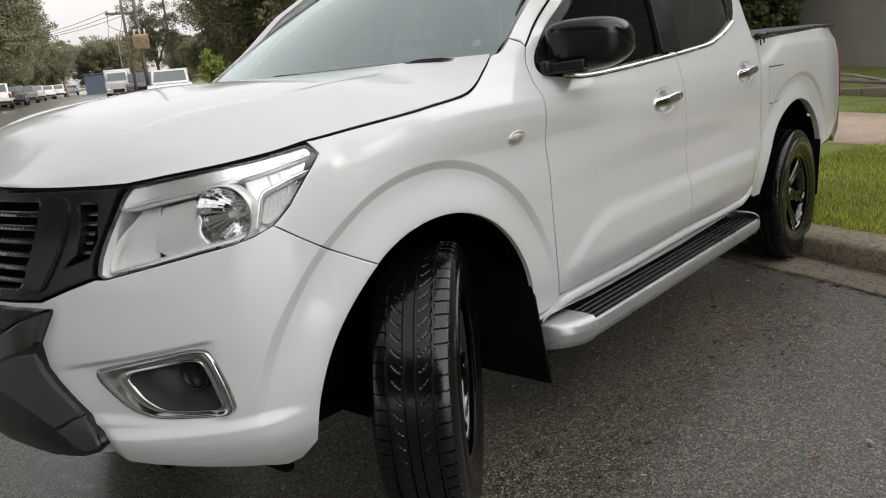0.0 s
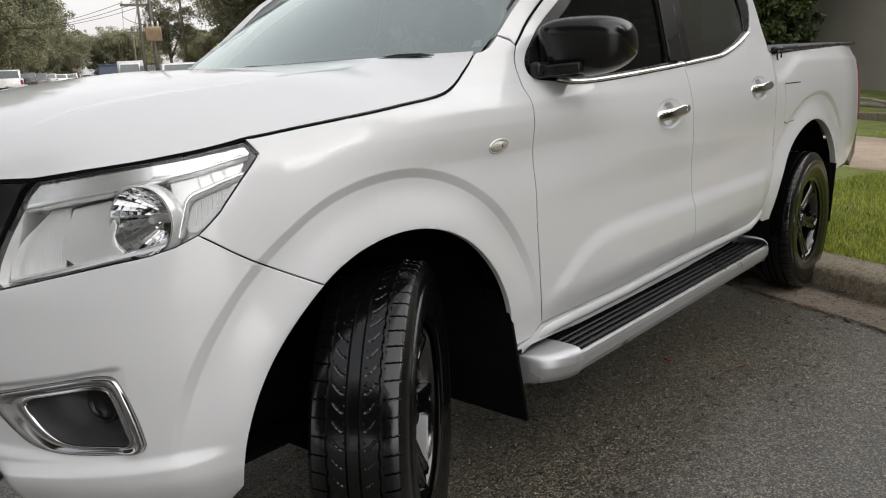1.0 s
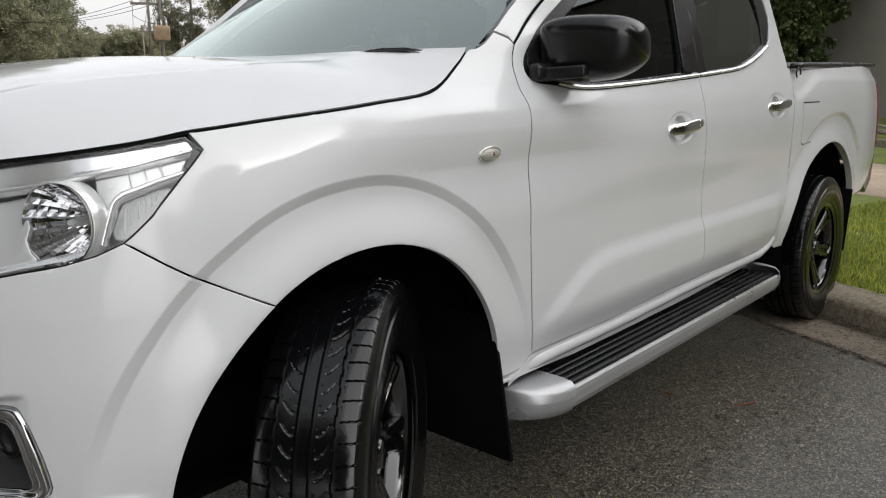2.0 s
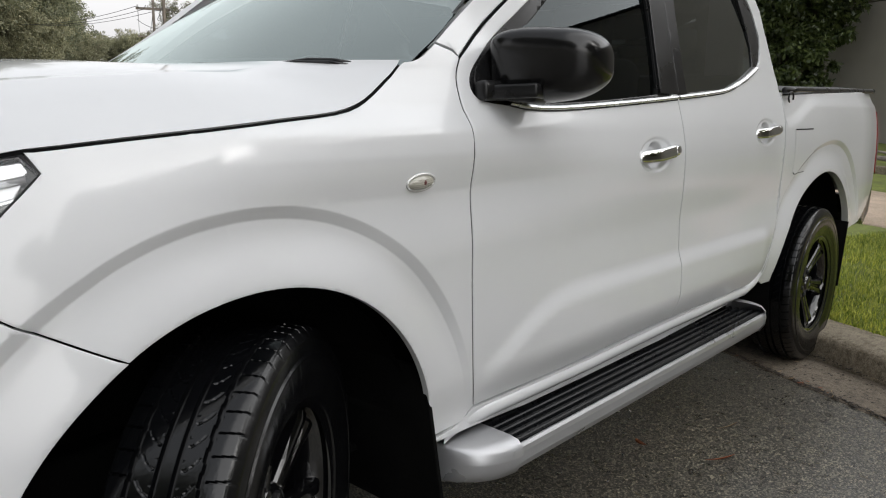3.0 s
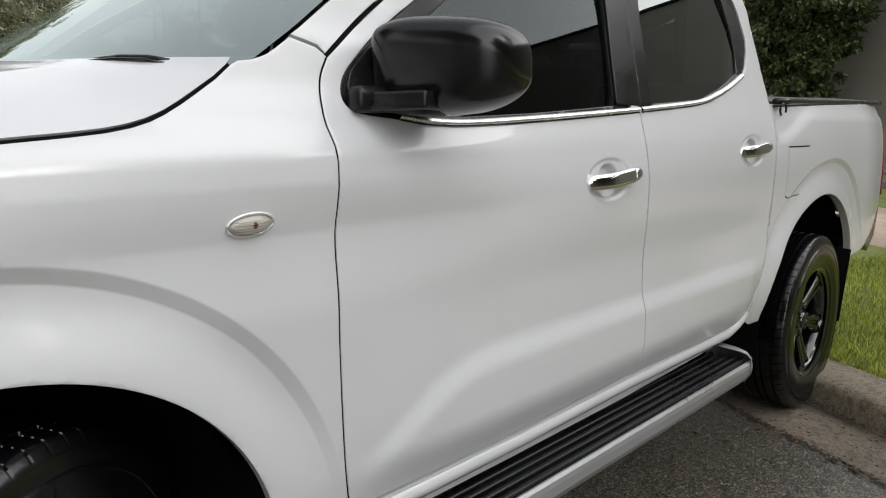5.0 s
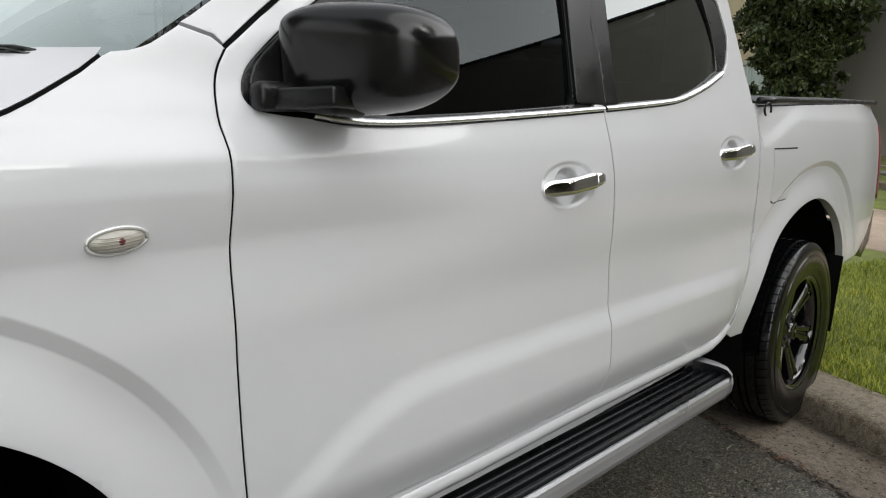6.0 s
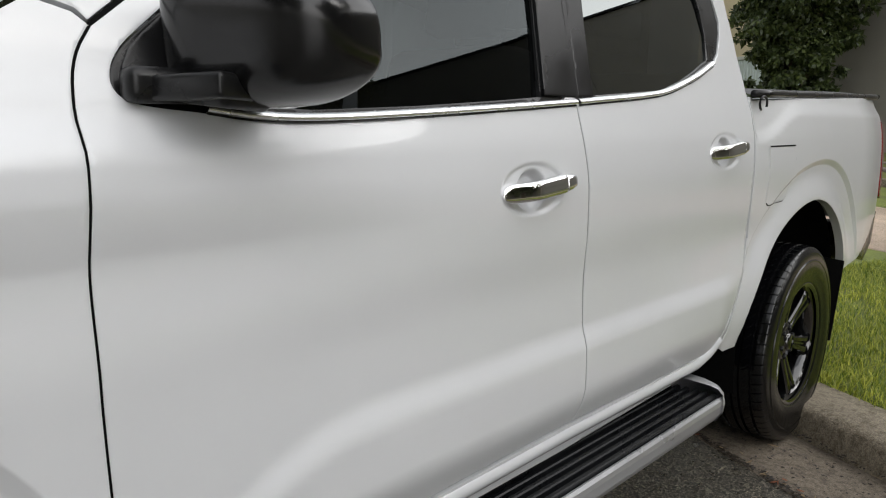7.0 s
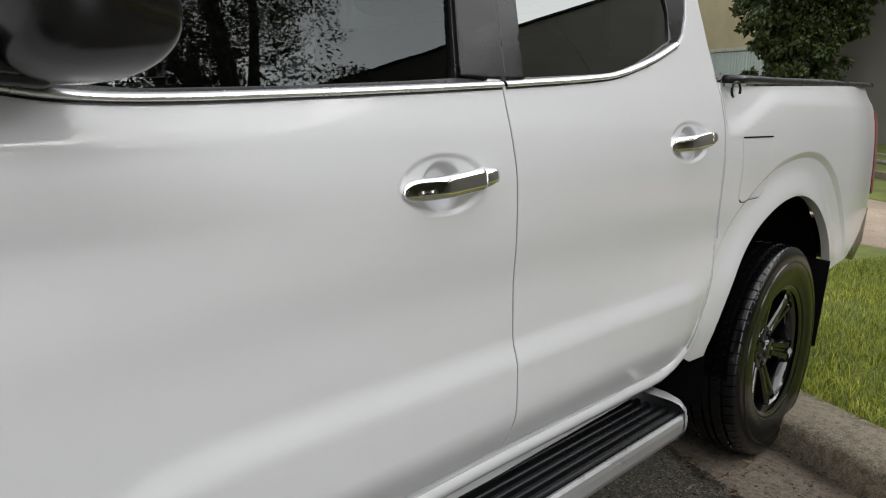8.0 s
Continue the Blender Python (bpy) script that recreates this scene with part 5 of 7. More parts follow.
part("rear_lining", box(2.47, 2.50, -0.74, 0.74, 0.60, 1.30, 0.01), FABRIC, truck)
part("cab_floor", box(0.55, 2.54, -0.80, 0.80, 0.44, 0.47), UNDER, truck)
part("firewall", box(0.50, 0.54, -0.74, 0.74, 0.45, 1.12), UNDER, truck)

# bed: floor, walls, tailgate, soft cover
part("bed_floor", box(2.64, 4.30, -0.60, 0.60, 0.70, 0.73), UNDER, truck)
part("bed_front", box(2.645, 2.67, -0.85, 0.85, 0.55, 1.235, 0.004), PAINT, truck)
part("tailgate", box(4.31, 4.36, -0.78, 0.78, 0.70, 1.27, 0.015, 3), PAINT, truck)
part("rear_bumper", box(4.25, 4.42, -0.80, 0.80, 0.50, 0.68, 0.03, 3), BLACK_SATIN, truck)
cover_rows = []
for x0 in np.linspace(2.655, 4.33, 24):
    t0 = (x0 - 2.655) / 1.675
    zt = 1.262 + 0.032 * t0
    cover_rows.append([(x0, y, zt - 0.024 * abs(y / 0.86) ** 14 + 0.010 * (1 - (y / 0.86) ** 2) + 0.0025 * math.sin(9 * x0 + 3 * y)) for y in np.linspace(-0.86 + 0.055 * t0, 0.86 - 0.055 * t0, 31)])
cover = mesh_part("bed_cover", grid_mesh("bed_cover", np.array(cover_rows)), BLACK_ROUGH, truck, "black soft tonneau cover")
for side in (1, -1):
    bm = bmesh.new()
    add_tube(bm, [(x0, -side * (0.862 - 0.055 * (x0 - 2.655) / 1.675), 1.245 + 0.032 * (x0 - 2.655) / 1.675) for x0 in np.linspace(2.65, 4.33, 12)], 0.012, 10)
    part("cover_rail", bm, BLACK_SATIN, cover)
    bm = bmesh.new()
    add_tube(bm, [(2.70 + 0.03 * math.sin(a) , -side * 0.874, 1.216 + 0.022 * math.cos(a)) for a in np.linspace(-2.6, 2.0, 12)], 0.004, 6)
    part("tie_loop", bm, BLACK_SATIN, cover, "black cord loop")

# side steps
def side_step(side):
    st = bmesh.new()
    prof = [(-0.955, 0.352), (-0.953, 0.364), (-0.947, 0.371), (-0.940, 0.369), (-0.940, 0.356), (-0.80, 0.362), (-0.80, 0.30), (-0.90, 0.292), (-0.938, 0.302), (-0.952, 0.325)]
    rings = [[st.verts.new((x, y * side, z)) for y, z in prof] for x in (0.70, 2.39)]
    for j in range(len(prof)):
        st.faces.new((rings[0][j], rings[0][(j + 1) % len(prof)], rings[1][(j + 1) % len(prof)], rings[1][j]))
    bmesh.ops.recalc_face_normals(st, faces=st.faces[:])
    body = part("side_step", st, SILVER, truck, "silver side step with ribbed black tread", smooth=False)
    pad = bmesh.new()
    ribs = [(-0.941, 0.365)]
    for k in range(5):
        y0 = -0.937 + 0.028 * k
        ribs += [(y0, 0.364), (y0 + 0.003, 0.374), (y0 + 0.006, 0.377), (y0 + 0.013, 0.3775), (y0 + 0.017, 0.374), (y0 + 0.020, 0.364)]
    ribs += [(-0.79, 0.369), (-0.79, 0.358), (-0.941, 0.358)]
    rings = [[pad.verts.new((x, y * side, z)) for y, z in ribs] for x in (0.705, 2.375)]
    for j in range(len(ribs)):
        pad.faces.new((rings[0][j], rings[0][(j + 1) % len(ribs)], rings[1][(j + 1) % len(ribs)], rings[1][j]))
    bmesh.ops.recalc_face_normals(pad, faces=pad.faces[:])
    part("tread_pad", pad, PAD_RUBBER, body, "ribbed black rubber tread", smooth=False)
    # end caps: blunt, rounded in plan
    cap_prof = [(-0.958, 0.345), (-0.955, 0.366), (-0.940, 0.380), (-0.915, 0.385), (-0.86, 0.387), (-0.80, 0.388), (-0.795, 0.30), (-0.90, 0.288), (-0.940, 0.298), (-0.956, 0.325), (-0.958, 0.345)]
    for x0, x1, name, tall in ((0.575, 0.735, "front_cap", 0.0), (2.440, 2.368, "rear_cap", 0.016)):
        rows_ = []
        for k in range(15):
            a = k / 14 * math.pi / 2
            x, w = x1 + (x0 - x1) * math.sin(a), max(0.0, math.cos(a)) ** 0.8
            rows_.append([(x, side * (-0.795 + (y + 0.795) * w), 0.338 + (z - 0.338 + (tall if z > 0.36 else 0)) * (0.86 + 0.14 * w)) for y, z in cap_prof])
        mesh_part(name, grid_mesh(name, np.array(rows_), flip=(side == 1) != (name == "front_cap")), SILVER, body, "silver moulded end cap")
    return body


for side in (1, -1):
    side_step(side)

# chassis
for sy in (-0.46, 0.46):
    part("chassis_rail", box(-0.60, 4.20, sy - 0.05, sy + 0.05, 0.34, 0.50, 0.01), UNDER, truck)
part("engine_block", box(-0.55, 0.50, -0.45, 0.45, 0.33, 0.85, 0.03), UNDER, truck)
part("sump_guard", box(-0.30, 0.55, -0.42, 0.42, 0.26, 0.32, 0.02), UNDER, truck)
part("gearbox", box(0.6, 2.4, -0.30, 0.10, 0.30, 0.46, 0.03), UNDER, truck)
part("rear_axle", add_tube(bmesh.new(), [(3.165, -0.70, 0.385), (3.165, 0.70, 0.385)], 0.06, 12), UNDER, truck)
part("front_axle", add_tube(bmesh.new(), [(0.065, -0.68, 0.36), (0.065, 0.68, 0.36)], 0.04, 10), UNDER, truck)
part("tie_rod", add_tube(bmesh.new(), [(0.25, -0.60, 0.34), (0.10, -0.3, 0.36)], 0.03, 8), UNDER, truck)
# two added, unseen plates that keep light off the ground below the truck
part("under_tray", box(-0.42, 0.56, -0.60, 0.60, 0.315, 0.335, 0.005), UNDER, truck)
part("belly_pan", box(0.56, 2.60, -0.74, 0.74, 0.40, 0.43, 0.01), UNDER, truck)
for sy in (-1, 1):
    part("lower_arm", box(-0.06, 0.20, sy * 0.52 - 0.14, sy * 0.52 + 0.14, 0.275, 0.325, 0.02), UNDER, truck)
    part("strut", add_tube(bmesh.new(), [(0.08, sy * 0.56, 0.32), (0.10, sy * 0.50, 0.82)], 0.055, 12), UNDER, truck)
    # added inner and front walls, only to block light in the wheel wells
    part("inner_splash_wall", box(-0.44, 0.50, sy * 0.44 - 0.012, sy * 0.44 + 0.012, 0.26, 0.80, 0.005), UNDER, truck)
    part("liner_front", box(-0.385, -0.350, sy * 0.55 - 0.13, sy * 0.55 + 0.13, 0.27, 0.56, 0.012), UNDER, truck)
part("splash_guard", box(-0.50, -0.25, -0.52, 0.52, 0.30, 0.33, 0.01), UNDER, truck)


# wheels
def tyre_mesh(fine):
    """Tread with wavy grooves, shoulder blocks and curved sipes; outer face to -y."""
    n = 1408 if fine else 96
    ty = np.linspace(-0.108, 0.108, 87 if fine else 21)
    prof_in = [(-0.100, 0.232), (-0.112, 0.238), (-0.118, 0.243), (-0.1195, 0.247), (-0.119, 0.251), (-0.128, 0.270), (-0.1305, 0.290), (-0.131, 0.305), (-0.129, 0.322), (-0.1305, 0.3235), (-0.1305, 0.3265), (-0.126, 0.330), (-0.1250, 0.345), (-0.1225, 0.354), (-0.1235, 0.3555), (-0.1225, 0.358), (-0.118, 0.364), (-0.113, 0.370)]
    yy = np.array([p[0] for p in prof_in] + ty.tolist() + [-p[0] for p in prof_in[::-1]])
    rr = np.array([p[1] for p in prof_in] + [0.3815 - 0.0065 * abs(v / 0.108) ** 5 for v in ty] + [p[1] for p in prof_in[::-1]])
    a = np.arange(n) * 2 * math.pi / n
    A, Y = np.meshgrid(a, yy, indexing="ij")
    R = np.repeat(rr[None], n, 0)
    if fine:
        tread = np.abs(Y) < 0.1085
        cut = np.zeros_like(R)
        pitch = 2 * math.pi / 64
        ph = (A / pitch) % 1.0
        zig = np.abs(((A / pitch) * 1.0) % 1.0 - 0.5) * 4 - 1
        for g, w, wavy in ((-0.065, 0.0050, 0.0016), (-0.0155, 0.0048, 0.0), (0.0155, 0.0048, 0.0), (0.066, 0.0050, -0.0016)):
            cut = np.maximum(cut, (np.abs(Y - g - wavy * zig) < w) * 0.009)
        # shoulder blocks: slots that bend as they leave the outer groove
        slot = (ph + 3.0 * (np.abs(Y) - 0.075)) % 1.0
        cut = np.maximum(cut, ((np.abs(Y) > 0.069) & (slot < 0.07)) * 0.006)
        # short curved sipes in the two wide ribs, and nicks at the straight grooves
        lean = np.clip((np.abs(Y) - 0.022) / 0.030, 0, 1)
        sipe = (ph + 0.55 * lean * lean + 0.30) % 1.0
        cut = np.maximum(cut, ((np.abs(Y) > 0.027) & (np.abs(Y) < 0.054) & (sipe < 0.07)) * 0.0017)
        nick = (ph + 0.72) % 1.0
        cut = np.maximum(cut, ((np.abs(Y) > 0.019) & (np.abs(Y) < 0.0255) & (nick < 0.06)) * 0.0012)
        R = R - cut * tread
        R = R - 0.0010 * ((np.abs(Y) > 0.108) & (np.abs(Y) < 0.1205) & (R > 0.34)) * (slot < 0.14)
        # raised lettering blocks on the outer wall, too worn to read
        word = np.abs(((A * 57.3 + 40) % 120) - 30) < 26
        letter = ((A * 57.3) % 8.5 < 6.0) & word & (R > 0.285) & (R < 0.316) & (np.abs(Y) > 0.12)
        Y = Y + np.sign(Y) * 0.0005 * letter
    pts = np.stack([R * np.cos(A), Y * 0.94, R * np.sin(A)], -1)
    pts = np.concatenate([pts, pts[:1]])
    return grid_mesh("tyre", pts, flip=True)


TYRE_FINE, TYRE_PLAIN = tyre_mesh(True), tyre_mesh(False)
for me_ in (TYRE_FINE, TYRE_PLAIN):
    me_.materials.append(RUBBER)
    me_.polygons.foreach_set("use_smooth", [True] * len(me_.polygons))
    me_.set_sharp_from_angle(angle=radians(38))


def wheel(parent, at, turn, fine, size=1.0):
    w = new("wheel")
    w.parent = parent
    w.matrix_basis = pose(*at, 0, 0, turn) @ Matrix.Diagonal((size, 0.90 * size, size, 1))
    t = new("tyre", (TYRE_FINE if fine else TYRE_PLAIN))
    t.parent = w
    tagged(t, "black road tyre with block shoulders")
    bm = lathe([(-0.100, 0.222), (-0.106, 0.232), (-0.108, 0.240), (-0.102, 0.243), (-0.092, 0.236), (-0.086, 0.222), (-0.060, 0.214), (0.02, 0.200), (0.09, 0.215), (0.10, 0.235)], 72, "y")
    part("rim", bm, RIM_BLACK, w, "gloss black alloy rim")
    part("brake_disc", lathe([(-0.01, 0.06), (-0.01, 0.15), (0.01, 0.15)], 40, "y"), UNDER, w)
    part("inner_disc", lathe([(0.03, 0.0), (0.03, 0.205)], 40, "y"), UNDER, w)
    hub = part("hub", lathe([(-0.074, 0.0), (-0.074, 0.028), (-0.068, 0.034), (-0.060, 0.036), (-0.056, 0.062), (-0.050, 0.078), (-0.030, 0.085), (0.0, 0.085)], 40, "y"), RIM_BLACK, w)
    for k in range(6):
        a = 2 * math.pi * k / 6 + 0.80
        bm = bmesh.new()
        rot = Matrix.Rotation(-a, 4, "Y")
        ring = []
        for r, hw, y0 in ((0.050, 0.026, -0.046), (0.080, 0.026, -0.052), (0.12, 0.028, -0.060), (0.165, 0.033, -0.070), (0.200, 0.041, -0.079), (0.220, 0.050, -0.080)):
            sect = ((0.034, -1.0), (0.010, -1.0), (0.002, -0.86), (0.0, -0.70), (0.001, -0.30), (0.009, -0.10), (0.009, 0.10), (0.001, 0.30), (0.0, 0.70), (0.002, 0.86), (0.010, 1.0), (0.034, 1.0))
            ring.append([bm.verts.new(rot @ Vector((r, y0 + dy, hw * c))) for dy, c in sect])
        for p, q_ in zip(ring, ring[1:]):
            for j in range(12):
                bm.faces.new((p[j], p[(j + 1) % 12], q_[(j + 1) % 12], q_[j]))
        bm.faces.new(ring[0][::-1])
        bm.faces.new(ring[-1])
        bmesh.ops.recalc_face_normals(bm, faces=bm.faces[:])
        part("spoke", bm, RIM_BLACK, w, smooth=False)
        b2 = 2 * math.pi * k / 6 + 0.80 + math.pi / 6
        bm = lathe([(-0.066, 0.0), (-0.066, 0.008), (-0.062, 0.0105), (-0.04, 0.0105)], 6, "y", m=Matrix.Translation((0.057 * math.cos(b2), 0, 0.057 * math.sin(b2))))
        part("wheel_nut", bm, BLACK_SATIN, w, smooth=False)
    return w


wheel(truck, (0.073, -0.795, 0.3835), 33.5, True)
wheel(truck, (3.20, -0.812, 0.345), 0, True, 0.97)
wheel(truck, (0.065, 0.785, 0.3835), 180 + 30, False)
wheel(truck, (3.165, 0.795, 0.3835), 180, False)


# door mirrors
def mirror(side):
    root_m = Matrix.Diagonal((1, side, 1, 1))
    bm = bmesh.new()
    bmesh.ops.create_uvsphere(bm, u_segments=56, v_segments=32, radius=1.0)
    bmesh.ops.rotate(bm, matrix=Matrix.Rotation(radians(90), 3, "Y"), verts=bm.verts[:])
    for v in bm.verts:
        x, y, z = v.co
        # pod: square towards the door, rounded and cut up towards its tip, domed to the front
        far_ = 0.5 - y / 2
        ez_ = 0.34 + 0.28 * far_
        px, py, pz = (math.copysign(abs(c) ** e, c) for c, e in ((x, 0.75), (y, 0.40 + 0.22 * far_), (z, ez_)))
        px *= 0.40 if px > 0 else 1.0
        out = 0.5 - py / 2
        top = 0.096 - 0.020 * out - 0.030 * (1 - out) ** 3
        low = 0.094 - 0.046 * out ** 3
        v.co = (px * 0.100 + 0.030 * out - 0.012 * pz, py * 0.138, pz * (top if pz > 0 else low))
    m = Matrix.Translation((0.852, -0.918, 1.262)) @ pose(0, 0, 0, 3, 0, 12)
    bmesh.ops.transform(bm, matrix=m, verts=bm.verts[:])
    pod_m = bm
    arm = bmesh.new()
    add_box(arm, -0.05, 0.060, -0.070, 0.055, -0.017, 0.015, 0.007, 3, pose(0.775, -0.868, 1.196, -3, 3, 20))
    foot = bmesh.new()
    add_box(foot, 0.690, 0.86, -0.855, -0.815, 1.176, 1.222, 0.014, 3)
    seam = bmesh.new()
    add_box(seam, -0.040, 0.05, -0.030, 0.10, -0.014, 0.020, 0.012, 3, pose(0.800, -0.895, 1.186, 4, 4, 14))
    out = []
    for b in (pod_m, arm, foot, seam):
        if side == -1:
            bmesh.ops.transform(b, matrix=root_m, verts=b.verts[:])
            bmesh.ops.reverse_faces(b, faces=b.faces[:])
    pod = part("door_mirror", pod_m, MIRROR_BLACK, truck, "gloss black door mirror housing")
    part("mirror_arm", arm, BLACK_SATIN, pod)
    part("mirror_foot", foot, BLACK_SATIN, pod)
    part("mirror_base", seam, BLACK_SATIN, pod)
    panel("sail_panel", rounded([(0.695, 1.184), (0.86, 1.176), (0.872, 1.25), (0.89, 1.335), (0.81, 1.322), (0.748, 1.276), (0.706, 1.236)], 1), BLACK_SATIN, pod, spacing=0.03, side=side, lift=0.002, gap=0, rim=0.01)


mirror(1)
mirror(-1)

for ob in (truck, *truck.children_recursive):
    if ob.name.split(".")[0] in ("window_pane", "lens", "windscreen", "rear_window"):
        ob.visible_shadow = False

# ---- ground, kerb, verge ----
U, V = Vector((0.4617, 0.887, 0)), Vector((0.887, -0.4617, 0))


def street(u, v, z=0.0):
    """World place from metres along the street and towards the verge."""
    p = float(u) * U + float(v) * V
    return (p.x, p.y, z)


def rise(u):
    """The street climbs away from the truck."""
    t = min(1.0, max(0.0, (u - 2.0) / 14.0))
    return (0.0254 * u + 0.345) * t * t * (3 - 2 * t)


def strip(name, material, v_knots, us, label, profile=None, wobble=0.0):
    pts = np.array([[street(u, v + wobble * noise.noise(Vector((float(u) * 3.1, v, 0.3))), z + rise(u)) for v, z in v_knots] for u in us])
    ob = mesh_part(name, grid_mesh(name, pts, flip=True), material)
    return tagged(ob, label, name.replace("_", " "), kind="structure")


long_u = [-1200, -400, -120, -60] + list(np.arange(-30, 30.1, 1.0)) + [36, 45, 60, 80, 110, 150, 220, 400, 1200]
near_u = [-1200, -400, -120, -60, -30] + list(np.arange(-16, 16.1, 0.25)) + [20, 25, 30, 36, 45, 60, 80, 110, 150, 220, 400, 1200]
road = strip("road", ASPHALT, [(-9.2, 0.0), (-6, 0.0), (-2, 0.0), (1, 0.0), (2.0, 0.0), (2.5, 0.0), (2.895, -0.001)], near_u, "dark wet coarse-chip asphalt road", wobble=0.012)
gutter = strip("gutter", GUTTER_MAT, [(2.865, -0.014), (2.875, 0.003), (2.95, -0.004), (3.08, -0.015), (3.20, -0.027), (3.325, -0.042), (3.335, -0.06)], near_u, "stained concrete gutter with grit", wobble=0.008)
kerb = strip("kerb", KERB_MAT, [(3.316, -0.06), (3.321, -0.02), (3.328, 0.050), (3.338, 0.074), (3.36, 0.086), (3.45, 0.090), (3.60, 0.089), (3.605, 0.03)], near_u, "weathered rounded concrete kerb", wobble=0.006)
VERGE = [(3.597, 0.062), (3.70, 0.080), (4.2, 0.102), (5.3, 0.125), (6.36, 0.15)]
verge = strip("grass_verge", SOIL, VERGE, near_u, "green mown grass verge beside the kerb")
footpath = strip("footpath", PATH_MAT, [(6.35, 0.10), (6.355, 0.158), (7.5, 0.165), (8.62, 0.158), (8.625, 0.10)], long_u, "pale concrete footpath")
lawn = strip("lawn", SOIL, [(8.61, 0.15), (10, 0.16), (12, 0.16), (14.6, 0.16), (60, 0.25), (1500, 0.4)], long_u, "mown green lawn in front of the building")
far_verge = strip("far_verge", FAR_SOIL, [(-1500, 0.4), (-30, 0.2), (-12, 0.14), (-9.3, 0.13), (-9.2, -0.02)], long_u, "grassy verge across the road")


def grass(name, parent_label, u0, u1, v0, v1, count, height, width, z0, seed):
    rng = np.random.default_rng(seed)
    u, v = rng.uniform(u0, u1, count), rng.uniform(v0, v1, count)
    clump = np.array([noise.noise(Vector((a * 2.2, b * 2.2, 0.7))) for a, b in zip(u, v)])
    keep = rng.uniform(0, 1, count) < 0.72 + 0.5 * clump
    u, v, clump = u[keep], v[keep], clump[keep]
    k = len(u)
    az = rng.uniform(0, 2 * math.pi, k)
    h = height * rng.uniform(0.5, 1.25, k) * (1 + 0.5 * clump)
    lean = rng.uniform(0.2, 1.3, k) * h
    base = np.stack([u * U.x + v * V.x, u * U.y + v * V.y, np.zeros(k)], 1)
    base[:, 2] += np.interp(v, [q_[0] for q_ in VERGE], [q_[1] for q_ in VERGE]) if v0 < 5 else z0
    d = np.stack([np.cos(az), np.sin(az), np.zeros(k)], 1)
    p = np.stack([-np.sin(az), np.cos(az), np.zeros(k)], 1)
    w = width * rng.uniform(0.6, 1.3, k)[:, None]
    up = np.array((0, 0, 1.0))
    a, b = base - p * w, base + p * w
    m_ = base + d * (lean * 0.35)[:, None] + up * (h * 0.62)[:, None]
    c, e = m_ - p * w * 0.7, m_ + p * w * 0.7
    tip = base + d * lean[:, None] + up * (h * 0.92)[:, None]
    verts = np.stack([a, b, e, c, tip], 1).reshape(-1, 3)
    i = np.arange(k)[:, None] * 5
    me = bpy.data.meshes.new(name)
    quads = np.concatenate([i, i + 1, i + 2, i + 3], 1).tolist()
    tris = np.concatenate([i + 3, i + 2, i + 4], 1).tolist()
    me.from_pydata(verts.tolist(), [], quads + tris)
    return tagged(mesh_part(name, me, BLADE), parent_label, "grass", kind="stuff")


grass("grass", "short bright green lawn grass with dry blades", -4.2, 2.6, 3.59, 6.34, 170000, 0.045, 0.0022, 0.0, 3)
grass("grass", "short bright green lawn grass", 1.0, 11.5, 8.64, 10.28, 60000, 0.05, 0.004, 0.165, 4)

# ---- buildings beside the street ----
def turned(u, v, z=0.0):
    """A pose whose x runs along the street and whose y points to the road."""
    p = street(u, v, z)
    return pose(p[0], p[1], p[2], 0, 0, math.degrees(math.atan2(U.y, U.x)))


def rooted(name, label, category, u, v, z=0.0, group=""):
    ob = new(name)
    ob.empty_display_size = 0.2
    ob.matrix_basis = turned(u, v, z)
    return tagged(ob, label, category, group)


office = rooted("office_building", "low building with dark grey-brown precast concrete wall panels", "building", 11.85, 14.75, 0.12)
for k in range(7):
    for z0, z1 in ((0.0, 3.30), (3.32, 6.65)):
        x1 = -6.004 * k
        part("wall_panel", box(x1 - 6.0, x1, -0.20, 0.0, z0, z1, 0.012), WALL_PAINT, office, smooth=False)
part("core_wall", box(-42.1, -0.02, -8.0, -0.06, 0.0, 6.55), WALL_PAINT, office, smooth=False)
part("parapet_cap", box(-42.2, 0.08, -0.30, 0.06, 6.655, 6.72, 0.01), BLACK_SATIN, office, smooth=False)
edging = rooted("garden_edging", "grey concrete garden edging along the mulch bed", "edging", 4.0, 10.35, 0.12)
for k in range(8):
    part("edging_block", box(-2.0 + 1.0 * k, -1.01 + 1.0 * k, -0.09, 0.05, -0.06, 0.26, 0.015), KERB_MAT, edging, smooth=False)
mulch = rooted("garden_bed", "dark mulch bed at the foot of the wall", "garden bed", 4.0, 12.55, 0.12)
bm = bmesh.new()
bmesh.ops.create_grid(bm, x_segments=60, y_segments=6, size=1.0)
for v_ in bm.verts:
    v_.co = (2 + v_.co.x * 4.0, v_.co.y * 2.12, 0.20 - 0.02 * v_.co.y + 0.05 * noise.noise(Vector((v_.co.x * 22, v_.co.y * 4, 1.3))))
part("mulch", bm, POLE_WOOD, mulch)
log = rooted("fallen_branch", "grey bare branch lying on the garden bed", "branch", 4.6, 10.75, 0.36)
bm = bmesh.new()
add_tube(bm, [(0, 0, 0.02), (0.9, 0.04, 0.05), (1.8, -0.03, 0.10), (2.7, 0.02, 0.14)], [0.05, 0.045, 0.04, 0.02], 8)
add_tube(bm, [(1.2, 0, 0.06), (1.9, 0.02, 0.20), (2.4, 0, 0.24)], [0.03, 0.02, 0.012], 6)
part("branch", bm, TIMBER, log)
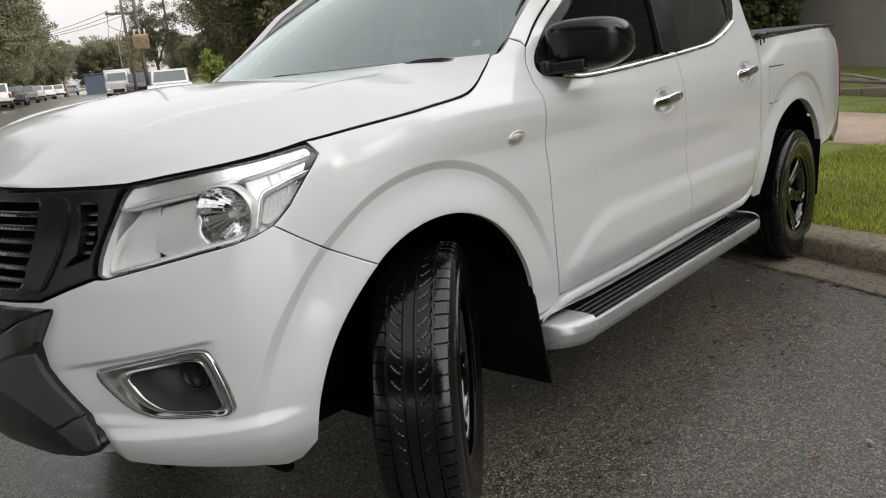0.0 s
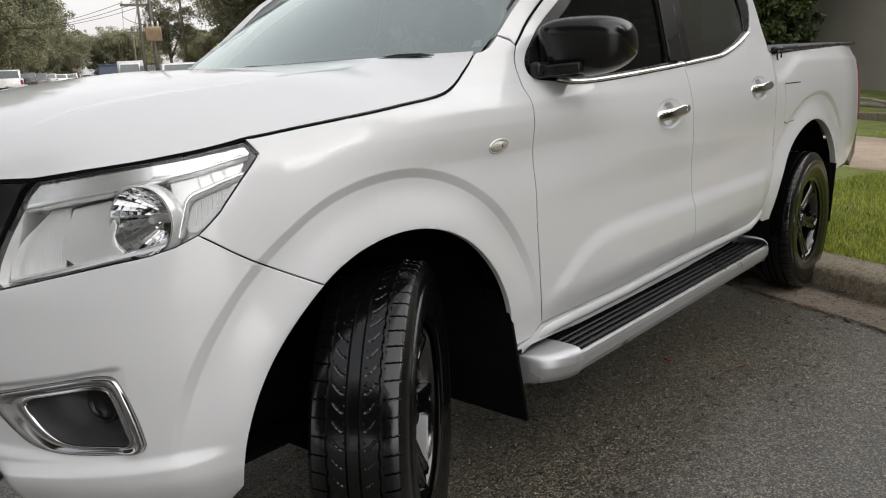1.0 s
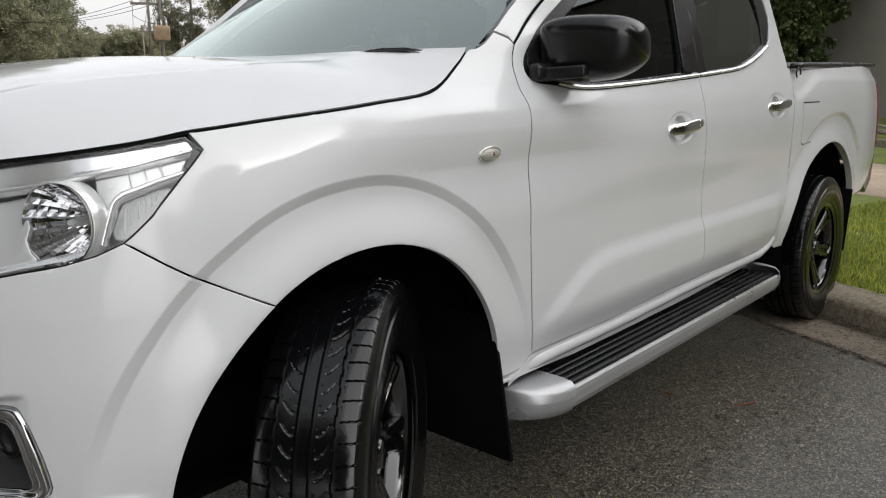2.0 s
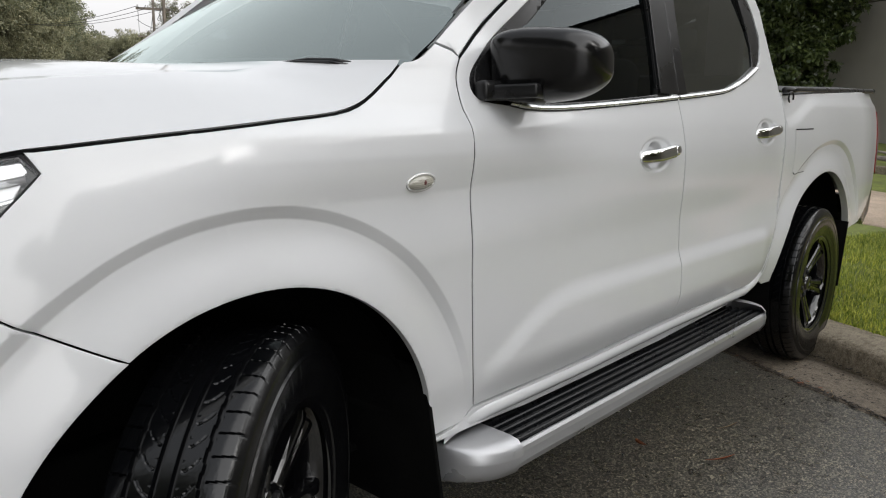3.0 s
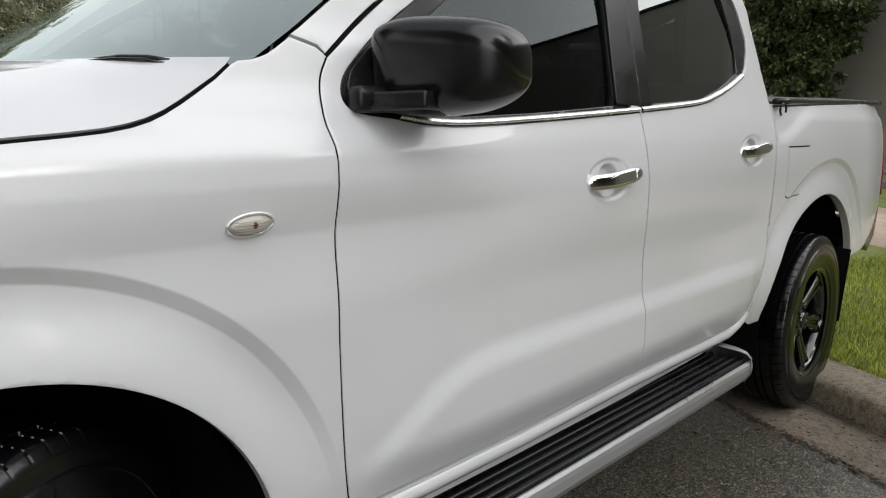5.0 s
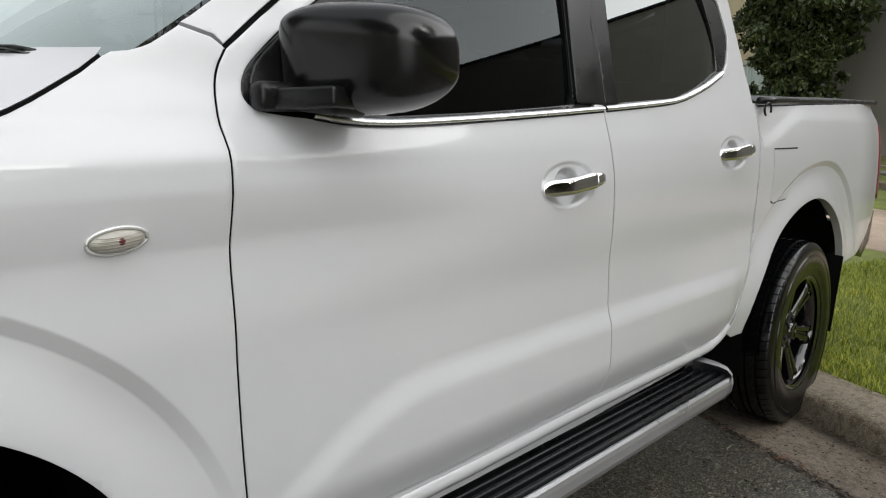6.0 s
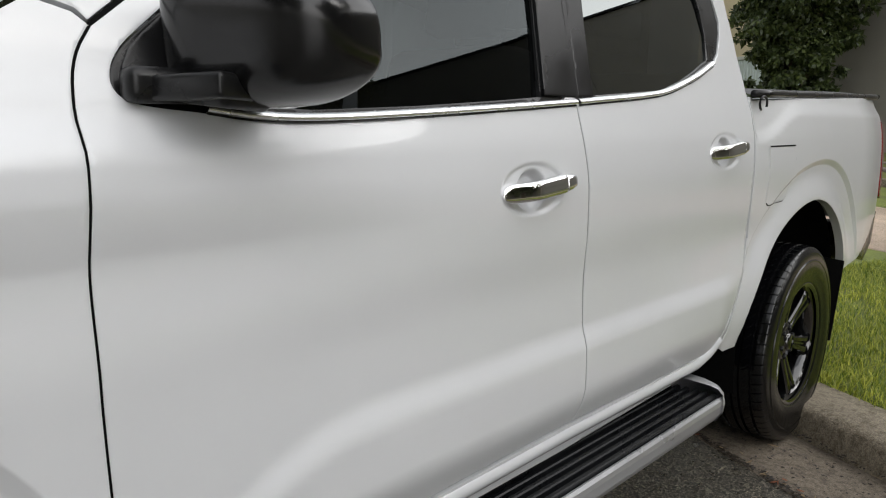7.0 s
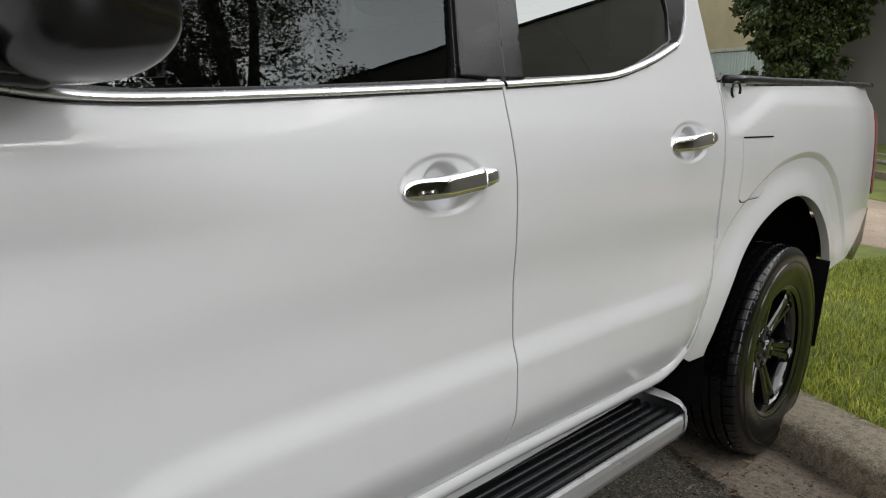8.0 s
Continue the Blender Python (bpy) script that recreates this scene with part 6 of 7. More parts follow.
tap = rooted("garden_tap_box", "small white box beside the wall", "box", 5.72, 10.75, 0.36)
part("lid", box(-0.05, 0.05, -0.04, 0.04, 0.0, 0.10, 0.008), PALE_BIT, tap)

cream = rooted("cream_building", "cream rendered building behind the shrub", "building", 19.0, 24.5, 0.2)
part("wall", box(0, 16, -6, 0, 0.0, 7.5, 0.02), CREAM_WALL, cream, smooth=False)
part("roof_edge", box(-0.3, 16.3, -6.3, 0.2, 7.5, 7.8, 0.02), PALE_BLUE, cream, smooth=False)
box_shed = rooted("shipping_container", "pale blue steel container beside the building", "container", 18.5, 21.5, 0.2)
zig = [(0, 0)] + [q_ for k in range(40) for q_ in ((0.15 * k + 0.02, -0.03), (0.15 * k + 0.06, -0.03), (0.15 * k + 0.09, 0.0), (0.15 * k + 0.13, 0.0))] + [(6.0, 0), (6.0, -2.35), (0, -2.35)]
part("corrugated_side", extrude_outline(zig, 1.80, Matrix.Translation((0, 0, 1.20))), PALE_BLUE, box_shed, smooth=False)
part("top_rail", box(-0.04, 6.04, -2.4, 0.03, 3.02, 3.14, 0.01), LAMP_GREY, box_shed, smooth=False)
part("base_frame", box(-0.04, 6.04, -2.4, 0.02, 0.0, 1.20, 0.01), UNDER, box_shed, smooth=False)
navy = rooted("navy_shed", "navy blue metal shed at the end of the street", "shed", 121, -1.3, 3.35)
part("wall", box(0, 8, -1.6, 1.6, 0, 2.8, 0.02), NAVY, navy, smooth=False)
part("roof", box(-0.2, 8.2, -1.7, 1.7, 2.8, 2.95, 0.02), NAVY, navy, smooth=False)
fence = rooted("white_fence", "white slatted boundary fence", "fence", 126, -4.6, 3.4)
for k in range(6):
    part("slat", box(0, 0.08, 0.24 * k, 0.24 * k + 0.15, 0, 1.5), FAR_PAINTS["silver"], fence, smooth=False)


# ---- trees ----
def tree(name, label, seed, height, spread_, trunk_r, leaf, bark, fork=0.35, clumps=150, per=70, leaf_len=0.20, droop=0.5, base_clear=0.3):
    """Tapered trunk, forked limbs, and a crown of many separate leaves in uneven clumps."""
    rng = np.random.default_rng(seed)
    root = thing(name, label, "tree")
    bm = bmesh.new()
    tips = []
    top = Vector((rng.normal(0, 0.05) * height, rng.normal(0, 0.05) * height, height * fork))
    mid_ = top * 0.5 + Vector((rng.normal(0, 0.1), rng.normal(0, 0.1), 0))
    add_tube(bm, [(0, 0, -0.3), (0, 0, 0.1), mid_, top], [trunk_r * 1.4, trunk_r * 1.1, trunk_r * 0.85, trunk_r * 0.7], 10)
    for k in range(7):
        a = 2 * math.pi * k / 7 + rng.uniform(-0.4, 0.4)
        reach = spread_ * rng.uniform(0.35, 0.8)
        end = Vector((math.cos(a) * reach, math.sin(a) * reach, height * rng.uniform(0.55, 0.9)))
        half = top.lerp(end, 0.5) + Vector((rng.normal(0, 0.2), rng.normal(0, 0.2), 0.06 * height))
        add_tube(bm, [top * rng.uniform(0.75, 1.0), half, end], [trunk_r * 0.5, trunk_r * 0.28, trunk_r * 0.07], 7)
        tips += [half, end]
        for _ in range(3):
            t_end = half.lerp(end, rng.uniform(0.2, 0.9)) + Vector((rng.normal(0, 0.22) * spread_, rng.normal(0, 0.22) * spread_, rng.uniform(-0.05, 0.12) * height))
            add_tube(bm, [half, half.lerp(t_end, 0.5) + Vector((0, 0, 0.2)), t_end], [trunk_r * 0.2, trunk_r * 0.1, trunk_r * 0.04], 5)
            tips.append(t_end)
    part("trunk", bm, bark, root)
    tips = np.array([tuple(t) for t in tips])
    cs = tips[rng.integers(0, len(tips), clumps)] + rng.normal(0, 1, (clumps, 3)) * (spread_ * 0.16, spread_ * 0.16, height * 0.07)
    free = rng.normal(0, 1, (clumps // 2, 3))
    free = free / np.linalg.norm(free, axis=1)[:, None] * rng.uniform(0.45, 1.0, (clumps // 2, 1))
    body = free * (spread_ * 0.80, spread_ * 0.80, height * (0.98 - base_clear) / 2) + (0, 0, height * (0.95 + base_clear) / 2)
    cs = np.concatenate([cs, body])
    cs = cs[cs[:, 2] > height * base_clear]
    n = len(cs) * per
    size = rng.uniform(0.5, 1.25, len(cs)) * spread_ * 0.15
    d = rng.normal(0, 1, (len(cs), per, 3))
    d /= np.linalg.norm(d, axis=2)[..., None]
    pos = (cs[:, None] + d * (size[:, None, None] * rng.uniform(0.25, 1.0, (len(cs), per, 1)) ** 0.6) * (1, 1, 0.75)).reshape(-1, 3)
    ax = rng.normal(0, 1, (n, 3))
    ax[:, 2] -= droop
    ax /= np.linalg.norm(ax, axis=1)[:, None]
    sd = np.cross(ax, rng.normal(0, 1, (n, 3)))
    sd /= np.linalg.norm(sd, axis=1)[:, None]
    ln = leaf_len * rng.uniform(0.6, 1.4, (n, 1))
    w = ln * rng.uniform(0.16, 0.30, (n, 1))
    verts = np.stack([pos, pos + ax * ln * 0.5 + sd * w, pos + ax * ln, pos + ax * ln * 0.5 - sd * w], 1).reshape(-1, 3)
    me = bpy.data.meshes.new("crown")
    me.from_pydata(verts.tolist(), [], np.arange(n * 4).reshape(n, 4).tolist())
    tagged(mesh_part("crown", me, leaf, root, smooth=False), "")
    return root


def plant(source, u, v, turn, scale=1.0, first=False, z=None):
    p = street(u, v, rise(u) + (0.12 if z is None else z))
    m = pose(p[0], p[1], p[2], 0, 0, turn)
    if first:
        source.scale = (scale,) * 3
        source.matrix_basis = m @ Matrix.Diagonal((scale, scale, scale, 1))
        return source
    ob = copy_thing(source, m)
    ob.matrix_basis = m @ Matrix.Diagonal((scale, scale, scale, 1))
    return ob


gum_a = tree("gum_tree", "tall grey-green gum tree on the far verge", 11, 13.0, 6.0, 0.34, MID_LEAF, BARK, clumps=460, per=110, leaf_len=0.26, base_clear=0.08)
gum_b = tree("gum_tree", "open-crowned gum tree with dark foliage", 12, 14.0, 5.2, 0.30, GUM_LEAF, BARK, clumps=150, per=90, leaf_len=0.24, base_clear=0.34)
gum_c = tree("gum_tree", "dense olive-green street tree", 13, 9.5, 5.0, 0.30, OLIVE_LEAF, BARK, clumps=420, per=110, leaf_len=0.24, base_clear=0.08)
for a_ in (gum_a, gum_b, gum_c):
    tagged(a_, group="street trees")
plant(gum_a, 52, -11.5, 20, 1.05, True)
plant(gum_b, 60, 3.7, 0, 0.48, True)
plant(gum_c, 40, 8.7, 75, 0.95, True)
for u_, v_, tn, sc in ((44, -12.0, 300, 0.9), (59, -13.0, 140, 1.0), (73, -13.5, 20, 1.0), (88, -12.5, 250, 0.95), (105, -11.5, 90, 0.9), (36, -12.5, 100, 1.0), (66, -12, 200, 1.1), (80, -11.5, 310, 1.1), (96, -12, 40, 1.0), (114, -11, 160, 1.0), (22, -14, 250, 1.0), (4, -15, 80, 1.05), (-14, -14.5, 10, 1.0), (-32, -15, 130, 1.0)):
    plant(gum_a, u_, v_, tn, sc)
for u_, v_, tn, sc in ((112, -5.0, 120, 0.45), (84, 12.5, 60, 0.9), (-24, -17, 30, 1.0), (12, -17, 220, 0.9)):
    plant(gum_b, u_, v_, tn, sc)
for u_, v_, tn, sc in ((47, 9.5, 10, 1.0), (34, 10.5, 140, 0.95), (54, 12.5, 230, 1.1), (130, 1.0, 50, 0.85), (142, 4.5, 190, 0.9), (136, -2.0, 280, 0.8), (29, 14.5, 300, 1.0), (64, 11.0, 20, 0.9), (150, -9, 20, 1.0), (62, -9.5, 60, 0.7), (76, -9.8, 160, 0.7), (90, -9.6, 260, 0.7)):
    plant(gum_c, u_, v_, tn, sc)
for k in range(16):
    plant(gum_c, 60 + 6.3 * k, -10.6 - 0.5 * (k % 3), 77 * k, 0.42 + 0.08 * (k % 4))
for k in range(9):
    plant(gum_c, 44 + 9.0 * k, 9.0 + 0.9 * (k % 3), 61 * k + 10, 0.45 + 0.09 * (k % 3))
for u_, v_, tn, sc in ((-14, 9.4, 40, 0.95), (-21, 10.2, 170, 1.05), (-30, 9.6, 260, 1.0), (-9, -12.5, 320, 1.1), (-20, -12.0, 120, 1.1)):
    plant(gum_a, u_, v_, tn, sc)
lime = tree("lime_green_shrub", "bright lime-green young shrub", 21, 2.2, 0.72, 0.05, LIME_LEAF, BARK, fork=0.2, clumps=90, per=60, leaf_len=0.10, base_clear=0.1)
plant(lime, 33.5, 4.1, 0, 0.9, True)
near_gum = tree("gum_tree", "verge gum tree with drooping narrow leaves", 33, 12.5, 4.2, 0.26, GUM_LEAF, PALE_BARK, fork=0.33, clumps=230, per=150, leaf_len=0.085, droop=0.5, base_clear=0.30)
plant(near_gum, -5.6, 10.8, 0, 1.0, True)
screen_shrub = tree("broadleaf_shrub", "tall dark glossy evergreen shrub beside the wall", 41, 4.9, 1.34, 0.08, DARK_LEAF, BARK, fork=0.22, clumps=400, per=175, leaf_len=0.115, droop=0.7, base_clear=0.03)
plant(screen_shrub, 11.25, 13.45, 30, 1.0, True, z=0.04 - rise(11.35) + 0.12)
low_shrub = tree("broadleaf_shrub", "low dark shrub at the foot of the wall", 42, 1.7, 1.0, 0.04, DARK_LEAF, BARK, fork=0.2, clumps=50, per=60, leaf_len=0.12, base_clear=0.02)
plant(low_shrub, 12.9, 12.4, 0, 1.0, True, z=0.16 - rise(12.9))
pale_trunk = thing("pale_gum_trunk", "pale mottled gum trunk near the cream building", "tree trunk")
bm = bmesh.new()
add_tube(bm, [(0, 0, -0.2), (0.02, 0, 1.5), (-0.05, 0.05, 3.5), (0.1, 0.0, 6.0), (0.1, 0.3, 9.0)], [0.26, 0.22, 0.20, 0.17, 0.10], 12)
part("trunk", bm, PALE_BARK, pale_trunk)
pale_trunk.matrix_basis = pose(*street(16.3, 14.4, 0.2))


# ---- poles and wires ----
def power_pole(u, v, height, arms, label, transformer=False):
    pole = rooted("power_pole", label, "power pole", u, v, rise(u), "power poles")
    bm = bmesh.new()
    add_tube(bm, [(0, 0, -0.3), (0, 0, height)], [0.085, 0.06], 12)
    part("post", bm, POLE_WOOD, pole)
    for za, half in arms:
        arm = part("cross_arm", box(-0.05, 0.05, -half, half, za - 0.06, za + 0.06, 0.01), POLE_WOOD, pole, smooth=False)
        for k in range(4):
            y = -half * 0.9 + half * 1.8 * k / 3
            part("insulator", lathe([(za + 0.06, 0.0), (za + 0.06, 0.03), (za + 0.10, 0.055), (za + 0.13, 0.03), (za + 0.16, 0.05), (za + 0.20, 0.0)], 10, "z", m=Matrix.Translation((0, y, 0))), CERAMIC, arm)
    if transformer:
        tank = part("transformer", box(-0.45, -0.15, -0.34, 0.34, 2.40, 3.02, 0.05, 3), RUST_BOX, pole, "faded tan transformer tank")
        for k in range(7):
            part("cooling_fin", box(-0.55, -0.44, -0.31 + 0.1 * k, -0.29 + 0.1 * k, 2.46, 2.96), RUST_BOX, tank, smooth=False)
        for k in range(3):
            part("bushing", lathe([(3.02, 0.0), (3.02, 0.05), (3.10, 0.03), (3.15, 0.05), (3.22, 0.03), (3.30, 0.0)], 10, "z", m=Matrix.Translation((-0.3, -0.22 + 0.22 * k, 0))), CERAMIC, tank)
    return pole


power_pole(42.4, 1.2, 6.2, ((4.55, 0.85),), "timber power pole with one cross arm")
power_pole(72.4, 1.36, 5.2, ((4.7, 0.9),), "distant timber power pole")
power_pole(35.4, 1.5, 9.5, ((8.6, 1.1),), "timber power pole carrying a tan transformer", True)
trunk_pole = power_pole(52.0, 4.05, 11.0, (), "thick dark timber pole")
wires = thing("overhead_wires", "slack black overhead power lines", "power lines")


def wire(a, b, sag):
    bm = bmesh.new()
    p0, p1 = Vector(a), Vector(b)
    add_tube(bm, [p0.lerp(p1, t) - Vector((0, 0, sag * 4 * t * (1 - t))) for t in np.linspace(0, 1, 17)], 0.014, 5)
    part("wire", bm, CABLE, wires)


for dv in (-0.75, 0.0, 0.75):
    wire(street(42.4, 1.2 + dv, 5.95 + 0.15), street(62.0, -7.4 + dv, 6.6), 0.4)
    wire(street(42.4, 1.2 + dv, 6.1), street(72.4, 1.36 + dv, 7.3), 0.5)
    wire(street(35.4, 1.5 + dv, 5.35), street(42.4, 1.2 + dv, 6.1), 0.2)
wire(street(35.4, 1.9, 5.1), street(33.5, 9.0, 4.7), 0.5)
wire(street(35.4, 1.5, 4.4), street(42.4, 0.4, 5.4), 0.15)
wire(street(35.4, 1.4, 5.3), street(35.1, 1.2, 4.75), 0.05)


# ---- parked vehicles along the street ----
def parked_car(kind, paint, label, u, v, turn, dz=0.0):
    """kind: ute, wagon or truck. Built nose to -x in its own frame."""
    car = rooted("parked_" + kind, label, {"ute": "pickup truck", "wagon": "car", "truck": "truck"}[kind], u, v, rise(u), "parked vehicles")
    car.matrix_basis = turned(u, v, rise(u) + dz) @ pose(0, 0, 0, 0, 0, turn)
    side_out = {"ute": [(-2.6, 0.45), (-2.65, 0.85), (-2.45, 1.02), (-1.25, 1.12), (1.0, 1.12), (2.55, 1.10), (2.6, 0.50), (2.0, 0.36), (-2.2, 0.36)],
                "wagon": [(-2.3, 0.42), (-2.35, 0.80), (-2.1, 0.98), (-1.05, 1.08), (2.2, 1.10), (2.32, 0.95), (2.3, 0.45), (2.0, 0.32), (-2.0, 0.32)],
                "truck": [(-3.0, 0.50), (-3.0, 1.35), (-2.95, 1.45), (-1.3, 1.45), (-1.3, 0.85), (3.2, 0.85), (3.2, 0.60), (-1.2, 0.50)]}[kind]
    turn_up = Matrix.Rotation(radians(90), 4, "X")
    wd = 0.92 if kind != "truck" else 1.0
    bm = extrude_outline(side_out, 2 * wd, Matrix.Translation((0, wd, 0)) @ turn_up, 0.06)
    part("body", bm, paint, car)
    cab = {"ute": [(-1.35, 1.10), (-0.55, 1.72), (0.65, 1.75), (0.95, 1.10)], "wagon": [(-1.15, 1.06), (-0.40, 1.62), (1.75, 1.60), (2.22, 1.06)], "truck": [(-2.95, 1.42), (-2.75, 2.25), (-1.45, 2.28), (-1.35, 1.42)]}[kind]
    bm = extrude_outline(cab, 2 * wd - 0.26, Matrix.Translation((0, wd - 0.13, 0)) @ turn_up, 0.07)
    part("cabin", bm, paint, car)
    # glass sits proud of the cabin faces
    (x0, z0), (x1, z1), (x2, z2), (x3, z3) = cab
    wy = wd - 0.22
    for nm, (a, b), (c, d) in (("windscreen", (x0, z0), (x1, z1)), ("rear_glass", (x3, z3), (x2, z2))):
        bm = bmesh.new()
        o = -0.012 if nm == "windscreen" else 0.012
        f = [bm.verts.new((a + (c - a) * t + o, y * (1 - 0.10 * t), b + (d - b) * t + 0.006)) for t, y in ((0.12, -wy), (0.12, wy), (0.86, wy), (0.86, -wy))]
        bm.faces.new(f)
        part(nm, bm, FAR_GLASS, car)
    for sy in (-1, 1):
        bm = extrude_outline([(x0 + 0.25, z0 + 0.06), (x1 + 0.12, z1 - 0.12), (x2 - 0.08, z2 - 0.12), (x3 - 0.12, z3 + 0.06)], 0.012, Matrix.Translation((0, sy * (wd - 0.13) + (0.012 if sy > 0 else 0.0), 0)) @ turn_up)
        part("side_glass", bm, FAR_GLASS, car)
    wx = {"ute": (-1.65, 1.5), "wagon": (-1.4, 1.35), "truck": (-2.2, 1.6)}[kind]
    for x in wx:
        for sy in (-1, 1):
            w_ = part("wheel", lathe([(-0.11, 0.20), (-0.12, 0.33), (-0.08, 0.36), (0.08, 0.36), (0.12, 0.33), (0.11, 0.20)], 24, "y", m=Matrix.Translation((x, sy * (wd - 0.10), 0.36))), RUBBER, car)
            part("hub_cap", lathe([(sy * 0.10, 0.0), (sy * 0.10, 0.20)], 20, "y", m=Matrix.Translation((x, sy * (wd - 0.10), 0.36))), LAMP_GREY, w_)
    xb = side_out[-3][0] if kind == "ute" else 2.28 if kind == "wagon" else 3.2
    xf = side_out[0][0]
    for sy in (-1, 1):
        part("tail_lamp", box(xb - 0.03, xb + 0.03, sy * (wd - 0.10) - 0.08, sy * (wd - 0.10) + 0.08, 0.72, 1.02 if kind != "truck" else 0.82, 0.02), RED_LENS, car)
        part("headlamp", box(xf - 0.03, xf + 0.10, sy * (wd - 0.22) - 0.16, sy * (wd - 0.22) + 0.16, 0.70, 0.86, 0.03), LAMP_SILVER, car)
    part("number_plate", box(xb, xb + 0.035, -0.18, 0.18, 0.55, 0.66), PALE_BIT, car)
    part("rear_bumper", box(xb - 0.05, xb + 0.05, -wd + 0.06, wd - 0.06, 0.40, 0.54, 0.02), BLACK_SATIN, car)
    part("front_grille", box(xf - 0.035, xf + 0.05, -0.45, 0.45, 0.55, 0.82, 0.02), BLACK_SATIN, car)
    if kind == "truck":
        part("cargo_box", box(-1.15, 3.2, -1.05, 1.05, 0.90, 2.50, 0.04), FAR_PAINTS["white"], car, "white box body")
    return car


W_, C_, G_, S_ = (FAR_PAINTS[k] for k in ("white", "charcoal", "grey", "silver"))
parked_car("ute", W_, "white pickup truck parked across the street", 58.5, -7.2, 186)
parked_car("wagon", C_, "charcoal wagon parked across the street", 69.5, -7.2, 182)
parked_car("wagon", G_, "grey wagon parked across the street", 79.5, -7.1, 182)
parked_car("wagon", S_, "silver wagon parked across the street", 89.5, -7.1, 184)
parked_car("wagon", W_, "white hatchback parked across the street", 102.5, -6.9, 186)
parked_car("ute", W_, "white pickup parked far along the street", 117.5, -6.4, 184)
parked_car("wagon", W_, "white wagon parked far along the street", 137.5, -5.4, 184)
parked_car("ute", W_, "white pickup truck facing down the street", 35.0, 2.47, -6, -0.30)
parked_car("ute", G_, "dark grey pickup truck with a black bull bar", 56.0, 2.05, -4, -0.08)
parked_car("truck", W_, "white box truck parked by the kerb", 72.0, 0.85, -3, -0.25)

# ---- litter on the asphalt ----
def litter(name, label, x, y, length, width, turn, material, curl=0.3, thick=0.0012):
    ob = thing(name, label, "leaf" if "leaf" in name else "twig", at=(x, y, 0.004), turn=turn)
    bm = bmesh.new()
    n = 9
    rows_ = []
    for k in range(n):
        t = k / (n - 1)
        w = width * math.sin(math.pi * (0.06 + 0.88 * t)) ** 0.8
        z = 0.004 + curl * length * 0.22 * (t - 0.5) ** 2 * 4 * 0.3
        yb = 0.10 * length * math.sin(2.6 * t)
        rows_.append([bm.verts.new((length * (t - 0.5), yb + s_ * w / 2, z + abs(s_) * 0.15 * w)) for s_ in (-1, 0, 1)])
    for a, b in zip(rows_, rows_[1:]):
        for j in range(2):
            bm.faces.new((a[j], b[j], b[j + 1], a[j + 1]))
    got = bmesh.ops.solidify(bm, geom=bm.faces[:], thickness=thick)
    bmesh.ops.recalc_face_normals(bm, faces=bm.faces[:])
    part("blade" if "leaf" in name else "stem", bm, material, ob)
    return ob


litter("fallen_leaf", "long curled red-brown gum leaf on asphalt", 1.762, -1.045, 0.13, 0.012, 150, DRY_LEAF)
litter("fallen_leaf", "thin dry tan leaf on asphalt", 2.044, -0.957, 0.12, 0.007, 160, STRAW)
litter("fallen_leaf", "curled brown leaf on asphalt", 1.685, -0.797, 0.06, 0.022, 60, DRY_LEAF, 1.0)
litter("fallen_leaf", "small orange leaf on asphalt", 0.787, -1.614, 0.05, 0.013, 145, DRY_LEAF)
litter("fallen_leaf", "pale broken leaf on asphalt", 0.967, -1.727, 0.03, 0.016, 40, PALE_BIT)
litter("fallen_leaf", "small pale leaf on asphalt", 0.459, -1.23, 0.025, 0.010, 110, PALE_BIT)
litter("dry_twig", "thin pale twig under the side step", 0.545, -0.701, 0.12, 0.004, 155, STRAW)
litter("dry_twig", "short pale twig on asphalt", 0.837, -0.742, 0.05, 0.004, 80, PALE_BIT)
litter("dry_twig", "small pale twig by the gutter", 2.42, -0.62, 0.06, 0.006, 140, PALE_BIT)
rng_l = np.random.default_rng(9)
for k in range(46):
    lx, ly = rng_l.uniform(0.6, 2.9), rng_l.uniform(-2.6, -0.55)
    if lx * 0.887 - ly * 0.4617 > 3.3:
        continue
    litter("dry_twig", "tiny pale plant litter on asphalt", lx, ly, rng_l.uniform(0.012, 0.04), rng_l.uniform(0.002, 0.005), rng_l.uniform(0, 180), (STRAW, PALE_BIT, STRAW)[k % 3])
for k in range(26):
    t = rng_l.uniform(-2.0, 0.6)
    p_ = street(t, rng_l.uniform(2.88, 3.28), 0.0)
    litter("fallen_leaf", "brown leaf scrap in the gutter", p_[0], p_[1], rng_l.uniform(0.015, 0.05), rng_l.uniform(0.004, 0.014), rng_l.uniform(0, 180), (STRAW, DRY_LEAF, POLE_WOOD)[k % 3])


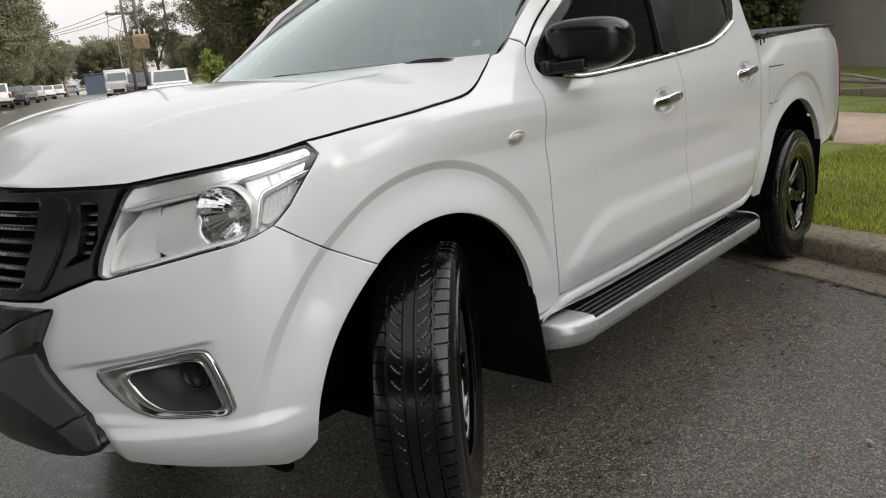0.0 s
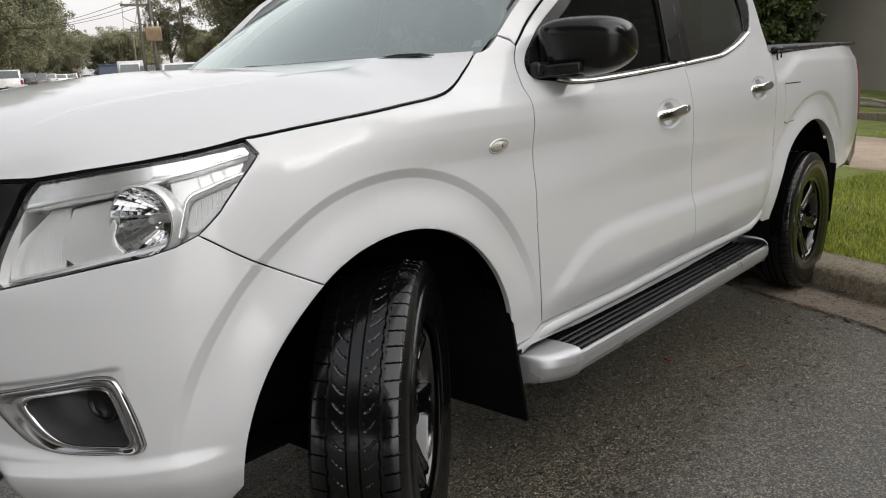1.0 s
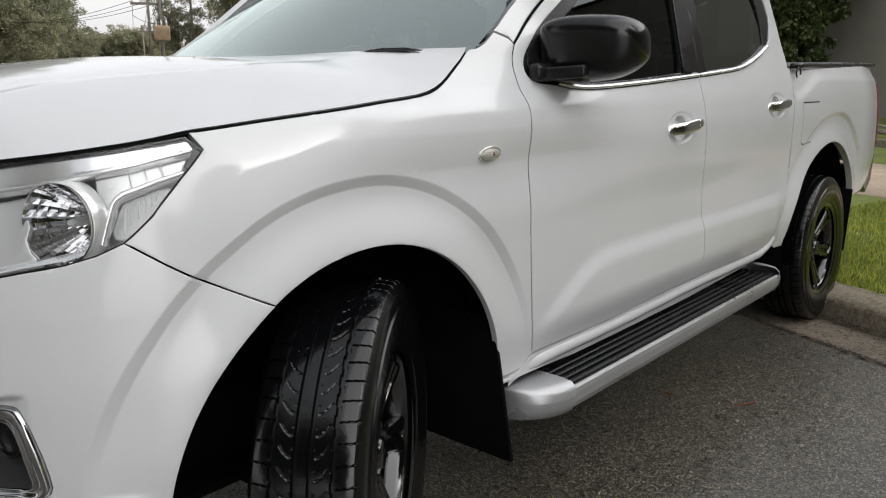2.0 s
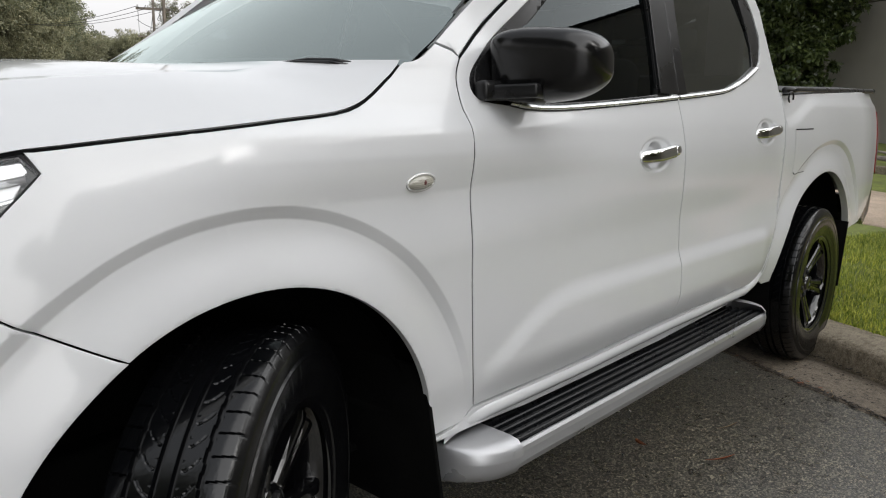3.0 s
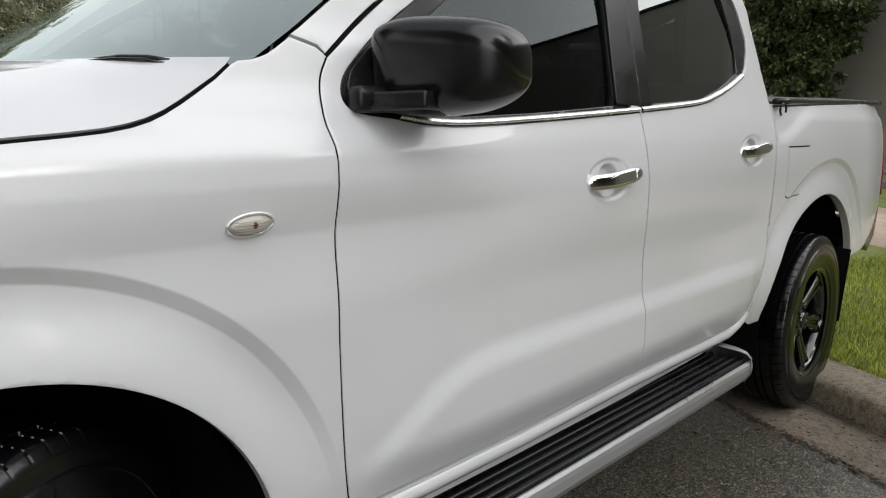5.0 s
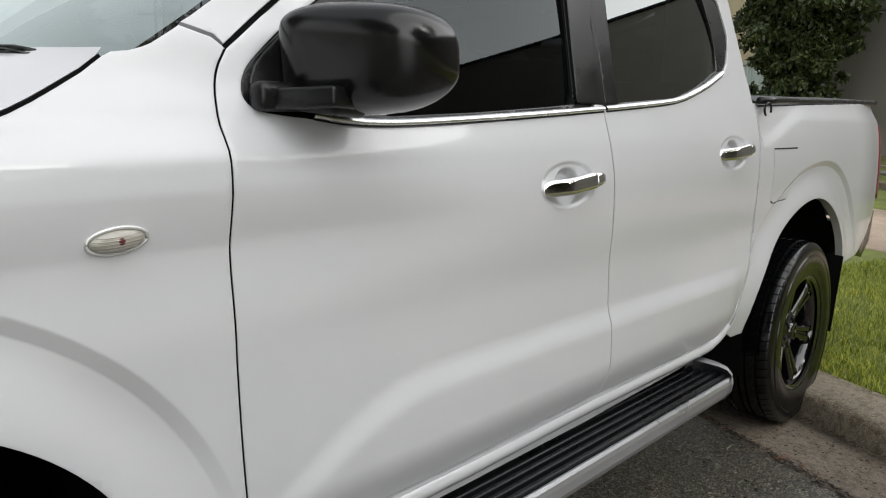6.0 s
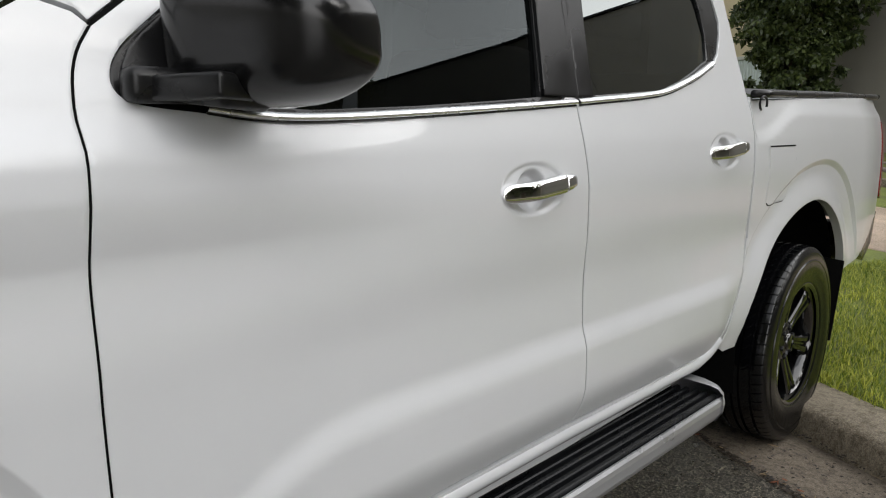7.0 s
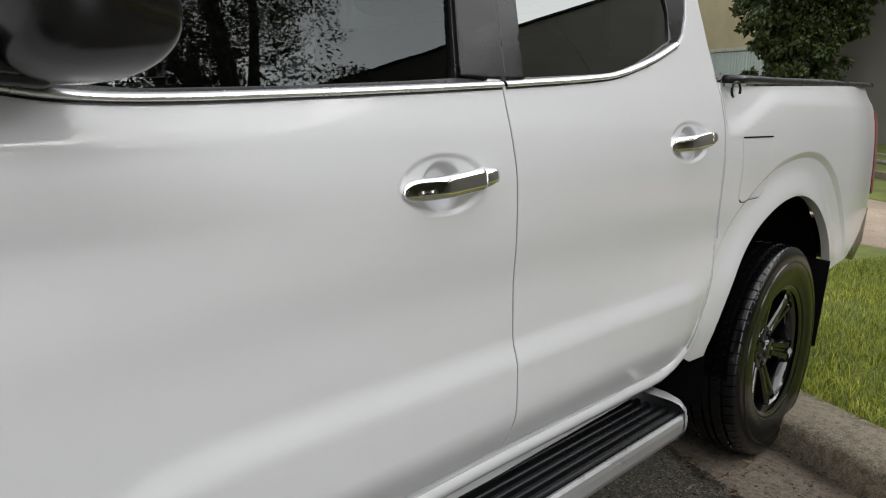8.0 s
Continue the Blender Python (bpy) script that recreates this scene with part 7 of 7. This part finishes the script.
def crumbs(name, label, count, u0, u1, v_mid, v_dev, size, material, seed):
    """A drift of small bent scraps, too many to count."""
    rng = np.random.default_rng(seed)
    vs, fs = [], []
    for _ in range(count):
        u = rng.uniform(u0, u1)
        v = v_mid + 0.012 * noise.noise(Vector((u * 3.1, 2.895, 0.3))) + rng.normal(0, v_dev)
        z = (0.003 if v < 2.94 else 0.003 - 0.055 * (v - 2.90)) + rng.uniform(0.001, 0.004)
        a, ln = rng.uniform(0, 2 * math.pi), size * rng.uniform(0.4, 1.5)
        w = ln * rng.uniform(0.2, 0.5)
        c, s_ = math.cos(a), math.sin(a)
        x, y, _z = street(u, v)
        i = len(vs)
        for px, py, pz in ((-ln / 2, -w / 2, 0.0), (-ln / 2, w / 2, 0.0), (0, -w / 2, 0.25 * w), (0, w / 2, 0.25 * w), (ln / 2, -w / 3, 0.0), (ln / 2, w / 3, 0.0), (0, 0, -0.003)):
            vs.append((x + px * c - py * s_, y + px * s_ + py * c, z + pz))
        fs += [(i, i + 2, i + 3, i + 1), (i + 2, i + 4, i + 5, i + 3), (i, i + 6, i + 2), (i + 2, i + 6, i + 4), (i + 1, i + 3, i + 6), (i + 3, i + 5, i + 6)]
    me = bpy.data.meshes.new(name)
    me.from_pydata(vs, [], fs)
    return tagged(mesh_part(name, me, material), label, "leaf litter", kind="stuff")


crumbs("leaf_litter", "dark damp leaf litter along the gutter joint", 1500, -2.6, 1.6, 2.885, 0.010, 0.013, WET_LITTER, 31)
crumbs("leaf_litter", "dark leaf specks strewn over the gutter", 650, -2.6, 1.6, 3.10, 0.11, 0.012, WET_LITTER, 32)
crumbs("leaf_litter", "dry crumbs along the foot of the kerb", 260, -2.6, 1.6, 3.295, 0.012, 0.014, WET_LITTER, 33)
for k in range(70):
    t = rng_l.uniform(-1.6, 0.75)
    p_ = street(t, 2.885 + rng_l.normal(0, 0.018), 0.0)
    litter("leaf_crumb", "dark leaf crumb along the gutter joint", p_[0], p_[1], rng_l.uniform(0.010, 0.032), rng_l.uniform(0.004, 0.012), rng_l.uniform(0, 180), (POLE_WOOD, DRY_LEAF, STRAW, POLE_WOOD)[k % 4])
